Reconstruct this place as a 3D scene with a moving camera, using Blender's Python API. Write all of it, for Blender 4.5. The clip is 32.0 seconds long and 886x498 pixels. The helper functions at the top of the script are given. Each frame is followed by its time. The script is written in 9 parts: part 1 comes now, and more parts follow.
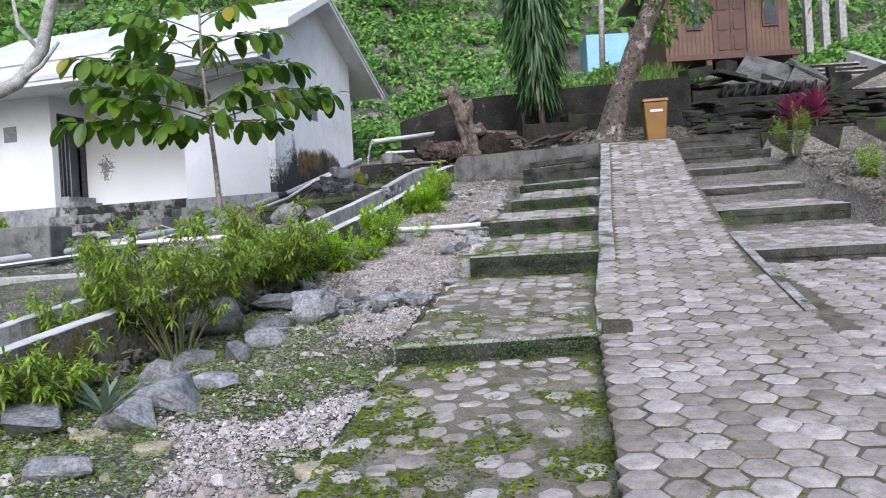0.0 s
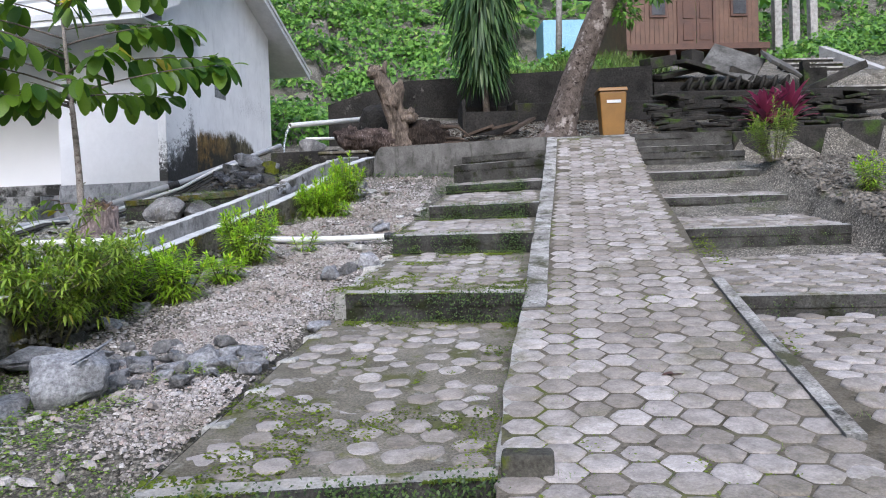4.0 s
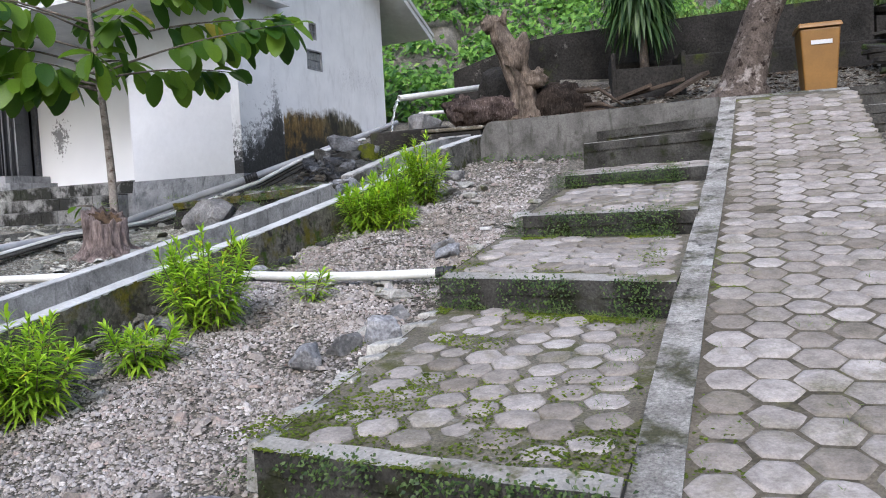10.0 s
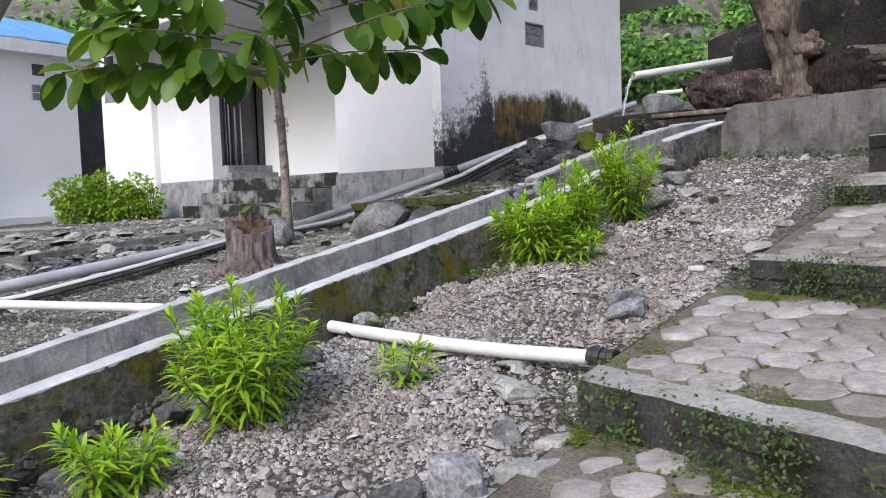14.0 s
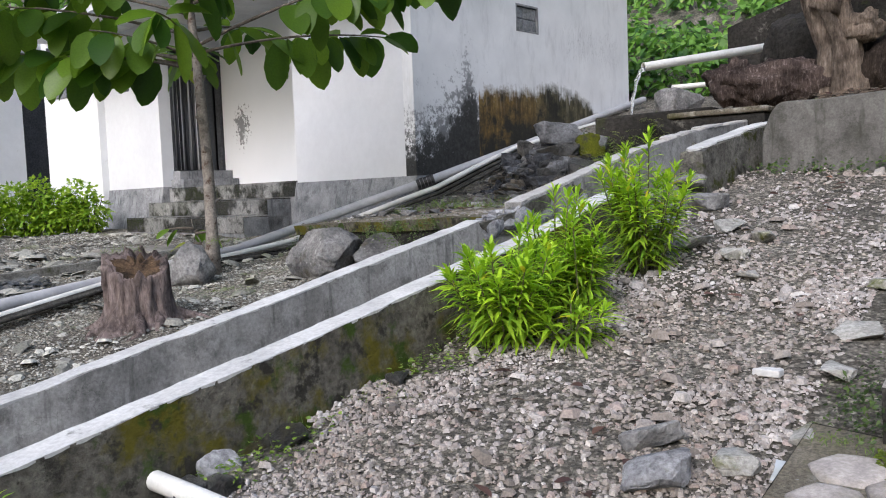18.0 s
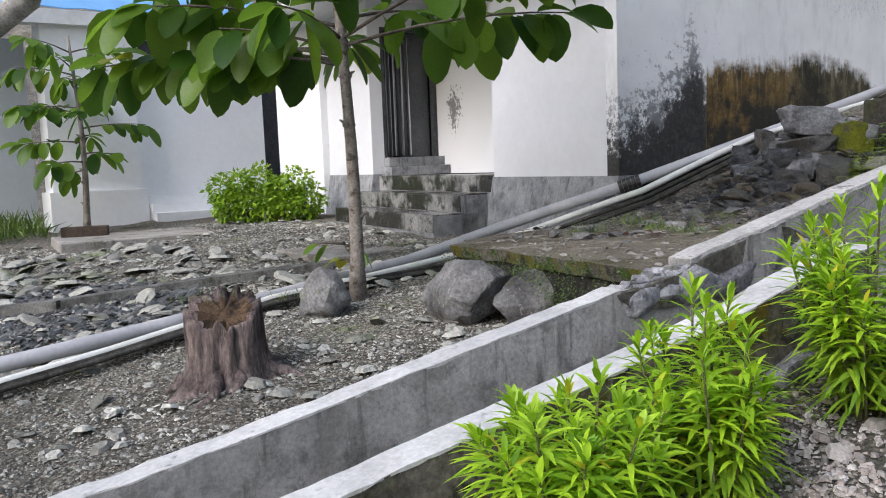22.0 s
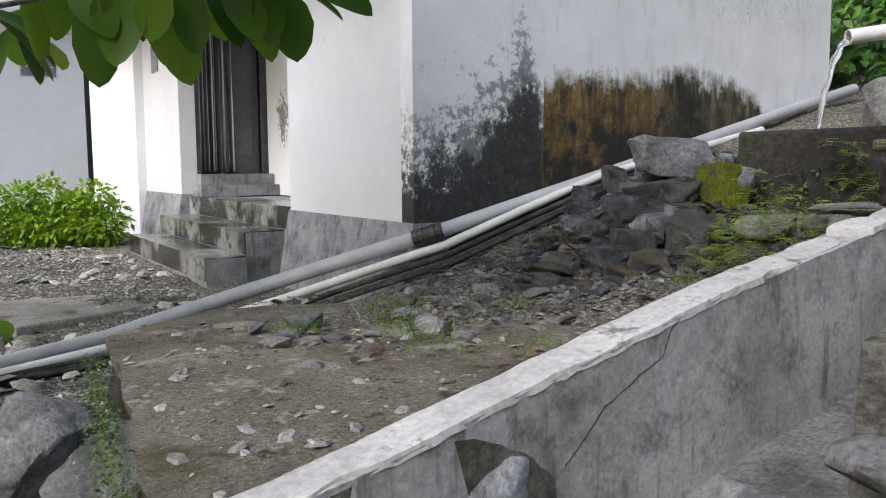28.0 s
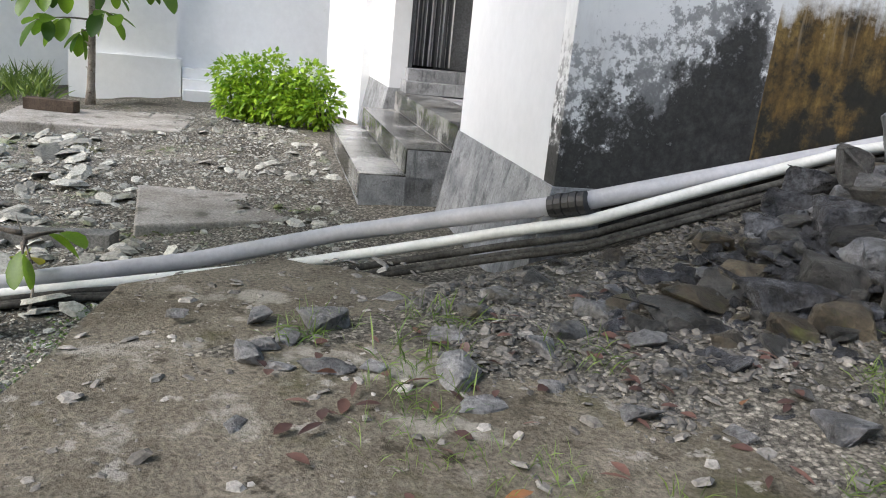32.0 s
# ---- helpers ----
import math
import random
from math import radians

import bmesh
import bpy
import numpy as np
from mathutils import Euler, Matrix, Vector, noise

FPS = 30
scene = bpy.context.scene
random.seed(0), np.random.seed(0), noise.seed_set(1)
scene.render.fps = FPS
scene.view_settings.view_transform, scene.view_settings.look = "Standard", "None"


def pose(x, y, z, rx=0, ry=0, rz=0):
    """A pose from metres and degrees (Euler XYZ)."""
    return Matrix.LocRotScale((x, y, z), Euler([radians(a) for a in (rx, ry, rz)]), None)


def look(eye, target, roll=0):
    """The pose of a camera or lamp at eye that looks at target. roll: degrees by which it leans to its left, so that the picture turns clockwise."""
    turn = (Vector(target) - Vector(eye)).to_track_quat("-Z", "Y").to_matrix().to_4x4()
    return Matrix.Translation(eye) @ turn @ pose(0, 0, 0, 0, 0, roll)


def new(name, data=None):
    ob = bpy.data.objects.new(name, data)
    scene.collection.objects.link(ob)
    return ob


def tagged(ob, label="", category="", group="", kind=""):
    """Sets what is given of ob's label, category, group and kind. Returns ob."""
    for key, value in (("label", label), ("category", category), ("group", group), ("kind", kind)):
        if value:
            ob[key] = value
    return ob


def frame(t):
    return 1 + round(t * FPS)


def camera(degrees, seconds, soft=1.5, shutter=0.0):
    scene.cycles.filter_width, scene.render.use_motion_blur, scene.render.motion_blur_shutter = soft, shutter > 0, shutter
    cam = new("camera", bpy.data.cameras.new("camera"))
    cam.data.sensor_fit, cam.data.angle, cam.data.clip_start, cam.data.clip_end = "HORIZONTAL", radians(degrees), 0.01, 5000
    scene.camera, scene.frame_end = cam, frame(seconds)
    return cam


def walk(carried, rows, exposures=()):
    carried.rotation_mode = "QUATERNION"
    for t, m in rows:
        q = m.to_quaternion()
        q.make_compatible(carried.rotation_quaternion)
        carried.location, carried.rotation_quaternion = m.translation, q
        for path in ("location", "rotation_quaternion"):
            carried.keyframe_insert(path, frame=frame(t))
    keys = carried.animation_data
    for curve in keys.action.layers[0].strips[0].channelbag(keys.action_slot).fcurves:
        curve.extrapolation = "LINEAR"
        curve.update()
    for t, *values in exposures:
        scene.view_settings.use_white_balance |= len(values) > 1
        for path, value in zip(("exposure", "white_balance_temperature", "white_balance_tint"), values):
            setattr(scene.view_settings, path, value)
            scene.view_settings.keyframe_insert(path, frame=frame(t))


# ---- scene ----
cam = camera(57.5, 32.0, soft=1.05)
PATH = [
    (0, (0.085, -0.2, 1.446), (0.07, 1.8, 1.435), -3.4),
    (0.5, (0.11, 0.189, 1.496), (0.085, 2.189, 1.482), -3.4),
    (1, (0.183, 0.58, 1.539), (0.196, 2.58, 1.514), -4.1),
    (1.5, (0.307, 0.807, 1.599), (0.308, 2.807, 1.58), -4.0),
    (2, (0.356, 1.258, 1.648), (0.353, 3.258, 1.621), -3.2),
    (2.5, (0.413, 1.487, 1.692), (0.48, 3.485, 1.664), -3.0),
    (3, (0.596, 1.821, 1.758), (0.699, 3.818, 1.729), -2.6),
    (3.5, (0.746, 2.14, 1.764), (0.845, 4.137, 1.721), -1.7),
    (5.5, (0.944, 3.624, 1.843), (0.975, 5.623, 1.796), -3.1),
    (6, (1.015, 3.903, 1.919), (0.997, 5.903, 1.871), -3.0),
    (6.5, (1.135, 4.152, 1.958), (1.061, 6.15, 1.905), -3.0),
    (7, (1.256, 4.407, 1.987), (0.962, 6.385, 1.935), -2.8),
    (7.5, (1.214, 4.798, 2.013), (0.774, 6.747, 1.924), -3.6),
    (8, (1.271, 4.966, 2.061), (0.893, 6.927, 1.966), -3.6),
    (8.5, (1.408, 5.217, 2.106), (1.049, 7.182, 2.011), -3.0),
    (9, (1.508, 5.539, 2.128), (1.147, 7.504, 2.032), -2.3),
    (9.5, (1.551, 5.886, 2.172), (1.208, 7.854, 2.076), -2.2),
    (10, (1.662, 6.182, 2.195), (1.312, 8.148, 2.09), -3.0),
    (10.5, (1.799, 6.447, 2.252), (1.32, 8.387, 2.154), -3.2),
    (11, (1.779, 6.726, 2.274), (1.229, 8.647, 2.198), -3.4),
    (11.5, (1.751, 6.995, 2.321), (1.171, 8.908, 2.256), -4.0),
    (12, (1.738, 7.385, 2.36), (0.888, 9.195, 2.319), -3.9),
    (12.5, (1.692, 7.649, 2.403), (0.78, 9.428, 2.352), -3.7),
    (13, (1.679, 7.873, 2.436), (0.792, 9.665, 2.382), -3.4),
    (13.5, (1.761, 8.146, 2.468), (0.865, 9.933, 2.401), -2.4),
    (14, (1.77, 8.384, 2.48), (0.815, 10.136, 2.35), -2.1),
    (14.5, (1.711, 8.574, 2.557), (0.776, 10.337, 2.425), -1.5),
    (16.5, (1.477, 9.448, 2.644), (0.619, 11.247, 2.476), -3.2),
    (17, (1.363, 9.711, 2.645), (0.502, 11.506, 2.448), -3.5),
    (17.5, (1.274, 9.987, 2.689), (0.326, 11.74, 2.522), -2.7),
    (18, (1.151, 10.296, 2.709), (0.19, 12.045, 2.568), -2.2),
    (18.5, (1.072, 10.548, 2.742), (0.16, 12.322, 2.604), -2.6),
    (19, (1.08, 10.888, 2.778), (0.212, 12.686, 2.651), -2.6),
    (19.5, (1.085, 11.145, 2.807), (0.218, 12.943, 2.675), -2.5),
    (20, (1.0, 11.491, 2.856), (0.052, 13.246, 2.718), -1.4),
    (20.5, (0.948, 11.648, 3.003), (-0.135, 13.32, 2.818), -0.9),
    (21, (0.949, 11.828, 3.05), (-0.336, 13.343, 2.824), -2.1),
    (21.5, (1.02, 11.912, 3.079), (-0.391, 13.312, 2.856), -2.2),
    (22, (0.972, 11.99, 3.102), (-0.499, 13.329, 2.894), -2.2),
    (22.5, (0.799, 12.125, 3.103), (-0.699, 13.438, 2.927), -2.3),
    (23, (0.715, 12.267, 3.091), (-0.768, 13.59, 2.866), -2.7),
    (23.5, (0.552, 12.553, 3.061), (-0.948, 13.855, 2.829), -2.5),
    (24, (0.43, 12.814, 3.069), (-1.081, 14.105, 2.842), -1.5),
    (24.5, (0.3, 13.015, 3.065), (-1.161, 14.363, 2.844), -0.9),
    (25, (0.211, 13.248, 3.083), (-1.188, 14.662, 2.879), -0.8),
    (25.5, (0.206, 13.572, 3.117), (-1.183, 14.999, 2.937), -0.8),
    (26, (0.176, 13.824, 3.127), (-1.214, 15.251, 2.951), -0.6),
    (26.5, (0.211, 14.053, 3.186), (-1.006, 15.629, 3.0), 0.8),
    (28.5, (0.328, 14.869, 3.385), (-1.059, 16.294, 3.173), -0.4),
    (29, (0.368, 15.072, 3.425), (-1.026, 16.487, 3.192), 0.2),
    (29.5, (0.441, 15.271, 3.412), (-0.957, 16.63, 2.966), 0.6),
    (30, (0.331, 15.548, 3.472), (-1.069, 16.9, 3.01), 2.9),
    (30.5, (0.225, 15.717, 3.525), (-1.22, 17.022, 3.067), 3.2),
    (31, (0.168, 15.939, 3.606), (-1.519, 16.938, 3.212), 6.1),
    (31.5, (0.09, 16.049, 3.627), (-1.688, 16.877, 3.237), 5.5),
    (32, (-0.138, 16.183, 3.679), (-1.846, 17.093, 3.172), 5.8),
]
walk(cam, [(t, look(eye, target, roll)) for t, eye, target, roll in PATH], [(0, 0.58, 5800, 13), (7, 0.56, 5820, 13), (13, 0.48, 6050, 13), (26, 0.46, 6280, 12), (28.5, 0.57, 6350, 11), (30, 0.74, 6400, 10), (32, 0.93, 6400, 10)])

# ---- world, sun ----
world = bpy.data.worlds.new("sky")
scene.world = world
world.use_nodes = True
_wn = world.node_tree.nodes
_sky = _wn.new("ShaderNodeTexSky")
_sky.sky_type = "NISHITA"
_sky.sun_disc = False
_sky.sun_elevation = radians(42)
_sky.sun_rotation = radians(181)
_sky.air_density = 1.6
_sky.dust_density = 4.0
world.node_tree.links.new(_sky.outputs[0], _wn["Background"].inputs[0])
_wn["Background"].inputs[1].default_value = 0.15

sun_data = bpy.data.lights.new("sun", "SUN")
sun_data.energy = 1.5
sun_data.angle = radians(30)
sun_data.color = (0.935, 0.985, 1.12)
sun = new("sun", sun_data)
sun.matrix_world = look((0.6, -7, 16), (0, 9, 0))

# ---- mesh helpers ----
class Soup:
    """Vertices and faces gathered into one mesh."""
    def __init__(self):
        self.v, self.f, self.m = [], [], []

    def add(self, verts, faces, slot=0):
        n = len(self.v)
        self.v.extend([tuple(p) for p in verts])
        self.f.extend([tuple(i + n for i in f) for f in faces])
        self.m.extend([slot] * len(faces))

    def hull8(self, p, slot=0):
        """Box from eight corners: four below, four above, both counter-clockwise."""
        self.add(p, [(3, 2, 1, 0), (4, 5, 6, 7), (0, 1, 5, 4), (1, 2, 6, 5), (2, 3, 7, 6), (3, 0, 4, 7)], slot)

    def box(self, lo, hi, m=None, slot=0):
        (a, b, c), (d, e, f) = lo, hi
        p = [Vector(q) for q in ((a, b, c), (d, b, c), (d, e, c), (a, e, c), (a, b, f), (d, b, f), (d, e, f), (a, e, f))]
        self.hull8([m @ q for q in p] if m else p, slot)

    def prism(self, outline, h0, h1, m=None, slot=0):
        """A plan outline (counter-clockwise) raised from h0 to h1."""
        n = len(outline)
        p = [Vector((x, y, h0)) for x, y in outline] + [Vector((x, y, h1)) for x, y in outline]
        p = [m @ q for q in p] if m else p
        self.add(p, [tuple(range(n - 1, -1, -1)), tuple(range(n, 2 * n))] + [(i, (i + 1) % n, n + (i + 1) % n, n + i) for i in range(n)], slot)

    def tube(self, path, radii, sides=10, caps=True, slot=0, squash=1.0):
        path = [Vector(p) for p in path]
        if not hasattr(radii, "__len__"):
            radii = [radii] * len(path)
        n0 = len(self.v)
        side = None
        for i, p in enumerate(path):
            d = (path[min(i + 1, len(path) - 1)] - path[max(i - 1, 0)]).normalized()
            if side is None:
                side = d.orthogonal().normalized()
            side = (side - d * side.dot(d)).normalized()
            up = d.cross(side)
            for k in range(sides):
                a = 2 * math.pi * k / sides
                self.v.append(tuple(p + (side * math.cos(a) + up * math.sin(a) * squash) * radii[i]))
        for i in range(len(path) - 1):
            for k in range(sides):
                a, b = n0 + i * sides + k, n0 + i * sides + (k + 1) % sides
                self.f.append((a, b, b + sides, a + sides))
                self.m.append(slot)
        if caps:
            self.f.append(tuple(n0 + k for k in range(sides))[::-1])
            self.f.append(tuple(n0 + (len(path) - 1) * sides + k for k in range(sides)))
            self.m += [slot, slot]

    def mesh(self, name, mats, smooth=False):
        me = bpy.data.meshes.new(name)
        me.from_pydata(self.v, [], self.f)
        for k in (mats if isinstance(mats, (list, tuple)) else [mats]):
            me.materials.append(k)
        if any(self.m):
            me.polygons.foreach_set("material_index", self.m)
        if smooth:
            me.polygons.foreach_set("use_smooth", [True] * len(me.polygons))
        me.update()
        return me


def part(name, soup, mats, parent=None, label="", smooth=False):
    """One mesh object, under a thing or a part where a parent is given. Positions are in the world."""
    ob = new(name, soup.mesh(name, mats, smooth) if isinstance(soup, Soup) else soup)
    if parent is not None:
        ob.parent = parent
        ob.matrix_parent_inverse = parent.matrix_world.inverted()
    if label:
        ob["label"] = label
    return ob


def thing(name, at, label, category, group="", kind=""):
    """An Empty at a thing's base, to carry its parts."""
    e = new(name)
    e.location = at
    e.empty_display_size = 0.1
    e.matrix_world = Matrix.Translation(at)
    return tagged(e, label, category, group, kind)


def soften(ob, width, segments=2, angle=35):
    b = ob.modifiers.new("bevel", "BEVEL")
    b.width, b.segments, b.limit_method, b.angle_limit = width, segments, "ANGLE", radians(angle)
    return ob


def lerp_table(x, table):
    return float(np.interp(x, [a for a, _ in table], [b for _, b in table]))


def n3(x, y, z=0.0, s=1.0):
    return noise.noise(Vector((x * s, y * s, z * s)))


# ---- materials ----
def material(name):
    m = bpy.data.materials.new(name)
    m.use_nodes = True
    nt = m.node_tree
    b = nt.nodes["Principled BSDF"]
    return m, nt, b


def node(nt, kind, **values):
    n = nt.nodes.new(kind)
    for k, v in values.items():
        if k in n.inputs:
            n.inputs[k].default_value = v
    return n


def noise_tex(nt, scale, detail=6, rough=0.6, coord=None, distortion=0.0):
    n = node(nt, "ShaderNodeTexNoise", Scale=scale, Detail=detail, Roughness=rough, Distortion=distortion)
    if coord is not None:
        nt.links.new(coord, n.inputs["Vector"])
    return n


def ramp(nt, source, stops):
    r = nt.nodes.new("ShaderNodeValToRGB")
    el = r.color_ramp.elements
    while len(el) < len(stops):
        el.new(0.5)
    for e, (p, c) in zip(el, stops):
        e.position = p
        e.color = (*c, 1) if len(c) == 3 else c
    nt.links.new(source, r.inputs[0])
    return r


def grey(v):
    return (v, v, v)


def mix(nt, factor, a, b, mode="MIX"):
    m = nt.nodes.new("ShaderNodeMix")
    m.data_type, m.blend_type = "RGBA", mode
    for sock, val in ((m.inputs["Factor"], factor), (m.inputs[6], a), (m.inputs[7], b)):
        if isinstance(val, (int, float)):
            sock.default_value = val
        elif isinstance(val, tuple):
            sock.default_value = (*val, 1)
        else:
            nt.links.new(val, sock)
    return m.outputs[2]


def bump(nt, bsdf, height, strength=0.5, distance=0.02):
    b = node(nt, "ShaderNodeBump", Strength=strength, Distance=distance)
    nt.links.new(height, b.inputs["Height"])
    nt.links.new(b.outputs[0], bsdf.inputs["Normal"])


def world_pos(nt):
    return nt.nodes.new("ShaderNodeNewGeometry").outputs["Position"]


def two_scale(name, dark, light, big=1.2, fine=40.0, rough=0.85, spread=0.35, bump_d=0.01, bump_s=0.5, extra=None, island=0.0, obj=0.0, grain=(0.5, 1.35), speck=None):
    """A weathered surface: two colours mixed by a broad and a fine noise. extra: (colour, scale, low, high) for patches such as moss."""
    m, nt, b = material(name)
    p = world_pos(nt)
    nb, nf = noise_tex(nt, big, 5, 0.6, p), noise_tex(nt, fine, 8, 0.7, p)
    c1 = ramp(nt, nb.outputs[0], [(0.5 - spread / 2, dark), (0.5 + spread / 2, light)])
    c2 = ramp(nt, nf.outputs[0], [(0.36, grey(grain[0])), (0.64, grey(grain[1]))])
    col = mix(nt, 0.75, c1.outputs[0], c2.outputs[0], "MULTIPLY")
    if island or obj:
        src = nt.nodes.new("ShaderNodeNewGeometry").outputs["Random Per Island"] if island else nt.nodes.new("ShaderNodeObjectInfo").outputs["Random"]
        k = island or obj
        col = mix(nt, 1.0, col, ramp(nt, src, [(0.0, grey(1 - k)), (1.0, grey(1 + k))]).outputs[0], "MULTIPLY")
    if speck:
        vo = node(nt, "ShaderNodeTexVoronoi", Scale=speck[0], Randomness=1.0)
        nt.links.new(p, vo.inputs["Vector"])
        sep = nt.nodes.new("ShaderNodeSeparateColor")
        nt.links.new(vo.outputs["Color"], sep.inputs[0])
        col = mix(nt, 1.0, col, ramp(nt, sep.outputs[0], [(0.0, grey(1 - speck[1])), (0.7, grey(1.0)), (1.0, grey(1 + 1.3 * speck[1]))]).outputs[0], "MULTIPLY")
        col = mix(nt, 0.8, col, ramp(nt, vo.outputs["Distance"], [(0.25, grey(1.1)), (0.6, grey(0.55))]).outputs[0], "MULTIPLY")
    for colour, scale, lo, hi in (extra or []):
        mask = ramp(nt, noise_tex(nt, scale, 7, 0.65, p).outputs[0], [(lo, grey(0)), (hi, grey(1))])
        fine_c = mix(nt, 0.6, colour, ramp(nt, nf.outputs[0], [(0.3, grey(0.5)), (0.75, grey(1.5))]).outputs[0], "MULTIPLY")
        col = mix(nt, mask.outputs[0], col, fine_c)
    nt.links.new(col, b.inputs["Base Color"])
    b.inputs["Roughness"].default_value = rough
    b.inputs["Specular IOR Level"].default_value = 0.12 if rough > 0.6 else 0.5
    bump(nt, b, nf.outputs[0], bump_s, bump_d)
    return m


MOSS, MOSS_DARK = (0.115, 0.165, 0.022), (0.045, 0.075, 0.015)
def paver_material(name, island):
    """Cast pavers, each from pale grey to dirty olive, with worn pale rims, stains and grit."""
    m, nt, b = material(name)
    p = world_pos(nt)
    r = nt.nodes.new("ShaderNodeNewGeometry").outputs["Random Per Island"] if island else nt.nodes.new("ShaderNodeObjectInfo").outputs["Random"]
    tone = ramp(nt, r, [(0.0, (0.205, 0.18, 0.152)), (0.25, (0.272, 0.244, 0.217)), (0.7, (0.336, 0.306, 0.283)), (1.0, (0.415, 0.383, 0.359))]).outputs[0]
    fi, me_, bl = noise_tex(nt, 75, 7, 0.75, p), noise_tex(nt, 11, 7, 0.7, p), noise_tex(nt, 1.7, 6, 0.65, p)
    col = mix(nt, 0.9, tone, ramp(nt, fi.outputs[0], [(0.34, grey(0.72)), (0.68, grey(1.2))]).outputs[0], "MULTIPLY")
    col = mix(nt, 0.9, col, ramp(nt, me_.outputs[0], [(0.36, grey(0.66)), (0.60, grey(1.1))]).outputs[0], "MULTIPLY")
    film = noise_tex(nt, 4.5, 7, 0.7, p)
    col = mix(nt, ramp(nt, film.outputs[0], [(0.56, grey(0)), (0.70, grey(0.55))]).outputs[0], col, (0.15, 0.135, 0.08))
    col = mix(nt, ramp(nt, bl.outputs[0], [(0.54, grey(0)), (0.70, grey(0.75))]).outputs[0], col, mix(nt, 1.0, (0.135, 0.125, 0.085), ramp(nt, fi.outputs[0], [(0.36, grey(0.5)), (0.66, grey(1.5))]).outputs[0], "MULTIPLY"))
    nt.links.new(col, b.inputs["Base Color"])
    b.inputs["Roughness"].default_value = 0.88
    b.inputs["Specular IOR Level"].default_value = 0.12
    bump(nt, b, fi.outputs[0], 0.6, 0.004)
    return m


m_nose = two_scale("dirty_nosing_concrete", (0.11, 0.105, 0.088), (0.38, 0.368, 0.34), 4.0, 42, 0.92, 0.4, 0.018, 1.0, [((0.075, 0.07, 0.05), 3.2, 0.52, 0.60), ((0.07, 0.085, 0.02), 5.0, 0.56, 0.64), ((0.36, 0.355, 0.34), 8.0, 0.62, 0.68)], grain=(0.35, 1.45))
m_paver, m_paver_joined = paver_material("paver_concrete", False), paver_material("paver_concrete_far", True)
m_joint = two_scale("joint_soil", (0.085, 0.074, 0.055), (0.185, 0.163, 0.127), 3, 60, 0.95, 0.4, 0.012, 0.8, [((0.10, 0.11, 0.03), 1.1, 0.55, 0.66), ((0.07, 0.062, 0.045), 6, 0.5, 0.62)], grain=(0.6, 1.3))
m_mossjoint = two_scale("mossy_joint_soil", (0.115, 0.103, 0.077), (0.225, 0.204, 0.163), 2.4, 70, 0.97, 0.4, 0.015, 0.9, [((0.10, 0.102, 0.045), 2.6, 0.52, 0.64), ((0.13, 0.133, 0.035), 3.5, 0.60, 0.70), ((0.27, 0.255, 0.22), 9.0, 0.58, 0.66)], grain=(0.45, 1.45))
m_palenose = two_scale("pale_step_cement", (0.22, 0.208, 0.183), (0.43, 0.412, 0.382), 2.6, 50, 0.92, 0.45, 0.012, 0.9, [((0.14, 0.13, 0.085), 3.0, 0.53, 0.62), ((0.12, 0.13, 0.04), 6.0, 0.58, 0.66)], grain=(0.65, 1.2))
m_step = two_scale("step_concrete", (0.085, 0.085, 0.08), (0.24, 0.238, 0.228), 2.6, 60, 0.9, 0.45, 0.008, 0.8, [((0.05, 0.055, 0.03), 4, 0.58, 0.68), ((0.05, 0.05, 0.045), 2.3, 0.52, 0.66)], grain=(0.4, 1.4))
m_curb = two_scale("curb_concrete", (0.215, 0.205, 0.185), (0.45, 0.434, 0.408), 5.0, 60, 0.9, 0.3, 0.018, 1.0, [((0.085, 0.085, 0.05), 2.6, 0.52, 0.62), ((0.50, 0.50, 0.48), 4.0, 0.60, 0.66), ((0.055, 0.053, 0.045), 7.0, 0.55, 0.66)], grain=(0.4, 1.45))
def weathered_render(name, dark, light, stain):
    """Cement render with rain streaks, blotches and fine cracks."""
    m, nt, b = material(name)
    p = world_pos(nt)
    mp = nt.nodes.new("ShaderNodeMapping")
    mp.inputs["Scale"].default_value = (1, 1, 0.14)
    nt.links.new(p, mp.inputs["Vector"])
    st, bl, fi = noise_tex(nt, 13, 6, 0.65, mp.outputs[0]), noise_tex(nt, 2.6, 7, 0.68, p), noise_tex(nt, 60, 6, 0.7, p)
    col = ramp(nt, bl.outputs[0], [(0.34, dark), (0.62, light)]).outputs[0]
    col = mix(nt, 0.6, col, ramp(nt, fi.outputs[0], [(0.35, grey(0.6)), (0.65, grey(1.25))]).outputs[0], "MULTIPLY")
    col = mix(nt, ramp(nt, st.outputs[0], [(0.55, grey(0)), (0.70, grey(0.75))]).outputs[0], col, stain)
    bl2 = noise_tex(nt, 5.5, 8, 0.72, p)
    col = mix(nt, ramp(nt, bl2.outputs[0], [(0.52, grey(0)), (0.68, grey(0.7))]).outputs[0], col, stain)
    ck = noise_tex(nt, 2.1, 5, 0.62, p, 0.5)
    col = mix(nt, ramp(nt, ck.outputs[0], [(0.497, grey(0)), (0.5, grey(0.4)), (0.503, grey(0))]).outputs[0], col, (0.03, 0.03, 0.028))
    nt.links.new(col, b.inputs["Base Color"])
    b.inputs["Roughness"].default_value = 0.88
    b.inputs["Specular IOR Level"].default_value = 0.12
    bump(nt, b, fi.outputs[0], 0.6, 0.006)
    return m


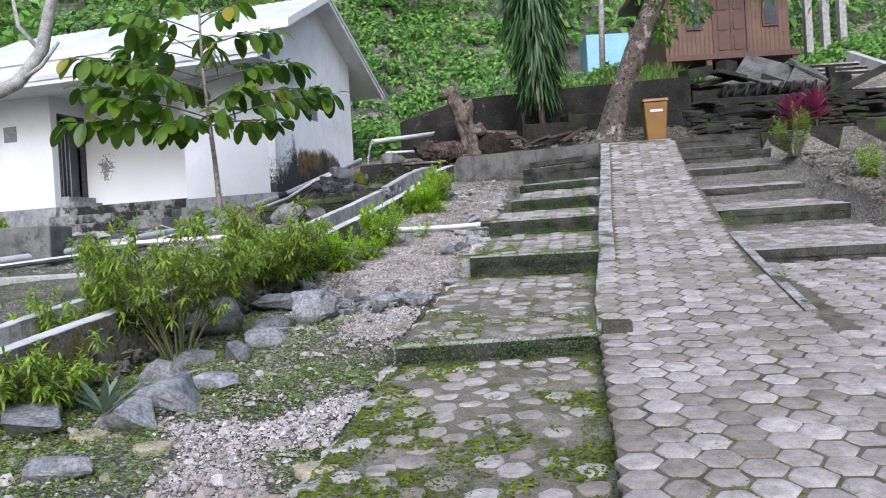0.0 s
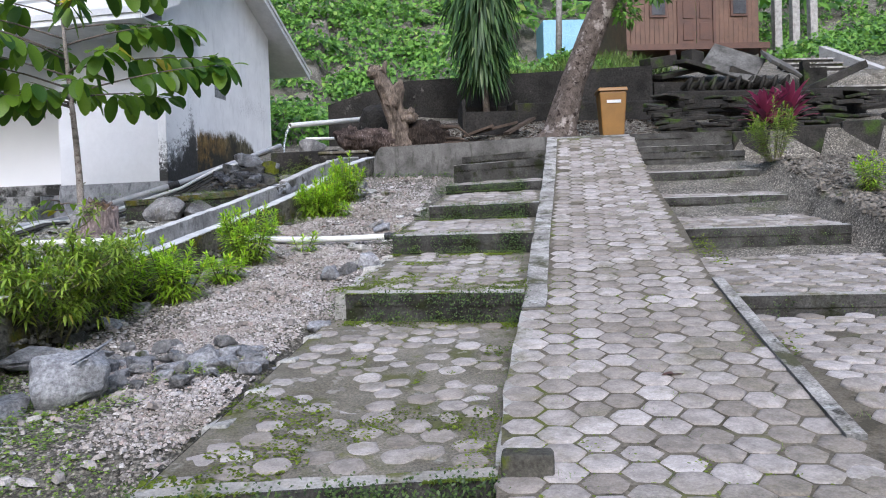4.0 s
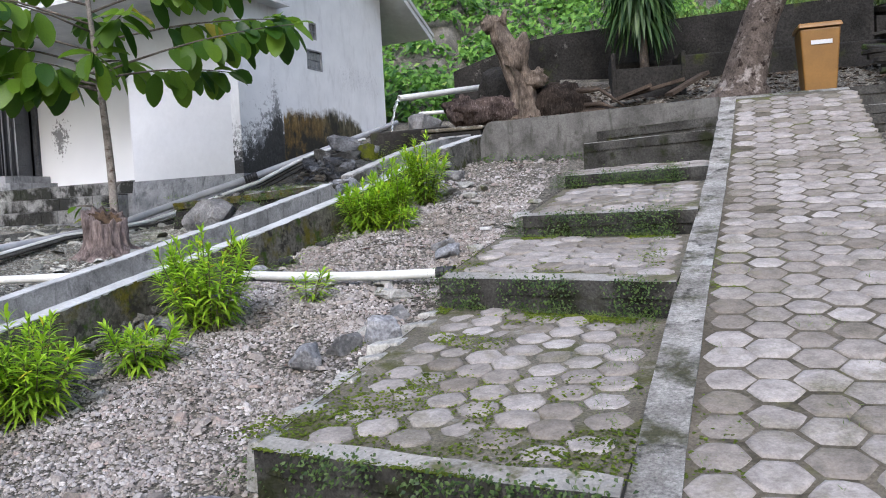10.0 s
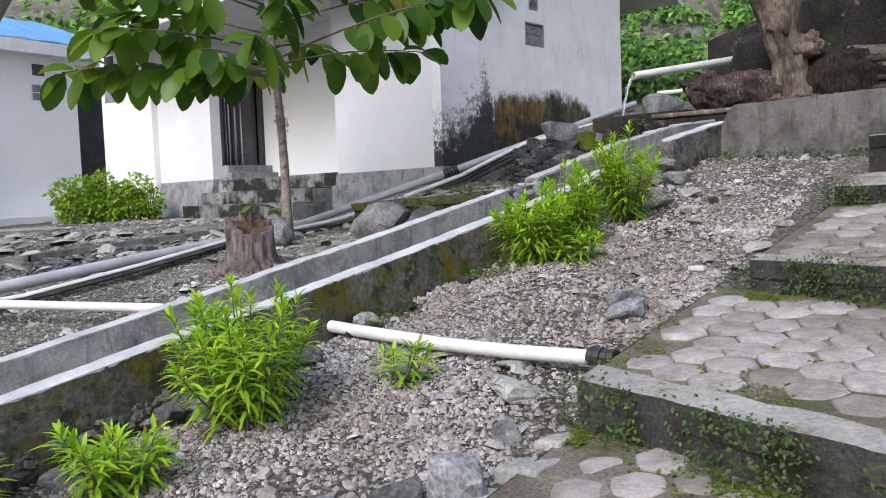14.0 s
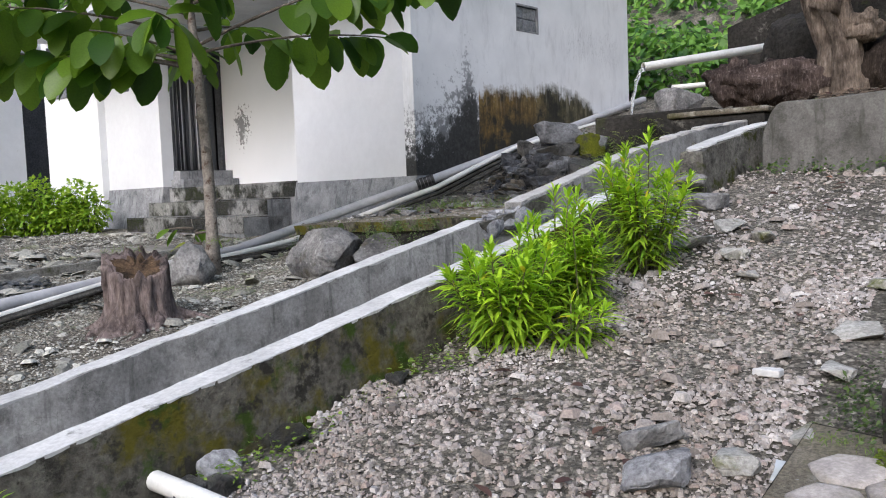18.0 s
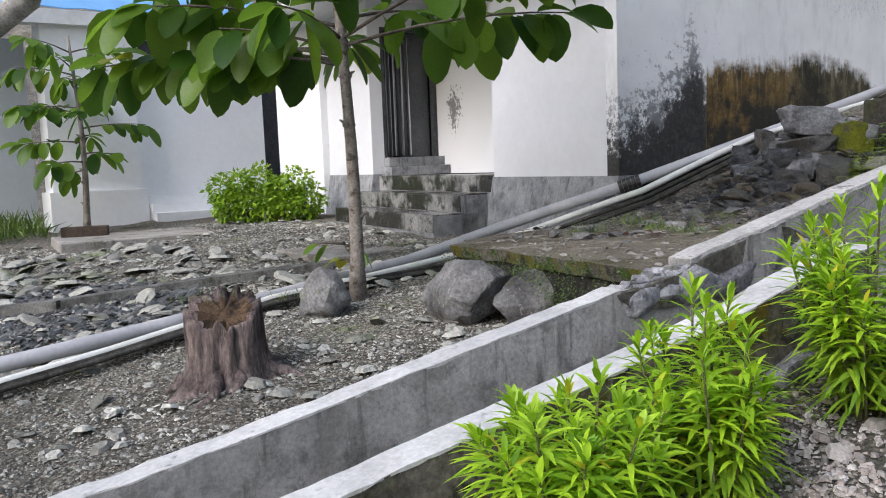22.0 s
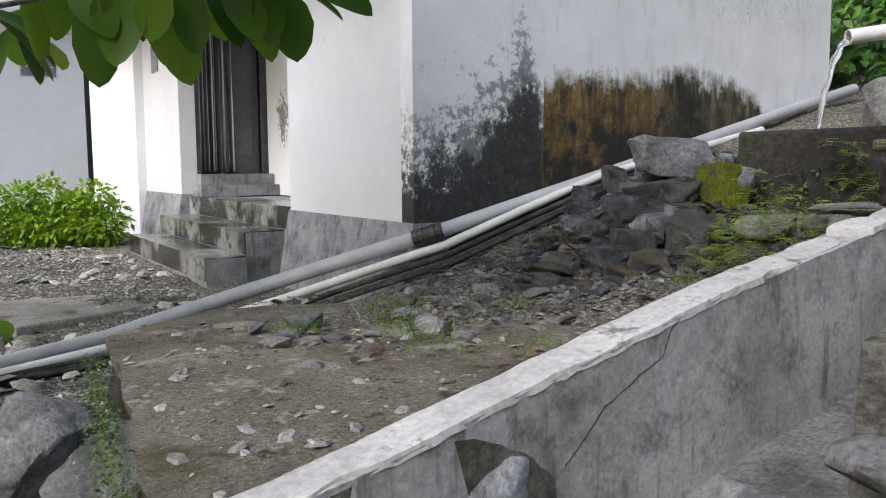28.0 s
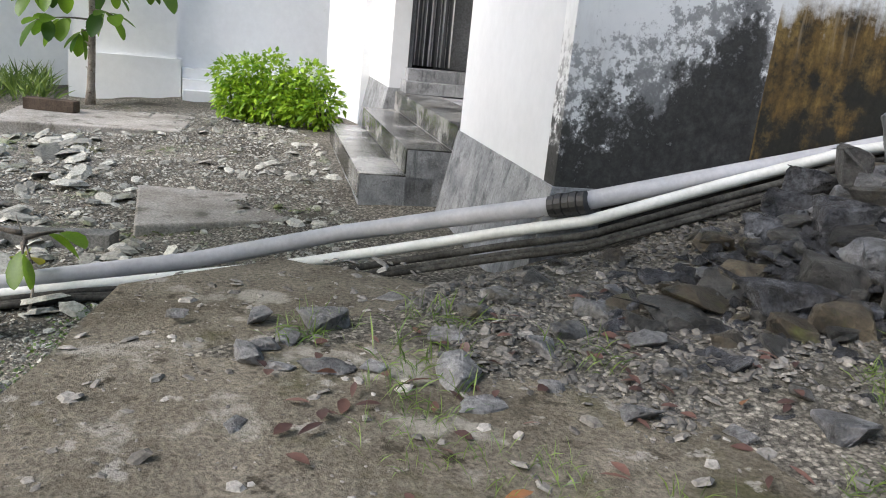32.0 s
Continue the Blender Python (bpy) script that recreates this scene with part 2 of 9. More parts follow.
m_render = weathered_render("channel_render", (0.20, 0.196, 0.188), (0.41, 0.404, 0.394), (0.06, 0.06, 0.056))
m_cap = two_scale("white_cap_render", (0.29, 0.283, 0.27), (0.47, 0.462, 0.448), 3.5, 45, 0.85, 0.45, 0.006, 0.35, [((0.16, 0.155, 0.14), 7.0, 0.60, 0.68), ((0.25, 0.24, 0.22), 22.0, 0.60, 0.66)], grain=(0.7, 1.15))
m_ruin = two_scale("dark_ruin_concrete", (0.013, 0.0125, 0.011), (0.062, 0.058, 0.052), 1.6, 30, 0.95, 0.45, 0.02, 0.8, [(MOSS_DARK, 1.8, 0.54, 0.66)])
m_soil = two_scale("stony_soil", (0.14, 0.128, 0.105), (0.33, 0.305, 0.258), 0.9, 45, 0.95, 0.4, 0.03, 1.0, [((0.075, 0.07, 0.055), 1.6, 0.54, 0.68), ((0.085, 0.10, 0.03), 0.7, 0.62, 0.72)], grain=(0.4, 1.5), speck=(55, 0.6))


def chip_material(name, stops, rough=0.9):
    """Mixed stone chips: each one takes its own colour from the stops, with grain and a broad soiling."""
    m, nt, b = material(name)
    p = world_pos(nt)
    r = nt.nodes.new("ShaderNodeNewGeometry").outputs["Random Per Island"]
    col = ramp(nt, r, stops).outputs[0]
    fi, bl = noise_tex(nt, 90, 5, 0.7, p), noise_tex(nt, 1.3, 5, 0.6, p)
    col = mix(nt, 0.8, col, ramp(nt, fi.outputs[0], [(0.35, grey(0.65)), (0.65, grey(1.25))]).outputs[0], "MULTIPLY")
    col = mix(nt, 0.8, col, ramp(nt, bl.outputs[0], [(0.38, (0.72, 0.68, 0.62)), (0.6, grey(1.08))]).outputs[0], "MULTIPLY")
    nt.links.new(col, b.inputs["Base Color"])
    b.inputs["Roughness"].default_value = rough
    b.inputs["Specular IOR Level"].default_value = 0.15
    bump(nt, b, fi.outputs[0], 0.5, 0.004)
    return m


m_gravel = chip_material("gravel_stone", [(0.0, (0.19, 0.172, 0.16)), (0.2, (0.285, 0.262, 0.247)), (0.45, (0.36, 0.335, 0.32)), (0.53, (0.36, 0.298, 0.275)), (0.60, (0.335, 0.313, 0.30)), (0.82, (0.41, 0.388, 0.375)), (0.96, (0.48, 0.463, 0.45)), (1.0, (0.58, 0.565, 0.55))])
m_rock = two_scale("grey_rock", (0.105, 0.104, 0.105), (0.30, 0.297, 0.293), 5.0, 38, 0.8, 0.4, 0.03, 1.0, [((0.36, 0.36, 0.35), 14, 0.60, 0.68), ((0.09, 0.08, 0.055), 4, 0.56, 0.7)], obj=0.3)
m_rockd = two_scale("blue_grey_rock", (0.12, 0.121, 0.127), (0.35, 0.354, 0.368), 6.0, 40, 0.7, 0.4, 0.02, 1.0, [((0.40, 0.40, 0.40), 7, 0.66, 0.72), ((0.07, 0.08, 0.03), 3.5, 0.60, 0.7)], obj=0.35, grain=(0.4, 1.5))
m_wetrock = two_scale("wet_dark_rock", (0.018, 0.018, 0.017), (0.115, 0.112, 0.105), 10.0, 45, 0.36, 0.4, 0.05, 1.0, [((0.10, 0.085, 0.05), 4, 0.58, 0.72)], obj=0.4)
m_slab = two_scale("soiled_slab", (0.092, 0.08, 0.058), (0.215, 0.192, 0.152), 1.6, 50, 0.95, 0.45, 0.018, 1.0, [((0.29, 0.273, 0.235), 2.1, 0.575, 0.64), ((0.075, 0.072, 0.036), 1.5, 0.54, 0.64), ((0.29, 0.272, 0.238), 5.0, 0.61, 0.65), ((0.06, 0.052, 0.038), 8.0, 0.60, 0.66)], grain=(0.4, 1.5))
m_white = two_scale("white_wall_paint", (0.64, 0.653, 0.68), (0.715, 0.728, 0.752), 0.8, 9, 0.7, 0.4, 0.002, 0.2, [((0.62, 0.62, 0.60), 3.0, 0.66, 0.74)], grain=(0.96, 1.03))
m_roofm = two_scale("zinc_roof_sheet", (0.45, 0.46, 0.47), (0.62, 0.63, 0.64), 1.5, 20, 0.45, 0.4, 0.003, 0.3, grain=(0.88, 1.08))
m_blue = two_scale("blue_roof_sheet", (0.12, 0.32, 0.62), (0.18, 0.42, 0.75), 1.5, 20, 0.4, 0.4, 0.003, 0.3, grain=(0.88, 1.08))
m_fascia = two_scale("white_fascia_paint", (0.58, 0.59, 0.60), (0.72, 0.73, 0.74), 2, 6, 0.6, 0.4, 0.002, 0.3, grain=(0.88, 1.08))
m_pipe = two_scale("grey_pvc", (0.34, 0.34, 0.36), (0.47, 0.47, 0.49), 3, 30, 0.45, 0.4, 0.001, 0.2, grain=(0.88, 1.08))
m_pipew = two_scale("white_pvc", (0.55, 0.55, 0.52), (0.74, 0.74, 0.71), 3, 30, 0.45, 0.4, 0.001, 0.2, grain=(0.88, 1.08))
m_black = two_scale("black_rubber_band", (0.015, 0.015, 0.016), (0.035, 0.035, 0.036), 5, 60, 0.5, 0.4, 0.002, 0.3)
# Low tone stands in for shade in the room and vents; frame paint too.
m_dark = two_scale("dark_shade_and_paint", (0.055, 0.058, 0.065), (0.10, 0.104, 0.113), 2, 30, 0.9, 0.4, 0.002, 0.2)
m_wood = two_scale("weathered_dead_wood", (0.03, 0.023, 0.018), (0.12, 0.092, 0.072), 4, 60, 0.95, 0.5, 0.02, 0.9)
m_bark = two_scale("grey_brown_bark", (0.06, 0.05, 0.042), (0.22, 0.19, 0.165), 6, 40, 0.95, 0.5, 0.015, 0.9)
# Board colour lowered to carry the shade of trees over the house.
m_house = two_scale("varnished_boards_tree_shade", (0.085, 0.042, 0.025), (0.155, 0.08, 0.05), 3, 40, 0.5, 0.4, 0.004, 0.4)
m_housed = two_scale("dark_varnished_boards", (0.06, 0.025, 0.016), (0.105, 0.045, 0.027), 3, 40, 0.5, 0.4, 0.004, 0.4)
m_bin = two_scale("orange_plastic", (0.175, 0.087, 0.018), (0.235, 0.118, 0.024), 3, 40, 0.45, 0.4, 0.001, 0.2, grain=(0.88, 1.08))
m_plinth = weathered_render("grey_plinth_render", (0.17, 0.176, 0.188), (0.34, 0.347, 0.36), (0.06, 0.062, 0.066))
# Stains and moss over a base tone lowered to carry tree shade.
m_oldwall = two_scale("stained_shade_toned_wall", (0.012, 0.0115, 0.0105), (0.048, 0.045, 0.041), 1.0, 24, 0.95, 0.45, 0.02, 0.8, [((0.045, 0.055, 0.016), 1.2, 0.58, 0.70), ((0.13, 0.125, 0.112), 3.0, 0.64, 0.72)], grain=(0.4, 1.5))


def leaf_material(name, a, b_, c=None, rough=0.5, through_=0.38):
    m, nt, b = material(name)
    r = nt.nodes.new("ShaderNodeNewGeometry").outputs["Random Per Island"]
    stops = [(0.0, a), (0.75, b_)] + ([(0.94, b_), (1.0, c)] if c else [(1.0, b_)])
    col = ramp(nt, r, stops)
    n = noise_tex(nt, 60, 3, 0.5, world_pos(nt))
    out = mix(nt, 0.5, col.outputs[0], ramp(nt, n.outputs[0], [(0.3, grey(0.75)), (0.7, grey(1.2))]).outputs[0], "MULTIPLY")
    nt.links.new(out, b.inputs["Base Color"])
    b.inputs["Roughness"].default_value = rough
    b.inputs["Subsurface Weight"].default_value = 0.0
    tr = nt.nodes.new("ShaderNodeBsdfTranslucent")
    nt.links.new(out, tr.inputs[0])
    mx = nt.nodes.new("ShaderNodeMixShader")
    mx.inputs[0].default_value = through_
    nt.links.new(b.outputs[0], mx.inputs[1])
    nt.links.new(tr.outputs[0], mx.inputs[2])
    nt.links.new(mx.outputs[0], nt.nodes["Material Output"].inputs[0])
    return m


m_bush = leaf_material("lime_shrub_leaf", (0.17, 0.34, 0.014), (0.44, 0.66, 0.03), (0.62, 0.52, 0.03))
m_bushd = leaf_material("green_shrub_leaf", (0.09, 0.165, 0.018), (0.30, 0.42, 0.045), (0.33, 0.30, 0.05))
m_bigleaf = leaf_material("broad_tree_leaf", (0.036, 0.10, 0.011), (0.165, 0.29, 0.025), (0.46, 0.38, 0.03), 0.4, 0.58)
m_forest = leaf_material("forest_leaf", (0.035, 0.11, 0.018), (0.20, 0.40, 0.06), (0.40, 0.52, 0.12))
m_creeper = leaf_material("creeping_weed_leaf", (0.025, 0.055, 0.012), (0.085, 0.14, 0.026))
m_drac = leaf_material("strap_leaf", (0.022, 0.065, 0.018), (0.085, 0.16, 0.045), (0.22, 0.28, 0.12))
m_cordy = leaf_material("magenta_strap_leaf", (0.10, 0.022, 0.045), (0.36, 0.06, 0.13))
m_grass = leaf_material("grass_blade", (0.055, 0.105, 0.02), (0.16, 0.235, 0.045))

m_moss = two_scale("moss_cushion", (0.062, 0.09, 0.014), (0.18, 0.235, 0.03), 2.0, 90, 1.0, 0.5, 0.02, 1.0, island=0.35)
m_youngbark = two_scale("tan_young_bark", (0.14, 0.122, 0.105), (0.35, 0.318, 0.285), 8, 50, 0.9, 0.5, 0.008, 0.8, [((0.09, 0.06, 0.045), 14, 0.58, 0.66)])
m_clover = leaf_material("clover_leaf", (0.08, 0.16, 0.02), (0.24, 0.36, 0.05))
m_edge = two_scale("pale_edging_stone", (0.24, 0.235, 0.21), (0.46, 0.45, 0.42), 5, 50, 0.9, 0.45, 0.01, 0.8, [((0.10, 0.11, 0.03), 4, 0.58, 0.68)], obj=0.2)
m_retain = weathered_render("retaining_wall_render", (0.062, 0.06, 0.055), (0.15, 0.146, 0.137), (0.045, 0.045, 0.036))
m_chip = two_scale("slab_chip", (0.13, 0.12, 0.106), (0.31, 0.295, 0.27), 2, 50, 0.9, 0.4, 0.004, 0.5, island=0.4)

# ---- plan: two local frames ----
RA = radians(9.0)
RU, RV, RO = Vector((math.cos(RA), -math.sin(RA), 0)), Vector((math.sin(RA), math.cos(RA), 0)), Vector((1.85, 8.9, 0))
H1, H2, HO = Vector((-0.966, 0.259, 0)), Vector((0.259, 0.966, 0)), Vector((-3.87, 18.84, 0))


def RL(u, v, z=0.0):
    p = RO + RU * u + RV * v
    return Vector((p.x, p.y, z))


def HL(a, b, z=0.0):
    p = HO + H1 * a + H2 * b
    return Vector((p.x, p.y, z))


def to_ramp(x, y):
    d = Vector((x, y, 0)) - RO
    return d.dot(RU), d.dot(RV)


def to_house(x, y):
    d = Vector((x, y, 0)) - HO
    return d.dot(H1), d.dot(H2)


RAMP_Z = [(-16, -1.1), (-12, -0.5), (-9, -0.1), (-6, 0.28), (-2.55, 0.75), (-1.0, 1.04), (0.5, 1.36), (2.3, 1.76), (3.9, 2.12), (5.0, 2.42), (6.25, 2.80), (7.9, 3.34), (12, 3.6)]
LW_Z = [(-6, -0.6), (0, 0.2), (5.86, 1.0), (7.79, 1.28), (10.53, 1.65), (12.33, 1.98), (13.44, 2.19), (14.98, 2.50), (15.41, 2.62), (16.28, 2.82), (16.86, 2.96), (17.93, 3.16), (18.8, 3.26), (19.6, 3.36)]
GRAVEL_Z = [(-8, -1.0), (0, -0.12), (2, 0.1), (4, 0.33), (6, 0.55), (8, 0.83), (9.2, 1.02), (11.2, 1.45), (12.95, 1.83), (14.3, 2.12), (16.5, 2.6), (17.3, 2.8), (18.0, 2.95)]
YARD_Z = [(-8, -0.8), (0, 0.15), (6, 0.78), (10, 1.32), (12.4, 1.6), (14, 1.82), (15.5, 2.0), (17, 2.08), (18.5, 2.18), (22, 2.3), (26, 2.5)]
SIDE_Z = [(14, 2.0), (15.5, 2.4), (17.4, 2.52), (18.5, 2.62), (19.0, 2.71), (19.5, 2.85), (20, 2.99), (21, 3.34), (23, 3.8), (25, 4.2)]
UPPER_Z = [(16.5, 3.28), (17.4, 3.3), (19.5, 3.56), (21, 3.75), (22.5, 4.35), (24.3, 4.75)]


def ramp_z(v):
    return lerp_table(v, RAMP_Z)


def chan_x(y):
    return -1.17 + 0.243 * (y - 14.98)


def smooth01(a, b, x):
    t = min(1.0, max(0.0, (x - a) / (b - a)))
    return t * t * (3 - 2 * t)


def hill_z(x, y):
    """The wooded slope behind everything."""
    r = max(0.0, y - 26.5 - 11 * smooth01(2.5, 6.5, x)) if x > -2 else max(0.0, y - 25.5)
    left = max(0.0, -x - 24)
    return 0.62 * r + 0.35 * left


def ground_z(x, y):
    u, v = to_ramp(x, y)
    s = (x - chan_x(y)) * 0.972
    a, b = to_house(x, y)
    yard = lerp_table(y, YARD_Z)
    side = lerp_table(y, SIDE_Z)
    w = smooth01(-4.4, -2.9, x + 0.15 * (y - 17))
    front = 15.46 - 0.4 * (x + 1.3)
    w *= smooth01(front + 0.08, front + 0.35, y)
    yard = yard * (1 - w) + max(yard, side) * w
    grav = lerp_table(y, GRAVEL_Z)
    if s < 0.0:
        z = yard
    elif s < 0.72:
        z = lerp_table(y, LW_Z) - 0.62
    else:
        z = grav
    if u > 1.7:
        z = min(ramp_z(v - 0.4) - 0.05, 3.3) if v < 8.7 else 3.4
        if u < 3.7:
            z -= 0.3
        elif v < 8.7:
            z = min(z, 2.72)
    elif u > -1.5 and v < 7.9:
        z = min(z, ramp_z(v) - 0.34, ramp_z(v - 1.8) - 0.1) if u > -1.1 else z
    if v < 0.0 and -3.3 < u <= -1.85:
        k = smooth01(-3.3, -1.95, u)
        z = z * (1 - k) + k * (lerp_table(v, [(-9.6, -0.3), (-2.95, 0.52), (-2.6, 0.70), (-0.2, 1.03), (0, 1.06)]) - 0.03)
    if -1.85 < u <= -1.1 and v < 0.1:
        z = min(z, lerp_table(v, [(-9.6, -0.3), (-2.95, 0.52), (-2.9, 0.67), (-0.2, 1.05)]) - 0.16)
    back = smooth01(8.1, 8.28, v) if s > 0.85 else smooth01(19.45, 19.7, y) if s > -0.05 else 0.0
    if u > -0.1:
        back = smooth01(7.85, 8.0, v)
    if u > 1.7:
        back = smooth01(8.95, 9.1, v)
    if back > 0:
        up = lerp_table(y, UPPER_Z)
        up += (5.85 - up) * smooth01(24.45, 24.75, y) + max(0, min(y, 30) - 25) * 0.3 * smooth01(3, 7, x)
        z = z * (1 - back) + up * back
    elif s > -1.2 and y > 17.6:
        z = max(z, side)
    h = hill_z(x, y)
    if y < 24:
        h = 0.35 * max(0.0, -x - 24)
    z += h
    if x > 14:
        z += 0.25 * (x - 14)
    rough = 0.025 if -0.6 < s < 9 else 0.04
    return z + rough * n3(x, y, 0, 1.7) + 0.4 * rough * n3(x, y, 3, 6.0)


def axis(fine0, fine1, step, far0, far1):
    a = list(np.arange(fine0, fine1 + 1e-6, step))
    k, d = fine0, step
    lo = []
    while k > far0:
        d *= 1.35
        k -= d
        lo.append(k)
    k, d = fine1, step
    hi = []
    while k < far1:
        d *= 1.35
        k += d
        hi.append(k)
    return lo[::-1] + a + hi


gx, gy = axis(-17, 12, 0.16, -300, 300), axis(1, 27, 0.16, -300, 300)
gs = Soup()
gs.v = [(x, y, ground_z(x, y)) for y in gy for x in gx]
nx = len(gx)
gs.f = [(j * nx + i, j * nx + i + 1, (j + 1) * nx + i + 1, (j + 1) * nx + i) for j in range(len(gy) - 1) for i in range(nx - 1)]
gs.m = [0] * len(gs.f)
ground = part("ground", gs, m_soil, smooth=True)
tagged(ground, "grey stony soil of a sloping village yard", "ground", kind="structure")

# ---- hexagonal pavers ----
HS = 0.12


def hex_template(seed, wear=1.0):
    rng = random.Random(seed)
    c = []
    for k in range(12):
        a = math.pi / 6 * k
        r = (HS - 0.004) * (0.985 - 0.045 * rng.random() * wear if k % 2 == 0 else 0.872 - 0.02 * rng.random() * wear)
        c.append((r * math.cos(a), r * math.sin(a), rng.uniform(-0.002, 0.002) * wear))
    v = [(x, y, -0.03) for x, y, _ in c] + [(x, y, 0.001 + e) for x, y, e in c] + [(x * 0.95, y * 0.95, 0.0085 + e) for x, y, e in c] + [(x * 0.82, y * 0.82, 0.012 + 0.5 * e) for x, y, e in c]
    f = [tuple(range(36, 48))]
    for k in range(12):
        j = (k + 1) % 12
        f += [(12 * q + k, 12 * q + j, 12 * q + 12 + j, 12 * q + 12 + k) for q in range(3)]
    return v, f


HEX_T = [hex_template(k) for k in range(5)] + [hex_template(20 + k, 2.6) for k in range(5)]
HEX_MESHES = []
for hv, hf in HEX_T:
    hex_s = Soup()
    hex_s.add(hv, hf)
    HEX_MESHES.append(hex_s.mesh("paver", m_paver, True))
paver_jobs = []


def lay_pavers(inside, surface, u0, u1, v0, v1, parent, near, miss=0.0, seed=0, size=1.0, tilt=0.018, lean=None, sink=0.0, jit=0.004, spin=0.03, worn=0, heave=0.0075):
    """Collects pavers over a patch of the ramp's plan. near(u, v): built as a part of its own."""
    rng = random.Random(seed)
    joined = Soup()
    row = 0
    du, dv = 1.5 * HS, math.sqrt(3) * HS
    k = 0
    uu = u0
    while uu < u1:
        vv = v0 + (dv / 2 if k % 2 else 0)
        while vv < v1:
            if inside(uu, vv) and rng.random() > miss:
                z = surface(uu, vv)
                sl = (surface(uu, vv + 0.1) - surface(uu, vv - 0.1)) / 0.2
                m = Matrix.Translation(RL(uu + (lean(vv) if lean else 0.0) + rng.gauss(0, jit), vv + rng.gauss(0, jit), z - 0.0015 - sink + rng.uniform(-heave, heave))) @ Matrix.Rotation(-RA, 4, "Z") @ Matrix.Rotation(math.atan(sl) + rng.gauss(0, tilt), 4, "X") @ Matrix.Rotation(rng.gauss(0, 0.02), 4, "Y") @ Matrix.Rotation(rng.gauss(0, spin), 4, "Z") @ Matrix.Scale(size * rng.uniform(0.94, 1.01), 4)
                if near(uu, vv):
                    paver_jobs.append((m, parent, worn + rng.randrange(5)))
                else:
                    hv, hf = HEX_T[worn + rng.randrange(5)]
                    joined.add([m @ Vector(p) for p in hv], hf)
            vv += dv
        uu += du
        k += 1
    if joined.v:
        ob = part("pavers", joined, m_paver_joined, parent, smooth=True)
        tagged(ob, "worn grey hexagonal concrete pavers", kind="stuff")


# ---- ramp ----
RAMP_W = 1.72


def edge_l(v):
    """Sideways run of the ramp's edge beside the broad steps."""
    return lerp_table(v, [(-15, -0.14), (-2, -0.14), (-1, -0.08), (0.25, -0.01), (2, 0.05), (4.3, 0.17), (7.8, 0.34)])


def edge_r(v):
    return lerp_table(v, [(-15, -0.30), (0.42, -0.29), (2.26, -0.16), (4.28, -0.10), (7.7, -0.02)])


ramp_ob = thing("pavement_ramp", RL(0.86, -3, ramp_z(-3) - 0.4), "sloping path of mossy grey hexagonal pavers between steps", "path", kind="structure")
VS = [round(-15 + 0.4 * i, 2) for i in range(62)]
VS = [v for v in VS if v < 7.85] + [7.9]


def strip(u0, u1, z_off, depth, vs, slots=(0, 0), wob=0.0):
    s = Soup()
    n = len(vs)
    for i, v in enumerate(vs):
        w = wob * n3(v, u0, 5, 2.0) + (edge_l(v) if u0 < 0.5 else edge_r(v))
        w2 = wob * n3(v, u1, 9, 2.0) + (edge_l(v) if u1 < 0.5 else edge_r(v))
        z = ramp_z(v) + z_off + wob * 0.5 * n3(v, u0, 1, 1.3)
        s.v += [tuple(RL(u0 + w, v, z - depth)), tuple(RL(u1 + w2, v, z - depth)), tuple(RL(u1 + w2, v, z)), tuple(RL(u0 + w, v, z))]
    for i in range(n - 1):
        a, b = 4 * i, 4 * i + 4
        s.f += [(a + 3, a + 2, b + 2, b + 3), (a, a + 3, b + 3, b), (a + 2, a + 1, b + 1, b + 2)]
        s.m += [slots[0], slots[1], slots[1]]
    s.f += [(0, 1, 2, 3), (4 * n - 1, 4 * n - 2, 4 * n - 3, 4 * n - 4)]
    s.m += [slots[1], slots[1]]
    return s


part("bed", strip(-0.045, RAMP_W, 0.004, 0.45, VS, (0, 1)), [m_joint, m_step], ramp_ob)
part("curb", strip(-0.06, 0.115, 0.014, 0.5, [v for v in VS if 0.1 < v] , (0, 1), 0.012), [m_curb, m_step], ramp_ob)
part("curb", strip(-0.06, 0.115, 0.011, 0.5, [-0.42, -0.3, -0.15, 0.0, 0.12, 0.2], (0, 1), 0.02), [m_curb, m_step], ramp_ob)
m_riser_block = two_scale("dark_block_concrete", (0.04, 0.038, 0.03), (0.12, 0.115, 0.098), 5, 50, 0.95, 0.4, 0.012, 0.8, [((0.08, 0.095, 0.02), 6, 0.55, 0.64)])
part("edge_strip", strip(-0.055, 0.05, 0.0075, 0.4, [round(-2.9 + 0.1 * k, 2) for k in range(25)], (0, 1), 0.02), [m_palenose, m_step], ramp_ob, "pale worn cement edge beside the pavers")
kblock = Soup()
kblock.box((-0.17, -3.02, 0.45), (0.06, -2.88, 0.79), Matrix.Translation(RO) @ Matrix.Rotation(-RA, 4, "Z"))
soften(part("kerb_block", kblock, m_riser_block, ramp_ob, "dark mossy concrete block at the ramp's edge"), 0.02)
part("curb", strip(RAMP_W - 0.02, RAMP_W + 0.07, 0.03, 0.5, [v for v in VS if -2.9 < v < 0.4], (0, 1), 0.008), [m_curb, m_step], ramp_ob)
part("threshold", strip(0.0, RAMP_W, 0.008, 0.3, [7.78, 7.84, 7.9, 7.97], (0, 1)), [m_nose, m_step], ramp_ob)
lay_pavers(lambda u, v: (u > 0.2 or v < -0.5) and u + edge_l(v) < RAMP_W - 0.03 + edge_r(v), lambda u, v: ramp_z(v), 0.055, RAMP_W + 0.4, -14.5, 7.72, ramp_ob, lambda u, v: -6.3 < v < 0.9, 0.01, 3, lean=edge_l, heave=0.0045, size=1.035)

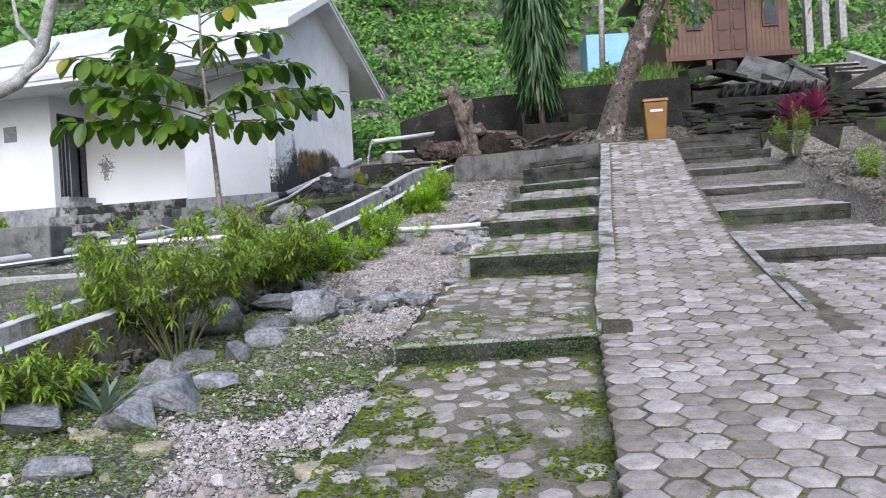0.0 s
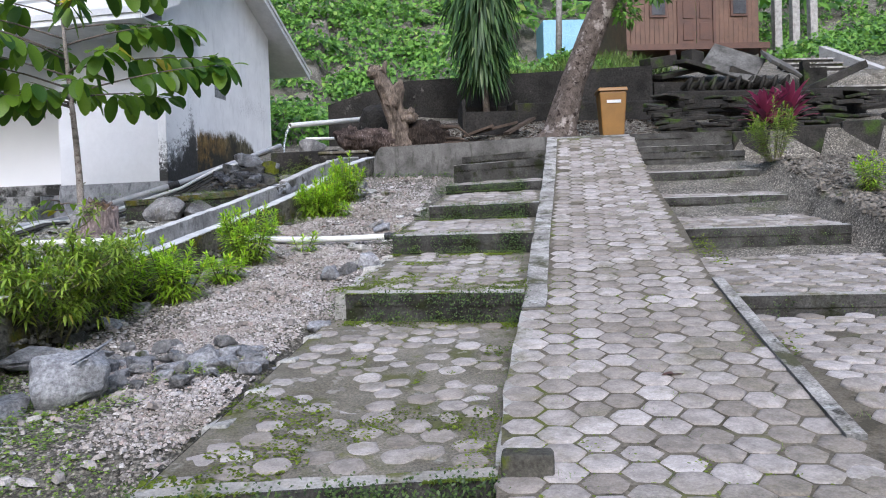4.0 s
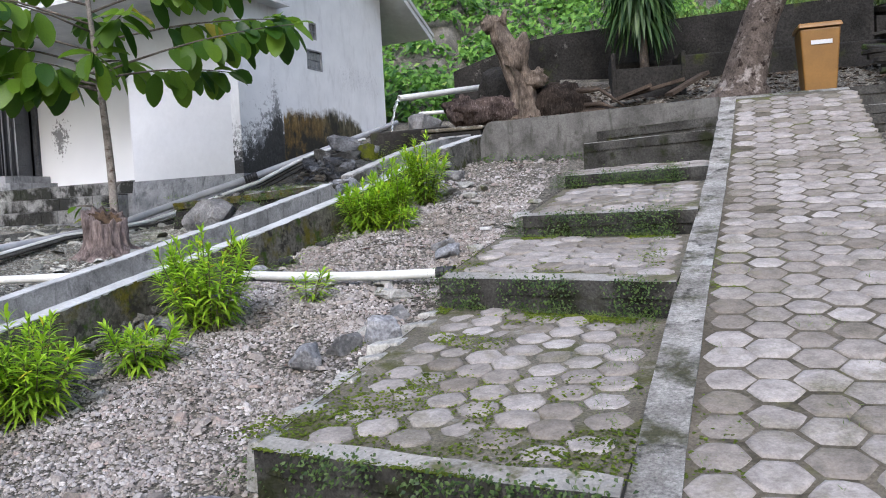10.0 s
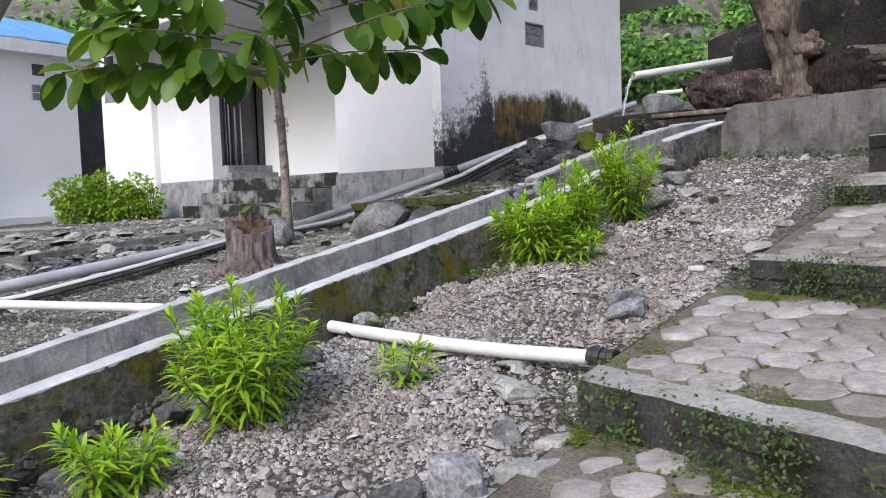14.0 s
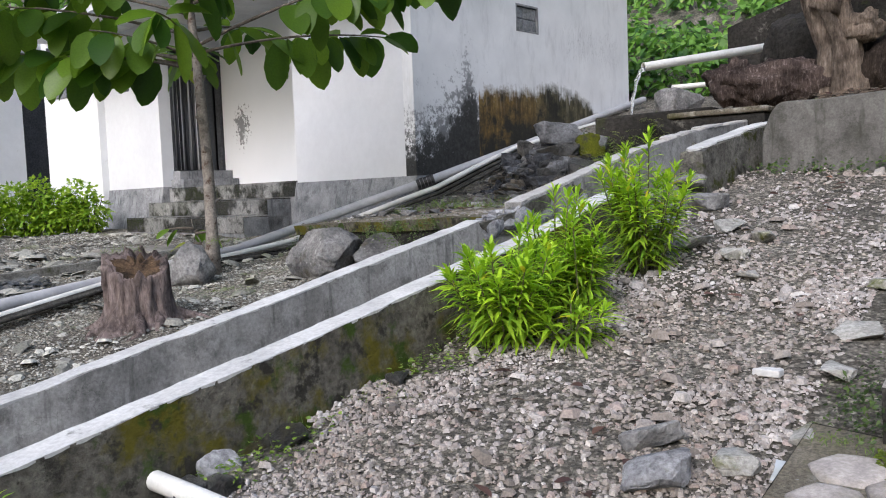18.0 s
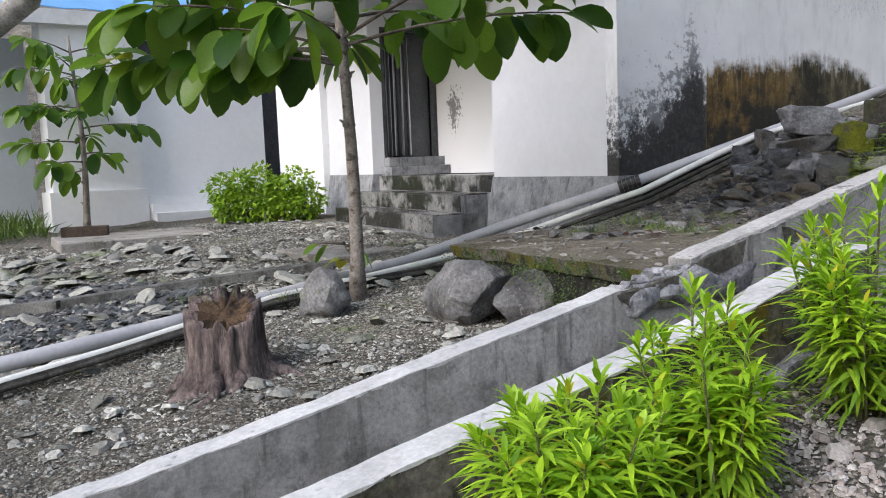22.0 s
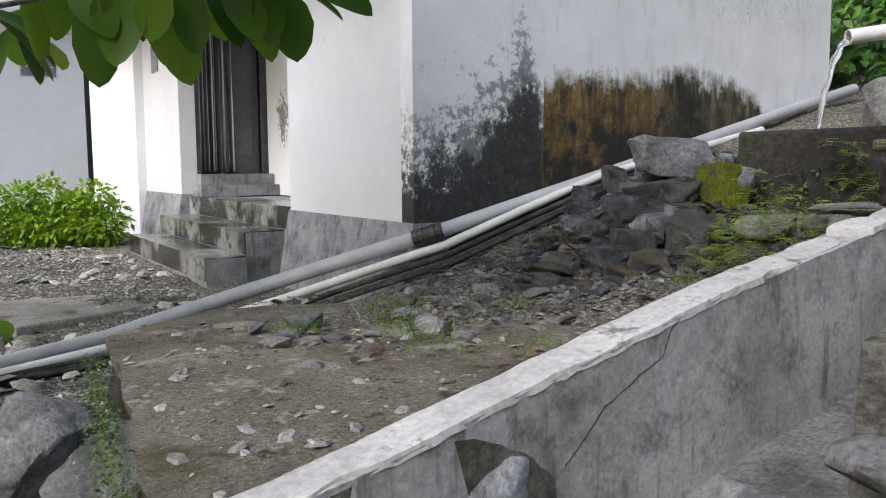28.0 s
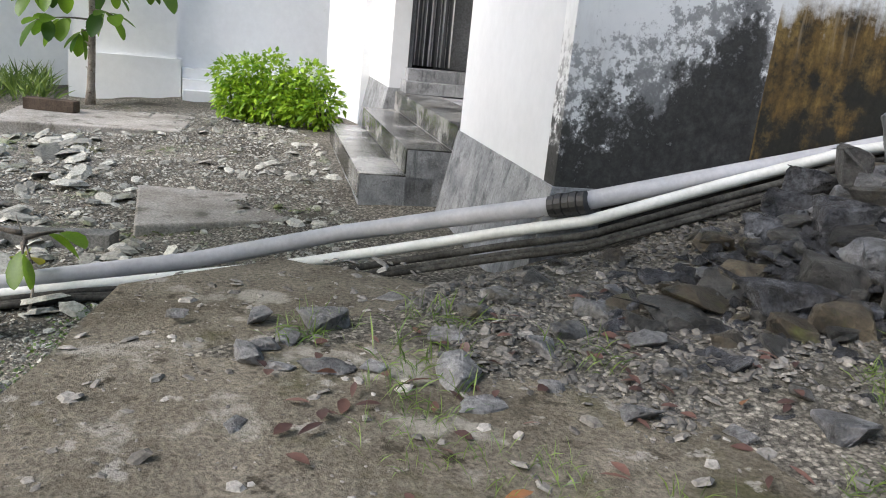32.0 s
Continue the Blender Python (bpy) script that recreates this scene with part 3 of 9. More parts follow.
# level plaza at the foot of the right-hand steps
plaza = thing("pavement_side", RL(3.2, -5, 0.1), "mossy apron of grey hexagonal pavers beside the ramp", "pavement", kind="structure")


def side_z(v):
    return min(ramp_z(v), 0.80 + 0.08 * (v + 2.8)) if v > -2.8 else ramp_z(v)


ps = Soup()
for v0, v1 in zip(VS, VS[1:]):
    if v1 < 0.2:
        ps.hull8([RL(RAMP_W + edge_r(v0), v0, side_z(v0) - 0.4), RL(5.5, v0, side_z(v0) - 0.4), RL(5.5, v1, side_z(v1) - 0.4), RL(RAMP_W + edge_r(v1), v1, side_z(v1) - 0.4),
                  RL(RAMP_W + edge_r(v0), v0, side_z(v0)), RL(5.5, v0, side_z(v0)), RL(5.5, v1, side_z(v1)), RL(RAMP_W + edge_r(v1), v1, side_z(v1))])
part("bed", ps, m_joint, plaza)
lay_pavers(lambda u, v: u > RAMP_W + edge_r(v) + (0.16 if v > -2.9 else -0.1), lambda u, v: side_z(v), RAMP_W - 0.36, 5.3, -9, 0.0, plaza, lambda u, v: False, 0.04, 8)

# ---- terraced steps ----
# left: (front at the ramp, front at the outer end, top at the front, top at the back)
LEFT = [(-9.6, -9.6, -0.3, 0.56), (-2.95, -3.3, 0.67, 1.05), (-0.22, 0.05, 1.26, 1.53), (1.85, 2.38, 1.71, 1.91), (3.5, 3.95, 2.07, 2.33), (5.3, 5.9, 2.44, 2.56), (6.35, 7.15, 2.85, 2.89), (6.75, 7.55, 3.02, 3.06)]
LEFT_U = [-1.75, -1.72, -1.56, -1.56, -1.34, -1.32, -1.31, -1.2]
steps_left = thing("pavement_steps", RL(-0.8, 0, 0.9), "broad mossy concrete steps paved with hexagonal stones", "steps", kind="structure")


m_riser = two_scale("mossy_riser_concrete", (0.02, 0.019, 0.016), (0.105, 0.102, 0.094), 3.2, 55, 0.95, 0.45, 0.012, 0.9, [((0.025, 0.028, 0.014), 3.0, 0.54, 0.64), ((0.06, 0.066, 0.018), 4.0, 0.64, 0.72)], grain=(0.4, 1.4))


def terrace(u0, u1, fr, fl, zf, zb, br, bl, depth, parent, seed, pave=True, bed=None, tight=False, nose=0.24, miss=0.08, near=lambda u, v: False, nosemat=None, sink=0.0, jit=0.006, spin=0.05, size=0.95, skew=0.0):
    """A step with a skew front: u1 is the side at fr, u0 the side at fl."""
    s = Soup()
    c = [RL(u0, fl), RL(u1, fr), RL(u1 + skew, br), RL(u0, bl)]
    zs = [zf, zf, zb, zb]

    def surf(u, v):
        t = (u - u0) / (u1 - u0)
        f, b = fl + (fr - fl) * t, bl + (br - bl) * t
        return zf + (zb - zf) * (v - f) / (b - f)
    p = [Vector((q.x, q.y, z - depth)) for q, z in zip(c, zs)] + [Vector((q.x, q.y, z)) for q, z in zip(c, zs)]
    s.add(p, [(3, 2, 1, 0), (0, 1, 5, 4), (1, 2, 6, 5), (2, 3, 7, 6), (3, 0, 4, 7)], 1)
    nu, nv = 10, max(4, int((br - fr) / 0.3))
    top = []
    for j in range(nv + 1):
        for i in range(nu + 1):
            u = u0 + (u1 + skew * j / nv - u0) * i / nu
            f, b = fl + (fr - fl) * i / nu, bl + (br - bl) * i / nu
            v = f + (b - f) * j / nv
            top.append(RL(u, v, zf + (zb - zf) * j / nv - 0.004 + (0.006 * n3(u, v, 3, 6) if 0 < i < nu and 0 < j < nv else 0)))
    s.add(top, [(j * (nu + 1) + i, j * (nu + 1) + i + 1, (j + 1) * (nu + 1) + i + 1, (j + 1) * (nu + 1) + i) for j in range(nv) for i in range(nu)], 0)
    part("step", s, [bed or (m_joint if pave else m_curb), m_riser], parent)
    n = Soup()
    k = 30
    rim = []
    for i in range(k + 1):
        t = i / k
        u = u0 + (u1 - u0) * t
        f = fl + (fr - fl) * t
        jag = 0.022 * n3(u * 3, f, seed) + 0.014 * n3(u * 11, f, seed)
        rim.append((u, f - 0.012 + jag, f + nose * (0.75 + 0.8 * abs(n3(u * 2.3, f, seed + 3)))))
    for (ua, fa, ba), (ub, fb, bb) in zip(rim, rim[1:]):
        n.hull8([RL(ua, fa, zf - 0.09), RL(ub, fb, zf - 0.09), RL(ub, bb, zf - 0.09), RL(ua, ba, zf - 0.09),
                 RL(ua, fa, zf + 0.008), RL(ub, fb, zf + 0.008), RL(ub, bb, zf + 0.012 + nose * (zb - zf) / max(0.3, br - fr)), RL(ua, ba, zf + 0.012 + nose * (zb - zf) / max(0.3, br - fr))])
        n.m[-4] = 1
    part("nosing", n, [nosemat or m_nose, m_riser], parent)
    if pave:
        def inside(u, v):
            t = (u - u0) / (u1 - u0)
            return u0 + 0.04 < u < u1 - 0.08 and fl + (fr - fl) * t + nose + 0.07 < v < bl + (br - bl) * t - 0.14
        lay_pavers(inside, surf, u1 - 0.13 - 0.18 * int((u1 - u0 - 0.22) / 0.18), u1, min(fl, fr), max(bl, br), parent, near, miss, seed, size, 0.012 if tight else 0.03, sink=sink, jit=jit, spin=spin, worn=0 if tight else 5)


for i, (fr, fl, zf, zb) in enumerate(LEFT):
    br, bl = (LEFT[i + 1][0] + 0.1, LEFT[i + 1][1] + 0.1) if i + 1 < len(LEFT) else (7.85, 8.1)
    terrace(LEFT_U[i], -0.05 + edge_l(fr), fr, fl, zf, zb, br, bl, 0.7, steps_left, 20 + i, pave=i < 6, skew=edge_l(br) - edge_l(fr), bed=m_mossjoint, tight=i > 2, nose=(0.10, 0.10, 0.12, 0.18, 0.14, 0.12, 0.12, 0.12)[i], miss=0.02 if i > 1 else 0.07, nosemat=m_palenose if i > 0 else None, sink=(0.008, 0.008, 0.006, 0.002, 0.002, 0, 0, 0)[i], jit=0.02 if i < 2 else 0.008, spin=0.16 if i < 2 else 0.08, size=0.88 if i < 2 else 0.95 if i == 2 else 1.04, near=(lambda u, v: v > -6.0) if i in (0, 1, 2, 3) else (lambda u, v: False))

RIGHT = [(0.1, 0.0, 1.17, 1.42, 5.3), (3.0, 3.05, 1.69, 1.9, 3.55), (5.15, 5.3, 2.12, 2.3, 3.55), (6.6, 6.7, 2.57, 2.68, 3.55), (7.65, 7.75, 2.97, 3.0, 3.6), (8.05, 8.15, 3.12, 3.16, 3.5), (8.5, 8.6, 3.4, 3.42, 3.6)]
steps_right = thing("pavement_steps", RL(2.7, 5, 1.8), "mossy concrete steps on the other side of the ramp", "steps", kind="structure")
for i, (fl, fr, zf, zb, ue) in enumerate(RIGHT):
    b = RIGHT[i + 1][0] + 0.1 if i + 1 < len(RIGHT) else 9.2
    terrace(RAMP_W + 0.07 + edge_r(fl), ue, fr, fl, zf, zb, b, b, 0.8, steps_right, 40 + i, pave=i < 4, nose=0.14, bed=m_mossjoint if i < 2 else m_palenose, nosemat=m_palenose, size=1.0, miss=0.03, tight=True)

# ---- drainage channel ----
CD = Vector((0.236, 0.972, 0)).normalized()
CN = Vector((CD.y, -CD.x, 0))


def chan(y, off, z):
    p = Vector((chan_x(y), y, 0)) + CN * off
    return Vector((p.x, p.y, z))


def channel_wall(name, y0, y1, o0, o1, drop, depth, label, cap=True, flare=0.04, capmat=None):
    t = thing(name, chan((y0 + y1) / 2, (o0 + o1) / 2, lerp_table((y0 + y1) / 2, LW_Z) - depth), label, "wall", kind="structure")
    ys = list(np.linspace(y0, y1, max(3, int((y1 - y0) / (0.035 if y1 > 9 else 0.22)))))
    if y0 < 6 < y1:
        ys = [y for k, y in enumerate(ys) if y > 6 or k % 6 == 0]
    body, top = Soup(), Soup()
    for k, soup in enumerate((body, top)):
        if k == 1 and not cap:
            break
        for y in ys:
            z = lerp_table(y, LW_Z) - drop + 0.012 * n3(y, o0, 2, 1.1) + 0.004 * n3(y, o0, 2, 9)
            j0, j1 = 0.010 * n3(y, o0, 7, 3.0), 0.010 * n3(y, o1, 8, 3.0)
            chip0, chip1 = (max(0.0, n3(y, o, 3, 5.0) - 0.25) * 0.06 + 0.006 * n3(y, o, 5, 21) for o in (o0, o1))
            lip0, lip1 = (max(0.004, 0.009 + 0.005 * n3(y, o, 4, 6.0) + 0.009 * n3(y, o, 9, 26.0)) for o in (o0, o1))
            if k == 0:
                pts = (chan(y, o0 + j0 - flare, z - depth), chan(y, o1 + j1 + flare, z - depth), chan(y, o1 + j1, z - 0.003), chan(y, o0 + j0, z - 0.003))
            else:
                pts = (chan(y, o0 + j0 - 0.0015 + chip0, z - lip0), chan(y, o1 + j1 + 0.0015 - chip1, z - lip1), chan(y, o1 + j1 + 0.001 - chip1, z), chan(y, o0 + j0 - 0.001 + chip0, z))
            soup.v += [tuple(p) for p in pts]
        for i in range(len(ys) - 1):
            a, b = 4 * i, 4 * i + 4
            soup.f += [(a + 3, a + 2, b + 2, b + 3), (a, a + 3, b + 3, b), (a + 2, a + 1, b + 1, b + 2)]
            soup.m += [0, 0, 1]
        e = 4 * (len(ys) - 1)
        soup.f += [(0, 1, 2, 3), (e + 3, e + 2, e + 1, e)]
        soup.m += [0, 0]
    part("body", body, [m_render, m_render] if o0 < 0.3 else [m_blockwall, m_blockwall] if y0 > 16 else [m_render, m_mossy], t)
    if cap:
        part("cap", top, [capmat or m_cap, capmat or m_cap], t, "worn whitewashed cap")
    return t


m_mossy = two_scale("mossy_rubble_render", (0.06, 0.056, 0.045), (0.17, 0.16, 0.135), 2.5, 30, 0.95, 0.45, 0.02, 0.9, [((0.105, 0.095, 0.016), 2.4, 0.50, 0.60), (MOSS_DARK, 6, 0.54, 0.64), ((0.04, 0.038, 0.032), 9, 0.54, 0.62)], grain=(0.4, 1.5))
m_blockwall = two_scale("damp_block_render", (0.07, 0.067, 0.058), (0.24, 0.232, 0.208), 4.0, 36, 0.95, 0.45, 0.025, 1.0, [((0.055, 0.062, 0.02), 5.0, 0.55, 0.63), ((0.10, 0.10, 0.02), 9.0, 0.62, 0.68), ((0.035, 0.034, 0.03), 3.0, 0.55, 0.65)], grain=(0.4, 1.4))
m_capw = two_scale("whitewashed_cap", (0.36, 0.36, 0.355), (0.60, 0.60, 0.592), 3.5, 45, 0.85, 0.45, 0.006, 0.35, [((0.2, 0.2, 0.19), 6.0, 0.62, 0.70)], grain=(0.75, 1.12))
channel_wall("wall_channel_outer", -5, 14.96, -0.065, 0.06, -0.02, 0.75, "grey rendered channel wall with a whitewashed cap", flare=0.02, capmat=m_capw)
channel_wall("wall_channel_broken", 14.96, 15.38, -0.1, 0.06, 0.03, 0.6, "broken stretch of channel wall showing stones", cap=False, flare=0.01)
upper = channel_wall("wall_channel_upper", 15.36, 19.4, -0.07, 0.07, -0.012, 0.9, "cracked grey channel wall with a worn broken cap", cap=False, flare=0.01)
for y0, y1, up, lo, hi in ((15.36, 17.22, 0.02, -0.072, 0.0715), (17.24, 17.5, 0.016, -0.075, 0.06), (17.53, 17.73, 0.03, -0.085, 0.075), (17.77, 18.12, 0.02, -0.07, 0.05), (18.16, 18.6, 0.035, -0.09, 0.08), (18.63, 19.4, 0.028, -0.08, 0.07)):
    cap = Soup()
    cys = list(np.linspace(y0, y1, max(7, int((y1 - y0) / 0.03))))
    for y in cys:
        z = lerp_table(y, LW_Z) + up + 0.010 * n3(y, -0.07, 2, 1.1) + 0.005 * n3(y, 3, 2, 9)
        e = 0.03 * (max(0.0, 1 - (y - y0) / 0.05) + max(0.0, 1 - (y1 - y) / 0.05)) * (y0 > 17)
        a_ = lo + e + 0.010 * n3(y, -0.07, 7, 3.0) + 0.006 * n3(y, 1, 5, 21) + max(0.0, n3(y, 5, 3, 5.0) - 0.25) * 0.06
        b_ = hi - e + 0.010 * n3(y, 0.07, 8, 3.0) - 0.006 * n3(y, 2, 5, 21) - max(0.0, n3(y, 9, 3, 5.0) - 0.2) * 0.07
        low = max(0.012, 0.022 + 0.006 * n3(y, 4, 4, 6.0) + 0.010 * n3(y, 9, 9, 26.0))
        cap.v += [tuple(chan(y, a_, z - 0.05)), tuple(chan(y, b_ + 0.001, z - low)), tuple(chan(y, b_ - 0.004, z - 0.003)), tuple(chan(y, b_ - 0.02, z)), tuple(chan(y, a_ + 0.012, z)), tuple(chan(y, a_, z - 0.006))]
    for i in range(len(cys) - 1):
        a, b = 6 * i, 6 * i + 6
        cap.f += [(a + k, a + (k + 1) % 6, b + (k + 1) % 6, b + k) for k in range(6)]
    e = 6 * (len(cys) - 1)
    cap.f += [(5, 4, 3, 2, 1, 0), tuple(range(e, e + 6))]
    cap.m = [0] * len(cap.f)
    part("cap_stone" if y0 > 17 else "cap", cap, m_cap, upper, "worn whitewashed cap")
ck = Soup()
crk = [(16.29, 2.60), (16.34, 2.65), (16.41, 2.73), (16.49, 2.77), (16.55, 2.80), (16.62, 2.83), (16.65, 2.90), (16.70, 2.935)]
crk = [(a0 + (a1 - a0) * q + 0.006 * n3(a0 * 40, q * 9, 1), z0 + (z1 - z0) * q + 0.006 * n3(a0 * 40, q * 9, 5)) for (a0, z0), (a1, z1) in zip(crk, crk[1:]) for q in (0, 0.33, 0.66)]
for i, (yy, zz) in enumerate(crk):
    w = 0.0012 + 0.0009 * n3(i * 0.7, 3)
    off = 0.07 + 0.010 * n3(yy, 0.07, 8, 3.0) + 0.01 * (lerp_table(yy, LW_Z) + 0.02 - zz) / 0.9 + 0.0015
    ck.v += [tuple(chan(yy - w, off, zz + w)), tuple(chan(yy + w, off, zz - w))]
ck.f = [(2 * i, 2 * i + 1, 2 * i + 3, 2 * i + 2) for i in range(len(crk) - 1)]
ck.m = [0] * len(ck.f)
part("crack", ck, m_black, upper, "dark crack running up the render")
channel_wall("wall_channel_inner", -5, 15.75, 0.56, 0.71, 0.0, 0.8, "mossy channel wall with a whitewashed cap", capmat=m_capw)
blk = channel_wall("wall_channel_block", 16.74, 19.4, 0.54, 0.715, -0.012, 0.9, "upper mossy channel wall with thick white cap", cap=False)
cs = Soup()
bys = list(np.linspace(16.765, 19.4, 260))
for i, y in enumerate(bys):
    e = 0.05 * max(0.0, 1 - (y - 16.765) / 0.05)
    z = lerp_table(y, LW_Z) + 0.014 + 0.008 * n3(y, 4, 2, 3.0)
    lo = 0.546 + 0.006 * n3(y, 1, 2, 9.0) + e
    hi = 0.70 - max(0.0, 0.075 * n3(y, 6, 2, 4.0)) - max(0.0, 0.04 * n3(y, 8, 2, 15.0)) - 0.8 * e
    cs.v += [tuple(chan(y, lo - 0.002, z - 0.008)), tuple(chan(y, hi + 0.003, z - 0.004)), tuple(chan(y, hi, z + 0.009)), tuple(chan(y, lo, z + 0.010))]
for i in range(len(bys) - 1):
    a, b = 4 * i, 4 * i + 4
    cs.f += [(a + 3, a + 2, b + 2, b + 3), (a, a + 3, b + 3, b), (a + 2, a + 1, b + 1, b + 2)]
cs.f.append((0, 1, 2, 3))
cs.m = [0] * len(cs.f)
part("cap", cs, m_capw, blk, "chipped thick whitewashed cap")
cf = Soup()
cy = list(np.linspace(-5, 19, 60))
cf.v = [tuple(chan(y, o, lerp_table(y, LW_Z) - 0.5)) for y in cy for o in (0.05, 0.65)]
cf.f = [(2 * i, 2 * i + 1, 2 * i + 3, 2 * i + 2) for i in range(len(cy) - 1)]
cf.m = [0] * len(cf.f)
tagged(part("channel_floor", cf, m_step), "damp concrete bed of the drainage channel", "floor", kind="structure")

# ---- retaining wall of the upper terrace ----
rw = thing("wall_retaining", Vector((1.9, 17.6, 2.7)), "low grey concrete retaining wall with mossy foot", "wall", kind="structure")
s = Soup()
A, B = Vector((0.28, 17.3, 0)), RL(0.27, 7.86)
B_wall = B.copy()
n = 44
for i in range(n + 1):
    t = (i / n) ** 1.5
    p = A.lerp(B, t)
    z = 3.31 + 0.05 * t + 0.01 * n3(t * 9, 1) - 0.26 * max(0.0, 1 - t / 0.055) ** 2.4
    w = 0.012 * n3(t * 14, 2)
    d = Vector((0.0, 1, 0))
    q = p + d * 0.22
    s.v += [(p.x, p.y - 0.03 + w, z - 0.95), (q.x, q.y, z - 0.95), (q.x, q.y, z), (p.x, p.y + w, z)]
for i in range(n):
    a, b = 4 * i, 4 * i + 4
    s.f += [(a + 3, a + 2, b + 2, b + 3), (a, a + 3, b + 3, b), (a + 2, a + 1, b + 1, b + 2)]
    s.m += [0, 0, 0]
s.f += [(0, 1, 2, 3), (4 * n + 3, 4 * n + 2, 4 * n + 1, 4 * n)]
s.m += [0, 0]
soften(part("body", s, m_retain, rw), 0.02)
rr = thing("wall_retaining_side", RL(5.5, 8.9, 3.0), "coarse grey stone retaining wall beside the steps", "wall", kind="structure")
for i in range(7):
    s = Soup()
    u = 3.65 + i * 0.95
    s.box((u, 8.75, 2.4), (u + 0.93, 9.1, 3.42 + 0.05 * ((i * 7) % 3)), Matrix.Translation(RO) @ Matrix.Rotation(-RA, 4, "Z"))
    soften(part("block", s, m_ruin, rr), 0.03)

edging = thing("pavement_edging", RL(-1.8, -4, 0.5), "uneven row of flat edging stones beside the paved steps", "edging", kind="structure")
erng = random.Random(17)
for i in (0, 1, 2):
    v = max(LEFT[i][1], -6.2) + 0.1
    v_end = LEFT[i + 1][1] - 0.1
    while v < v_end:
        ln = erng.uniform(0.22, 0.42) if i > 1 else erng.uniform(0.5, 0.85)
        q = (v - LEFT[i][1]) / (LEFT[i + 1][1] - LEFT[i][1])
        z = LEFT[i][2] + (LEFT[i][3] - LEFT[i][2]) * q
        u = LEFT_U[i] - 0.02 + erng.gauss(0, 0.02)
        w, t_ = erng.uniform(0.07, 0.12), erng.gauss(0, 0.02)
        if i < 2:
            u, t_, w = LEFT_U[i] + 0.02 + erng.gauss(0, 0.008), 0.0, erng.uniform(0.075, 0.095)
        if erng.random() < 0.92 or i < 2:
            es = Soup()
            es.hull8([RL(u - w, v, z - 0.25), RL(u + w, v + t_, z - 0.25), RL(u + w, v + ln, z - 0.25), RL(u - w + t_, v + ln - 0.03, z - 0.25),
                      RL(u - w + 0.01, v + 0.02, z + 0.0 + t_), RL(u + w - 0.02, v + t_ + 0.02, z + 0.015), RL(u + w - 0.01, v + ln - 0.02, z + 0.012), RL(u - w + 0.02 + t_, v + ln - 0.05, z - 0.01)])
            soften(part("edging_stone", es, m_edge, edging), 0.012)
        v += ln + (0.02 if i > 1 else -0.03)

wr = random.Random(23)
wp2, ws2 = [], []
for i in range(1500):
    y = wr.uniform(5.5, 15.7)
    top, low = lerp_table(y, LW_Z) - 0.10, lerp_table(y, GRAVEL_Z)
    if top <= low:
        continue
    k = wr.random() ** 0.7
    if k < 0.6 or y > 12.0:
        continue
    p = chan(y, 0.74 + 0.05 * k, low + (top - low) * (1 - k))
    wp2.append(tuple(p)), ws2.append(wr.uniform(0.03, 0.08) * (0.5 + 0.6 * k))

# ---- white house ----
house = thing("house", HL(3, 2.5, 2.0), "white-painted masonry house with grey plinth and gabled metal roof", "house")


def hbox(a0, a1, b0, b1, z0, z1):
    s = Soup()
    s.hull8([HL(a1, b0, z0), HL(a0, b0, z0), HL(a0, b1, z0), HL(a1, b1, z0), HL(a1, b0, z1), HL(a0, b0, z1), HL(a0, b1, z1), HL(a1, b1, z1)])
    return s


def hframe(fixed, axis_, p0, p1, q0, q1, w, d0, d1):
    """Four bars round an opening in a house wall: axis_ 'a' for the gable side, 'b' for walls along the front."""
    s = Soup()
    for (x0, x1, y0, y1) in ((p0, p1, q0, q0 + w), (p0, p1, q1 - w, q1), (p0, p0 + w, q0 + w, q1 - w), (p1 - w, p1, q0 + w, q1 - w)):
        t = hbox(d0, d1, x0, x1, y0, y1) if axis_ == "a" else hbox(x0, x1, d0, d1, y0, y1)
        s.add(t.v, t.f)
    return s


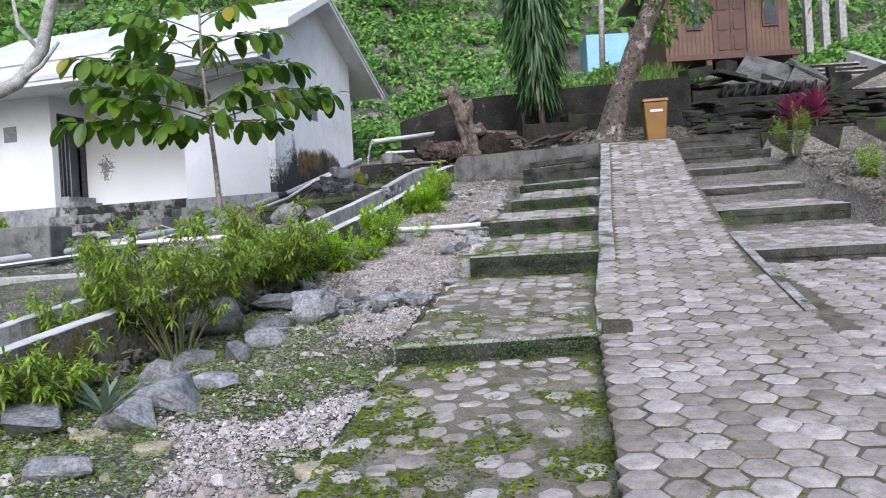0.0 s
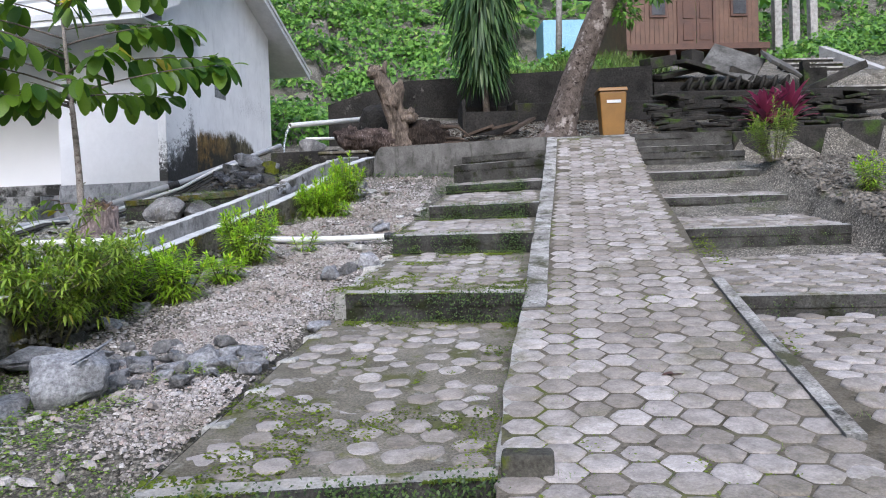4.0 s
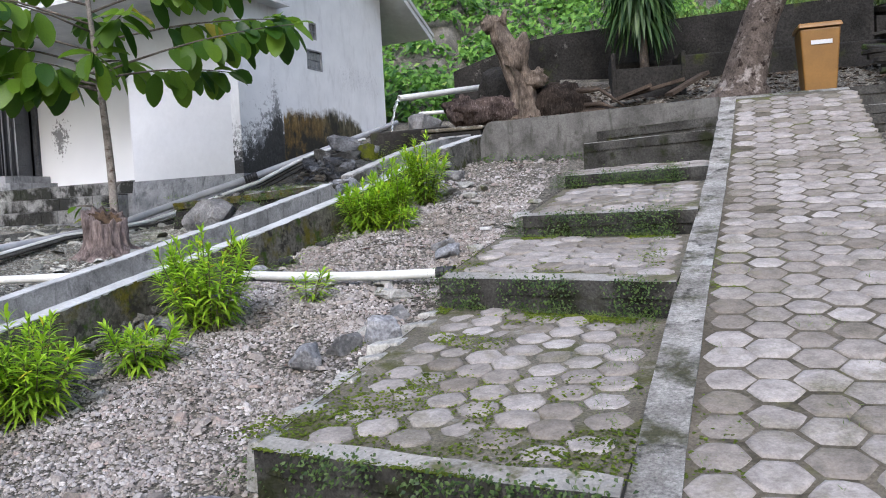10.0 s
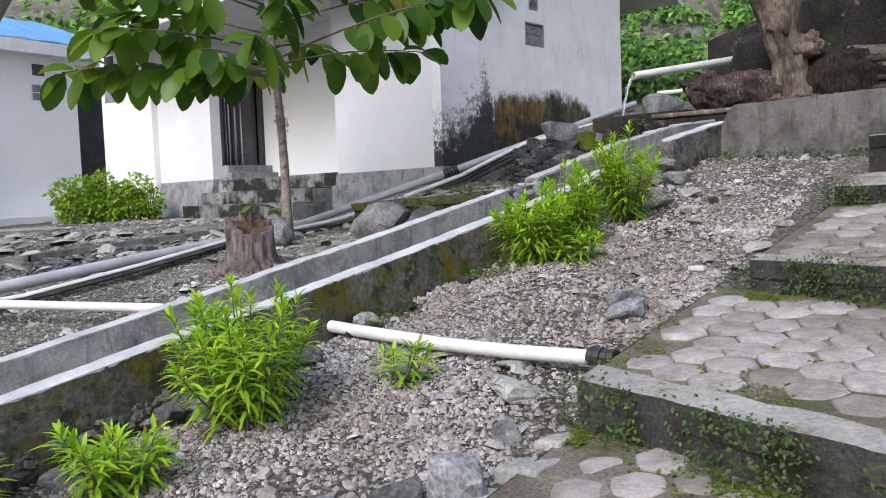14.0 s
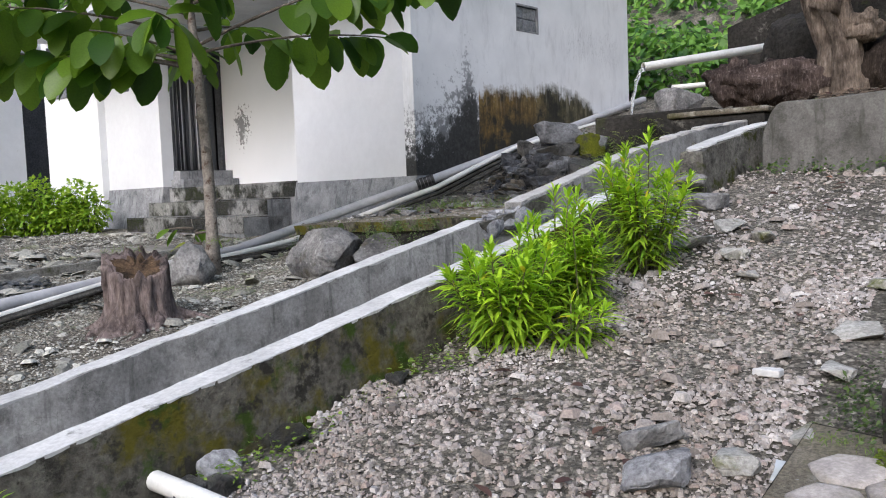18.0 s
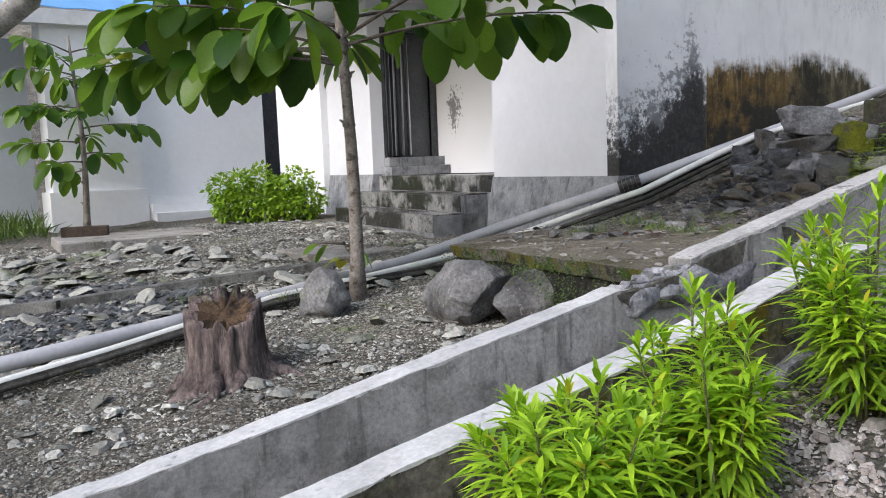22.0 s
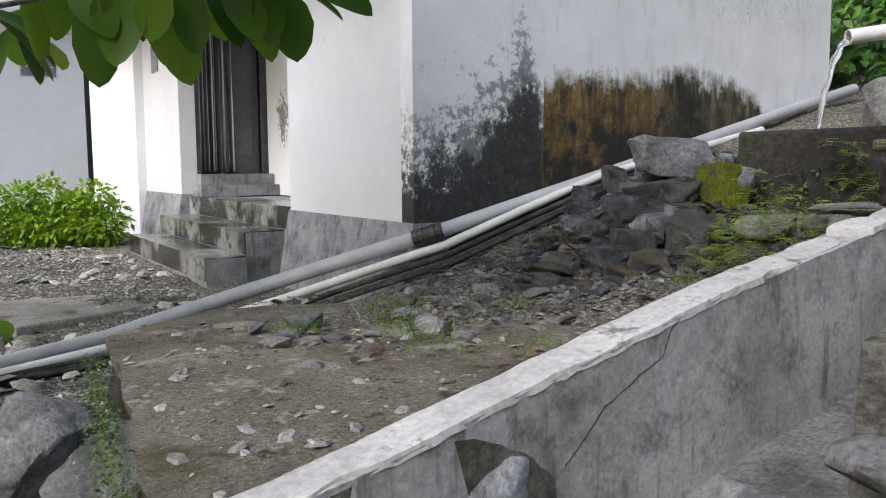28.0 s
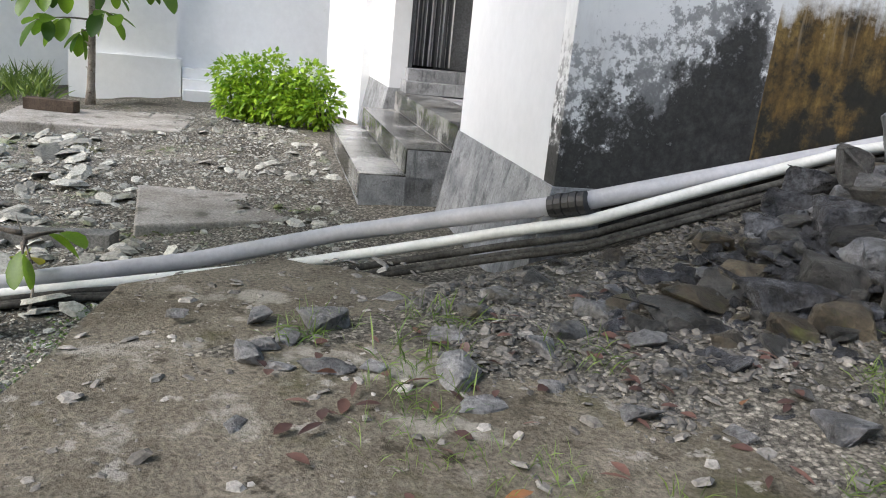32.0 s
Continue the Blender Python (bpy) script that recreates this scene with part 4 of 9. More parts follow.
def stained_wall():
    """White paint with a peeling black patch and a brown mossy damp patch low on the gable."""
    m, nt, b = material("stained_gable_paint")
    p = world_pos(nt)
    sep = nt.nodes.new("ShaderNodeSeparateXYZ")
    nt.links.new(p, sep.inputs[0])

    def math_(op, x, y=None, clamp=False):
        n = nt.nodes.new("ShaderNodeMath")
        n.operation, n.use_clamp = op, clamp
        for i, v in enumerate((x, y)):
            if v is None:
                continue
            if isinstance(v, (int, float)):
                n.inputs[i].default_value = v
            else:
                nt.links.new(v, n.inputs[i])
        return n.outputs[0]
    along = math_("ADD", math_("MULTIPLY", sep.outputs[0], H2.x), math_("ADD", math_("MULTIPLY", sep.outputs[1], H2.y), -(HO.dot(H2))))
    z = sep.outputs[2]
    streak = nt.nodes.new("ShaderNodeMapping")
    streak.inputs["Scale"].default_value = (1, 1, 0.3)
    nt.links.new(p, streak.inputs["Vector"])
    n_str = noise_tex(nt, 5, 8, 0.72, streak.outputs[0])
    n_fine = noise_tex(nt, 21, 9, 0.74, p)
    n_big = noise_tex(nt, 2.2, 5, 0.6, p)
    n_mot = noise_tex(nt, 7.5, 10, 0.78, p)
    thin = nt.nodes.new("ShaderNodeMapping")
    thin.inputs["Scale"].default_value = (1, 1, 0.09)
    nt.links.new(p, thin.inputs["Vector"])
    drip = noise_tex(nt, 15, 6, 0.62, thin.outputs[0])

    def profile(stops, low, high):
        """Height of a patch's upper edge along the wall."""
        r = ramp(nt, math_("DIVIDE", along, 5.0), [(q / 5.0, grey((h - low) / (high - low))) for q, h in stops])
        return math_("ADD", math_("MULTIPLY", r.outputs[0], high - low), low)
    # black peeling patch
    top1 = profile([(0.0, 3.95), (0.4, 4.1), (0.8, 4.45), (1.05, 4.75), (1.25, 4.2), (1.6, 3.85), (2.6, 3.6)], 3.0, 5.0)
    d1 = math_("SUBTRACT", top1, z)
    mask1 = math_("ADD", math_("ADD", math_("MULTIPLY", math_("MULTIPLY", d1, math_("ADD", math_("MULTIPLY", math_("MAXIMUM", d1, 0.0), 0.34), 0.55)), 1.0), math_("MULTIPLY", math_("SUBTRACT", n_mot.outputs[0], 0.5), 2.6)), math_("MULTIPLY", math_("SUBTRACT", n_fine.outputs[0], 0.5), 1.7))
    k1 = ramp(nt, math_("ADD", math_("MULTIPLY", mask1, 0.5), 0.32), [(0.44, grey(0)), (0.53, grey(0.8)), (0.66, grey(1))])
    # brown mossy damp patch
    top2 = profile([(1.17, 1.0), (1.2, 4.06), (1.7, 4.06), (2.6, 4.16), (3.3, 4.12), (3.8, 3.98), (4.15, 3.7), (4.4, 3.0)], 1.0, 5.0)
    d2 = math_("SUBTRACT", top2, z)
    rag = math_("ADD", math_("MULTIPLY", math_("SUBTRACT", drip.outputs[0], 0.5), 0.30), math_("MULTIPLY", math_("SUBTRACT", math_("ADD", n_mot.outputs[0], n_big.outputs[0]), 1.0), 0.45))
    mask2 = math_("ADD", d2, rag)
    k2 = ramp(nt, math_("ADD", mask2, 0.5), [(0.44, grey(0)), (0.60, grey(1))])
    base = ramp(nt, n_big.outputs[0], [(0.3, (0.71, 0.72, 0.735)), (0.7, (0.81, 0.818, 0.832))]).outputs[0]
    low1 = ramp(nt, math_("ADD", math_("MULTIPLY", d1, 0.55), math_("ADD", math_("MULTIPLY", n_big.outputs[0], 0.9), math_("MULTIPLY", n_fine.outputs[0], 0.35))), [(0.45, (0.24, 0.245, 0.255)), (0.95, (0.11, 0.112, 0.116)), (1.5, (0.026, 0.026, 0.025))])
    black = mix(nt, 0.7, low1.outputs[0], ramp(nt, n_fine.outputs[0], [(0.38, grey(0.5)), (0.60, grey(1.7))]).outputs[0], "MULTIPLY")
    black = mix(nt, 0.85, black, ramp(nt, n_mot.outputs[0], [(0.36, grey(0.5)), (0.64, grey(1.7))]).outputs[0], "MULTIPLY")
    side = ramp(nt, math_("ADD", math_("DIVIDE", along, 5.0), math_("MULTIPLY", math_("SUBTRACT", n_big.outputs[0], 0.5), 0.35)), [(0.36, grey(0)), (0.60, grey(1))])
    ochre = ramp(nt, n_str.outputs[0], [(0.34, (0.22, 0.15, 0.05)), (0.48, (0.135, 0.083, 0.022)), (0.62, (0.06, 0.039, 0.014))]).outputs[0]
    olive = ramp(nt, n_str.outputs[0], [(0.34, (0.16, 0.14, 0.085)), (0.5, (0.07, 0.062, 0.03)), (0.65, (0.025, 0.024, 0.014))]).outputs[0]
    deep = math_("ADD", math_("MULTIPLY", d2, 0.5), math_("ADD", math_("MULTIPLY", math_("SUBTRACT", n_mot.outputs[0], 0.5), 1.5), math_("MULTIPLY", math_("SUBTRACT", n_big.outputs[0], 0.5), 1.3)))
    dark2 = ramp(nt, deep, [(0.04, grey(0)), (0.34, grey(1))]).outputs[0]
    brown = mix(nt, dark2, mix(nt, side.outputs[0], ochre, olive), (0.017, 0.016, 0.011))
    brown = mix(nt, 0.55, brown, ramp(nt, drip.outputs[0], [(0.36, grey(0.55)), (0.64, grey(1.45))]).outputs[0], "MULTIPLY")
    brown = mix(nt, 0.7, brown, ramp(nt, n_fine.outputs[0], [(0.38, grey(0.6)), (0.62, grey(1.35))]).outputs[0], "MULTIPLY")
    bare = math_("MULTIPLY", ramp(nt, drip.outputs[0], [(0.56, grey(0)), (0.66, grey(0.35))]).outputs[0], ramp(nt, d2, [(0.0, grey(1)), (0.38, grey(0))]).outputs[0])
    brown = mix(nt, bare, brown, (0.50, 0.47, 0.40))
    # scratches high on the wall
    vm = nt.nodes.new("ShaderNodeMapping")
    vm.inputs["Scale"].default_value = (2.0, 5.0, 1.2)
    nt.links.new(p, vm.inputs["Vector"])
    sc = noise_tex(nt, 7, 3, 0.4, vm.outputs[0], 0.4)
    line = ramp(nt, sc.outputs[0], [(0.485, grey(0)), (0.5, grey(1)), (0.515, grey(0))])
    where = math_("MULTIPLY", ramp(nt, math_("DIVIDE", along, 5.0), [(0.62, grey(0)), (0.66, grey(1)), (0.93, grey(1)), (0.96, grey(0))]).outputs[0], ramp(nt, math_("DIVIDE", z, 10.0), [(0.455, grey(0)), (0.47, grey(1)), (0.505, grey(1)), (0.52, grey(0))]).outputs[0])
    col = mix(nt, math_("MULTIPLY", math_("MULTIPLY", line.outputs[0], where), 0.8), mix(nt, ramp(nt, n_str.outputs[0], [(0.52, grey(0)), (0.72, grey(0.45))]).outputs[0], base, (0.46, 0.465, 0.47)), (0.25, 0.25, 0.26))
    col = mix(nt, k1.outputs[0], col, black)
    col = mix(nt, k2.outputs[0], col, brown)
    nt.links.new(col, b.inputs["Base Color"])
    b.inputs["Roughness"].default_value = 0.72
    bump(nt, b, math_("SUBTRACT", n_fine.outputs[0], math_("MULTIPLY", k1.outputs[0], 0.4)), 0.5, 0.006)
    return m


m_gable = stained_wall()
def peeled_paint():
    """White paint with one ragged grey patch where it has come away."""
    m, nt, b = material("porch_wall_paint")
    p = world_pos(nt)
    c = HL(5.58, 1.15, 4.05)
    mp = nt.nodes.new("ShaderNodeMapping")
    mp.inputs["Location"].default_value = (-c.x * 2.2, -c.y * 2.2, -c.z * 1.5)
    mp.inputs["Scale"].default_value = (2.2, 2.2, 1.5)
    nt.links.new(p, mp.inputs["Vector"])
    ln = nt.nodes.new("ShaderNodeVectorMath")
    ln.operation = "LENGTH"
    nt.links.new(mp.outputs[0], ln.inputs[0])
    n1 = noise_tex(nt, 11, 8, 0.72, p)
    ad = nt.nodes.new("ShaderNodeMath")
    ad.operation = "MULTIPLY_ADD"
    nt.links.new(n1.outputs[0], ad.inputs[0])
    ad.inputs[1].default_value = -2.6
    nt.links.new(ln.outputs["Value"], ad.inputs[2])
    off = nt.nodes.new("ShaderNodeMath")
    off.operation = "ADD"
    nt.links.new(ad.outputs[0], off.inputs[0])
    off.inputs[1].default_value = 1.25
    k = ramp(nt, off.outputs[0], [(0.28, grey(1)), (0.36, grey(0))])
    col = mix(nt, k.outputs[0], ramp(nt, noise_tex(nt, 0.8, 4, 0.5, p).outputs[0], [(0.3, (0.71, 0.725, 0.745)), (0.7, (0.77, 0.782, 0.80))]).outputs[0], (0.22, 0.225, 0.235))
    nt.links.new(col, b.inputs["Base Color"])
    b.inputs["Roughness"].default_value = 0.75
    bump(nt, b, n1.outputs[0], 0.2, 0.003)
    return m


m_peeled = peeled_paint()
WT = 0.18
# gable wall with its two openings, cut as panels round them
W0, W1, WZ0, WZ1 = 2.05, 2.56, 4.90, 5.28
V0, V1, VZ0, VZ1 = 2.17, 2.42, 5.48, 5.80


def gable_top(b):
    return 8.1 - 0.5 * abs(b - 2.5)


def gpanel(b0, b1, z0, z1=None):
    s = Soup()
    t0, t1 = (gable_top(b0), gable_top(b1)) if z1 is None else (z1, z1)
    s.hull8([HL(WT, b0, z0), HL(0, b0, z0), HL(0, b1, z0), HL(WT, b1, z0), HL(WT, b0, t0), HL(0, b0, t0), HL(0, b1, t1), HL(WT, b1, t1)])
    part("wall", s, m_gable, house, "white gable wall with black peeling and brown damp stains")


gpanel(0, W0, 2.0), gpanel(W1, 5.0, 2.0), gpanel(W0, W1, 2.0, WZ0), gpanel(W0, W1, WZ1, VZ0), gpanel(W0, V0, VZ0, VZ1), gpanel(V1, W1, VZ0, VZ1), gpanel(W0, 2.5, VZ1), gpanel(2.5, W1, VZ1)
part("wall", hbox(WT, 2.43, 0, WT, 2.92, 6.6), m_white, house)
part("wall", hbox(2.43 - WT, 2.43, WT, 1.15, 2.92, 6.6), m_white, house)
part("wall", hbox(WT, 11.5, 5.0 - WT, 5.0, 2.0, 6.7), m_white, house)
part("wall", hbox(2.43, 6.19, 1.15, 1.15 + WT, 2.95, 6.6), m_peeled, house, "recessed porch wall with a grey peeled patch")
part("wall", hbox(6.19, 8.35, -0.1, -0.1 + WT, 2.98, 6.6), m_white, house)
part("wall", hbox(8.35 - WT, 8.35, -0.1 + WT, 1.15, 2.98, 6.6), m_white, house)
# wall with the doorway, facing along the front
part("wall", hbox(6.19, 6.19 + WT, -0.1 + WT, 0.12, 2.98, 6.6), m_white, house)
part("wall", hbox(6.19, 6.19 + WT, 0.12, 1.15, 5.42, 6.6), m_white, house)
part("wall", hbox(8.35, 11.6, 1.15, 1.15 + WT, 2.3, 6.4), m_white, house)
# plinths, battered outwards


def plinth(a0, a1, b, z0, z1, out, back):
    s = Soup()
    s.hull8([HL(a1, b - out, z0), HL(a0, b - out, z0), HL(a0, b + back, z0), HL(a1, b + back, z0), HL(a1, b - 0.012, z1), HL(a0, b - 0.012, z1), HL(a0, b + back, z1), HL(a1, b + back, z1)])
    return s


part("plinth", plinth(-0.01, 2.45, 0.0, 1.9, 2.92, 0.2, 0.3), m_plinth, house, "grey cement plinth streaked with damp")
part("plinth", plinth(6.17, 8.38, -0.1, 1.9, 2.98, 0.2, 0.3), m_plinth, house, "grey cement plinth streaked with damp")
# porch floor and steps, faced with cement tiles
m_tile = two_scale("wet_step_tile", (0.13, 0.13, 0.127), (0.36, 0.356, 0.345), 1.6, 45, 0.22, 0.5, 0.004, 0.4, [((0.028, 0.027, 0.024), 1.2, 0.47, 0.55), ((0.06, 0.06, 0.055), 6, 0.56, 0.64)], obj=0.18)
porch = thing("porch_steps", HL(4.4, -0.4, 2.1), "wet grey tiled porch steps stained dark with damp", "steps")
for k, (b0, b1, z) in enumerate(((-0.8, -0.4, 2.47), (-0.4, 0.0, 2.71), (0.0, 1.15, 2.95))):
    part("step", hbox(2.62 if k < 2 else 2.45, 6.17, b0, b1 + (0.25 if k < 2 else 0), 1.95, z - 0.012), m_plinth, porch)
    a, q = 2.62 if k < 2 else 2.46, 0
    while a < 6.1:
        w = min(0.42, 6.16 - a)
        part("tile", hbox(a, a + w - 0.012, b0 - 0.012, b0 + (0.4 if k < 2 else 0.5), z - 0.012, z), m_tile, porch)
        part("tile", hbox(a, a + w - 0.012, b0 - 0.014, b0 - 0.001, z - 0.225, z - 0.016), m_tile, porch)
        a += 0.42
part("sill", hbox(5.75, 6.18, 0.05, 1.14, 2.955, 3.10), m_plinth, porch, "damp black threshold step")
part("sill", hbox(5.95, 6.36, 0.1, 1.14, 3.104, 3.25), m_plinth, porch, "damp black threshold step")
# doorway: room with shade in its wall colour, frame, striped curtain
room = thing("doorway_room", HL(7.3, 0.7, 3.0), "room behind the open doorway, its shade put into dark wall colour", "room", kind="structure")
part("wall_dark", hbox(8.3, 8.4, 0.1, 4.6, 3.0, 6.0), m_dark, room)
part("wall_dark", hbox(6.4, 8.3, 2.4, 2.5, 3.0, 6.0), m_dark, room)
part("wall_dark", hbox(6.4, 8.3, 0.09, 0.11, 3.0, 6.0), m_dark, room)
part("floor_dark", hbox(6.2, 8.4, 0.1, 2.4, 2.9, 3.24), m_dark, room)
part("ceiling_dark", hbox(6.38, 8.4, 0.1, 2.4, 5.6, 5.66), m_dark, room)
door_f = thing("door_frame", HL(6.2, 0.6, 3.25), "dark painted door frame in the porch", "door frame")
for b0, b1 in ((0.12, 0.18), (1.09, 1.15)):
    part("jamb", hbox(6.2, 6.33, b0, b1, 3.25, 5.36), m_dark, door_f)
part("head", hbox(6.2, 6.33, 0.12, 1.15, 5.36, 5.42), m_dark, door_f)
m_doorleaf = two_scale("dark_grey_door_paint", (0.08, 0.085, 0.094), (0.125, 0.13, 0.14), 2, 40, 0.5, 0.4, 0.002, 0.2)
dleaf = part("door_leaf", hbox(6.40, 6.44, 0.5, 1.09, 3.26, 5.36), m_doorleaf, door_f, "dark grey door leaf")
for z0, z1 in ((3.5, 4.2), (4.35, 5.2)):
    soften(part("door_panel", hbox(6.388, 6.40, 0.62, 1.0, z0, z1), m_doorleaf, dleaf), 0.006)
curtain = Soup()
cn = 60
for i in range(cn + 1):
    b = 0.17 + 0.54 * i / cn
    a = 6.36 + 0.035 * math.sin(i * 0.62) + 0.01 * math.sin(i * 1.9)
    curtain.v += [tuple(HL(a, b, 3.28)), tuple(HL(a + 0.01, b * 0.96 + 0.01, 5.3))]
for i in range(cn):
    curtain.f.append((2 * i, 2 * i + 2, 2 * i + 3, 2 * i + 1))
    curtain.m.append(0)


def stripes():
    m, nt, b = material("striped_cloth")
    w = nt.nodes.new("ShaderNodeTexWave")
    w.inputs["Scale"].default_value = 2.7
    w.inputs["Distortion"].default_value = 0.3
    mp = nt.nodes.new("ShaderNodeMapping")
    mp.inputs["Rotation"].default_value = (0, 0, -math.atan2(H2.y, H2.x))
    nt.links.new(world_pos(nt), mp.inputs["Vector"])
    nt.links.new(mp.outputs[0], w.inputs["Vector"])
    r = ramp(nt, w.outputs["Fac"], [(0.0, (0.08, 0.082, 0.09)), (0.38, (0.09, 0.092, 0.10)), (0.46, (0.66, 0.66, 0.68)), (0.78, (0.72, 0.72, 0.735)), (0.88, (0.14, 0.14, 0.15))])
    nt.links.new(r.outputs[0], b.inputs["Base Color"])
    b.inputs["Roughness"].default_value = 0.9
    return m


m_stripe = stripes()
cob = part("door_curtain", curtain, m_stripe, smooth=True)
tagged(cob, "grey striped cloth curtain drawn to one side of the doorway", "curtain")
sd = cob.modifiers.new("thick", "SOLIDIFY")
sd.thickness = 0.004

# roof
ROOF_A0, ROOF_A1 = -0.5, 9.3
EAVE_B = -1.2


def slope_sheet(a0, a1, b0, z0, b1, z1, thick, wave=0.0, step=0.13, skew0=0.0, skew1=0.0):
    s = Soup()
    n = max(2, int((a1 - a0) / step)) if wave else 1
    for i in range(n + 1):
        a = a0 + (a1 - a0) * i / n
        w = wave * (i % 2)
        s.v += [tuple(HL(a, b0, z0 + w)), tuple(HL(a, b1, z1 + w)), tuple(HL(a, b1, z1 + w - thick)), tuple(HL(a, b0, z0 + w - thick))]
    for i in range(n):
        p, q = 4 * i, 4 * i + 4
        s.f += [(p, q, q + 1, p + 1), (p + 2, q + 2, q + 3, p + 3), (p, p + 3, q + 3, q), (p + 1, q + 1, q + 2, p + 2)]
    s.f += [(0, 1, 2, 3), (4 * n + 3, 4 * n + 2, 4 * n + 1, 4 * n)]
    s.m = [0] * len(s.f)
    return s


RIDGE_Z, REAR_B, REAR_Z = 8.2, 6.5, 6.2
RS = (RIDGE_Z - REAR_Z) / (REAR_B - 2.5)
FB, FZ = 0.0, RIDGE_Z - RS * 2.5
roof = part("roof", slope_sheet(ROOF_A0, ROOF_A1, 2.5, RIDGE_Z, REAR_B, REAR_Z, 0.02, 0.02), m_roofm, house, "pale corrugated metal roof")
part("roof_sheet", slope_sheet(ROOF_A0, ROOF_A1, FB, FZ, 2.5, RIDGE_Z, 0.02, 0.02), m_roofm, roof)
part("soffit", slope_sheet(ROOF_A0 + 0.03, ROOF_A1, FB + 0.03, FZ - 0.08, 2.5, RIDGE_Z - 0.08, 0.02), m_fascia, roof, "white boarded soffit")
part("soffit", slope_sheet(ROOF_A0 + 0.03, ROOF_A1, 2.5, RIDGE_Z - 0.08, REAR_B - 0.05, REAR_Z - 0.07, 0.02), m_fascia, roof, "white boarded soffit")
part("fascia", slope_sheet(ROOF_A0 - 0.03, ROOF_A0, FB, FZ + 0.02, 2.5, RIDGE_Z + 0.02, 0.2), m_fascia, roof)
part("fascia", slope_sheet(ROOF_A0 - 0.03, ROOF_A0, 2.5, RIDGE_Z + 0.02, REAR_B, REAR_Z + 0.02, 0.2), m_fascia, roof)
part("fascia", slope_sheet(ROOF_A0 - 0.06, ROOF_A0 - 0.03, 2.5, RIDGE_Z + 0.03, REAR_B + 0.02, REAR_Z + 0.03, 0.09), m_roofm, roof)
part("fascia", hbox(ROOF_A0, ROOF_A1, FB - 0.03, FB, FZ - 0.2, FZ + 0.01), m_fascia, roof)
part("wall", hbox(0.02, ROOF_A1 - 0.3, 0.02, 0.12, 6.2, FZ - 0.1), m_white, roof)
# lower porch roof along the front
PZ0, PZ1 = 6.02, 6.62
porch_roof = part("porch_roof", slope_sheet(-0.3, ROOF_A1 + 0.1, EAVE_B, PZ0, 0.15, PZ1, 0.02, 0.02), m_roofm, house, "lower lean-to roof of pale metal sheets over the porch")
part("fascia", hbox(-0.3, ROOF_A1 + 0.1, EAVE_B - 0.03, EAVE_B, PZ0 - 0.2, PZ0), m_fascia, porch_roof)
part("fascia", hbox(-0.32, ROOF_A1 + 0.1, EAVE_B - 0.06, EAVE_B - 0.03, PZ0 - 0.09, PZ0 + 0.02), m_roofm, porch_roof)
part("fascia", slope_sheet(-0.33, -0.3, EAVE_B, PZ0 + 0.01, 0.15, PZ1 + 0.01, 0.2), m_fascia, porch_roof)
part("ceiling_board", hbox(-0.28, ROOF_A1, EAVE_B, 1.2, 5.84, 5.88), m_fascia, porch_roof)

# gable window of glass blocks and a vent above it
m_glassb = two_scale("grey_glass_block", (0.17, 0.18, 0.19), (0.27, 0.28, 0.30), 6, 30, 0.25, 0.4, 0.004, 0.3)
win = thing("window_gable", HL(0.05, 2.3, 4.9), "small window of grey glass blocks in the gable", "window", kind="structure")
part("frame", hframe(0, "a", W0, W1, WZ0, WZ1, 0.025, -0.004, 0.1), m_plinth, win)
for i in range(3):
    for j in range(2):
        b0, z0 = W0 + 0.028 + i * 0.153, WZ0 + 0.028 + j * 0.164
        soften(part("pane", hbox(0.02, 0.08, b0, b0 + 0.146, z0, z0 + 0.157), m_glassb, win), 0.012)
vent = thing("window_vent", HL(0.05, 2.3, 5.48), "pierced concrete vent block high in the gable", "vent", kind="structure")
part("frame", hframe(0, "a", V0, V1, VZ0, VZ1, 0.03, 0.0, 0.1), m_plinth, vent)
# dark sheet behind the block gives the hollow its shade by colour
part("backing", hbox(0.09, 0.1, V0, V1, VZ0, VZ1), m_dark, vent)
part("slat", hbox(0.01, 0.08, 2.28, 2.31, VZ0 + 0.03, VZ1 - 0.03), m_plinth, vent)
part("slat", hbox(0.02, 0.07, V0 + 0.03, V1 - 0.03, 5.62, 5.65), m_plinth, vent)

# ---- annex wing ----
# House white raised in colour to stand in for light missing on the annex.
m_annex_lit = two_scale("white_annex_paint_brightened", (0.77, 0.782, 0.80), (0.83, 0.84, 0.855), 0.8, 9, 0.7, 0.4, 0.002, 0.2, [((0.66, 0.66, 0.65), 3.0, 0.66, 0.74)], grain=(0.96, 1.03))
annex = thing("annex_building", (-16, 18.5, 2.2), "low white wing with a blue metal roof", "house")
AM = Matrix.Translation((-15.5, 18.6, 0)) @ Matrix.Rotation(radians(-8), 4, "Z") @ Matrix.Translation((15.5, -18.6, 0))


def abox(x0, x1, y0, y1, z0, z1):
    s = Soup()
    s.box((x0, y0, z0), (x1, y1, z1), AM)
    return s


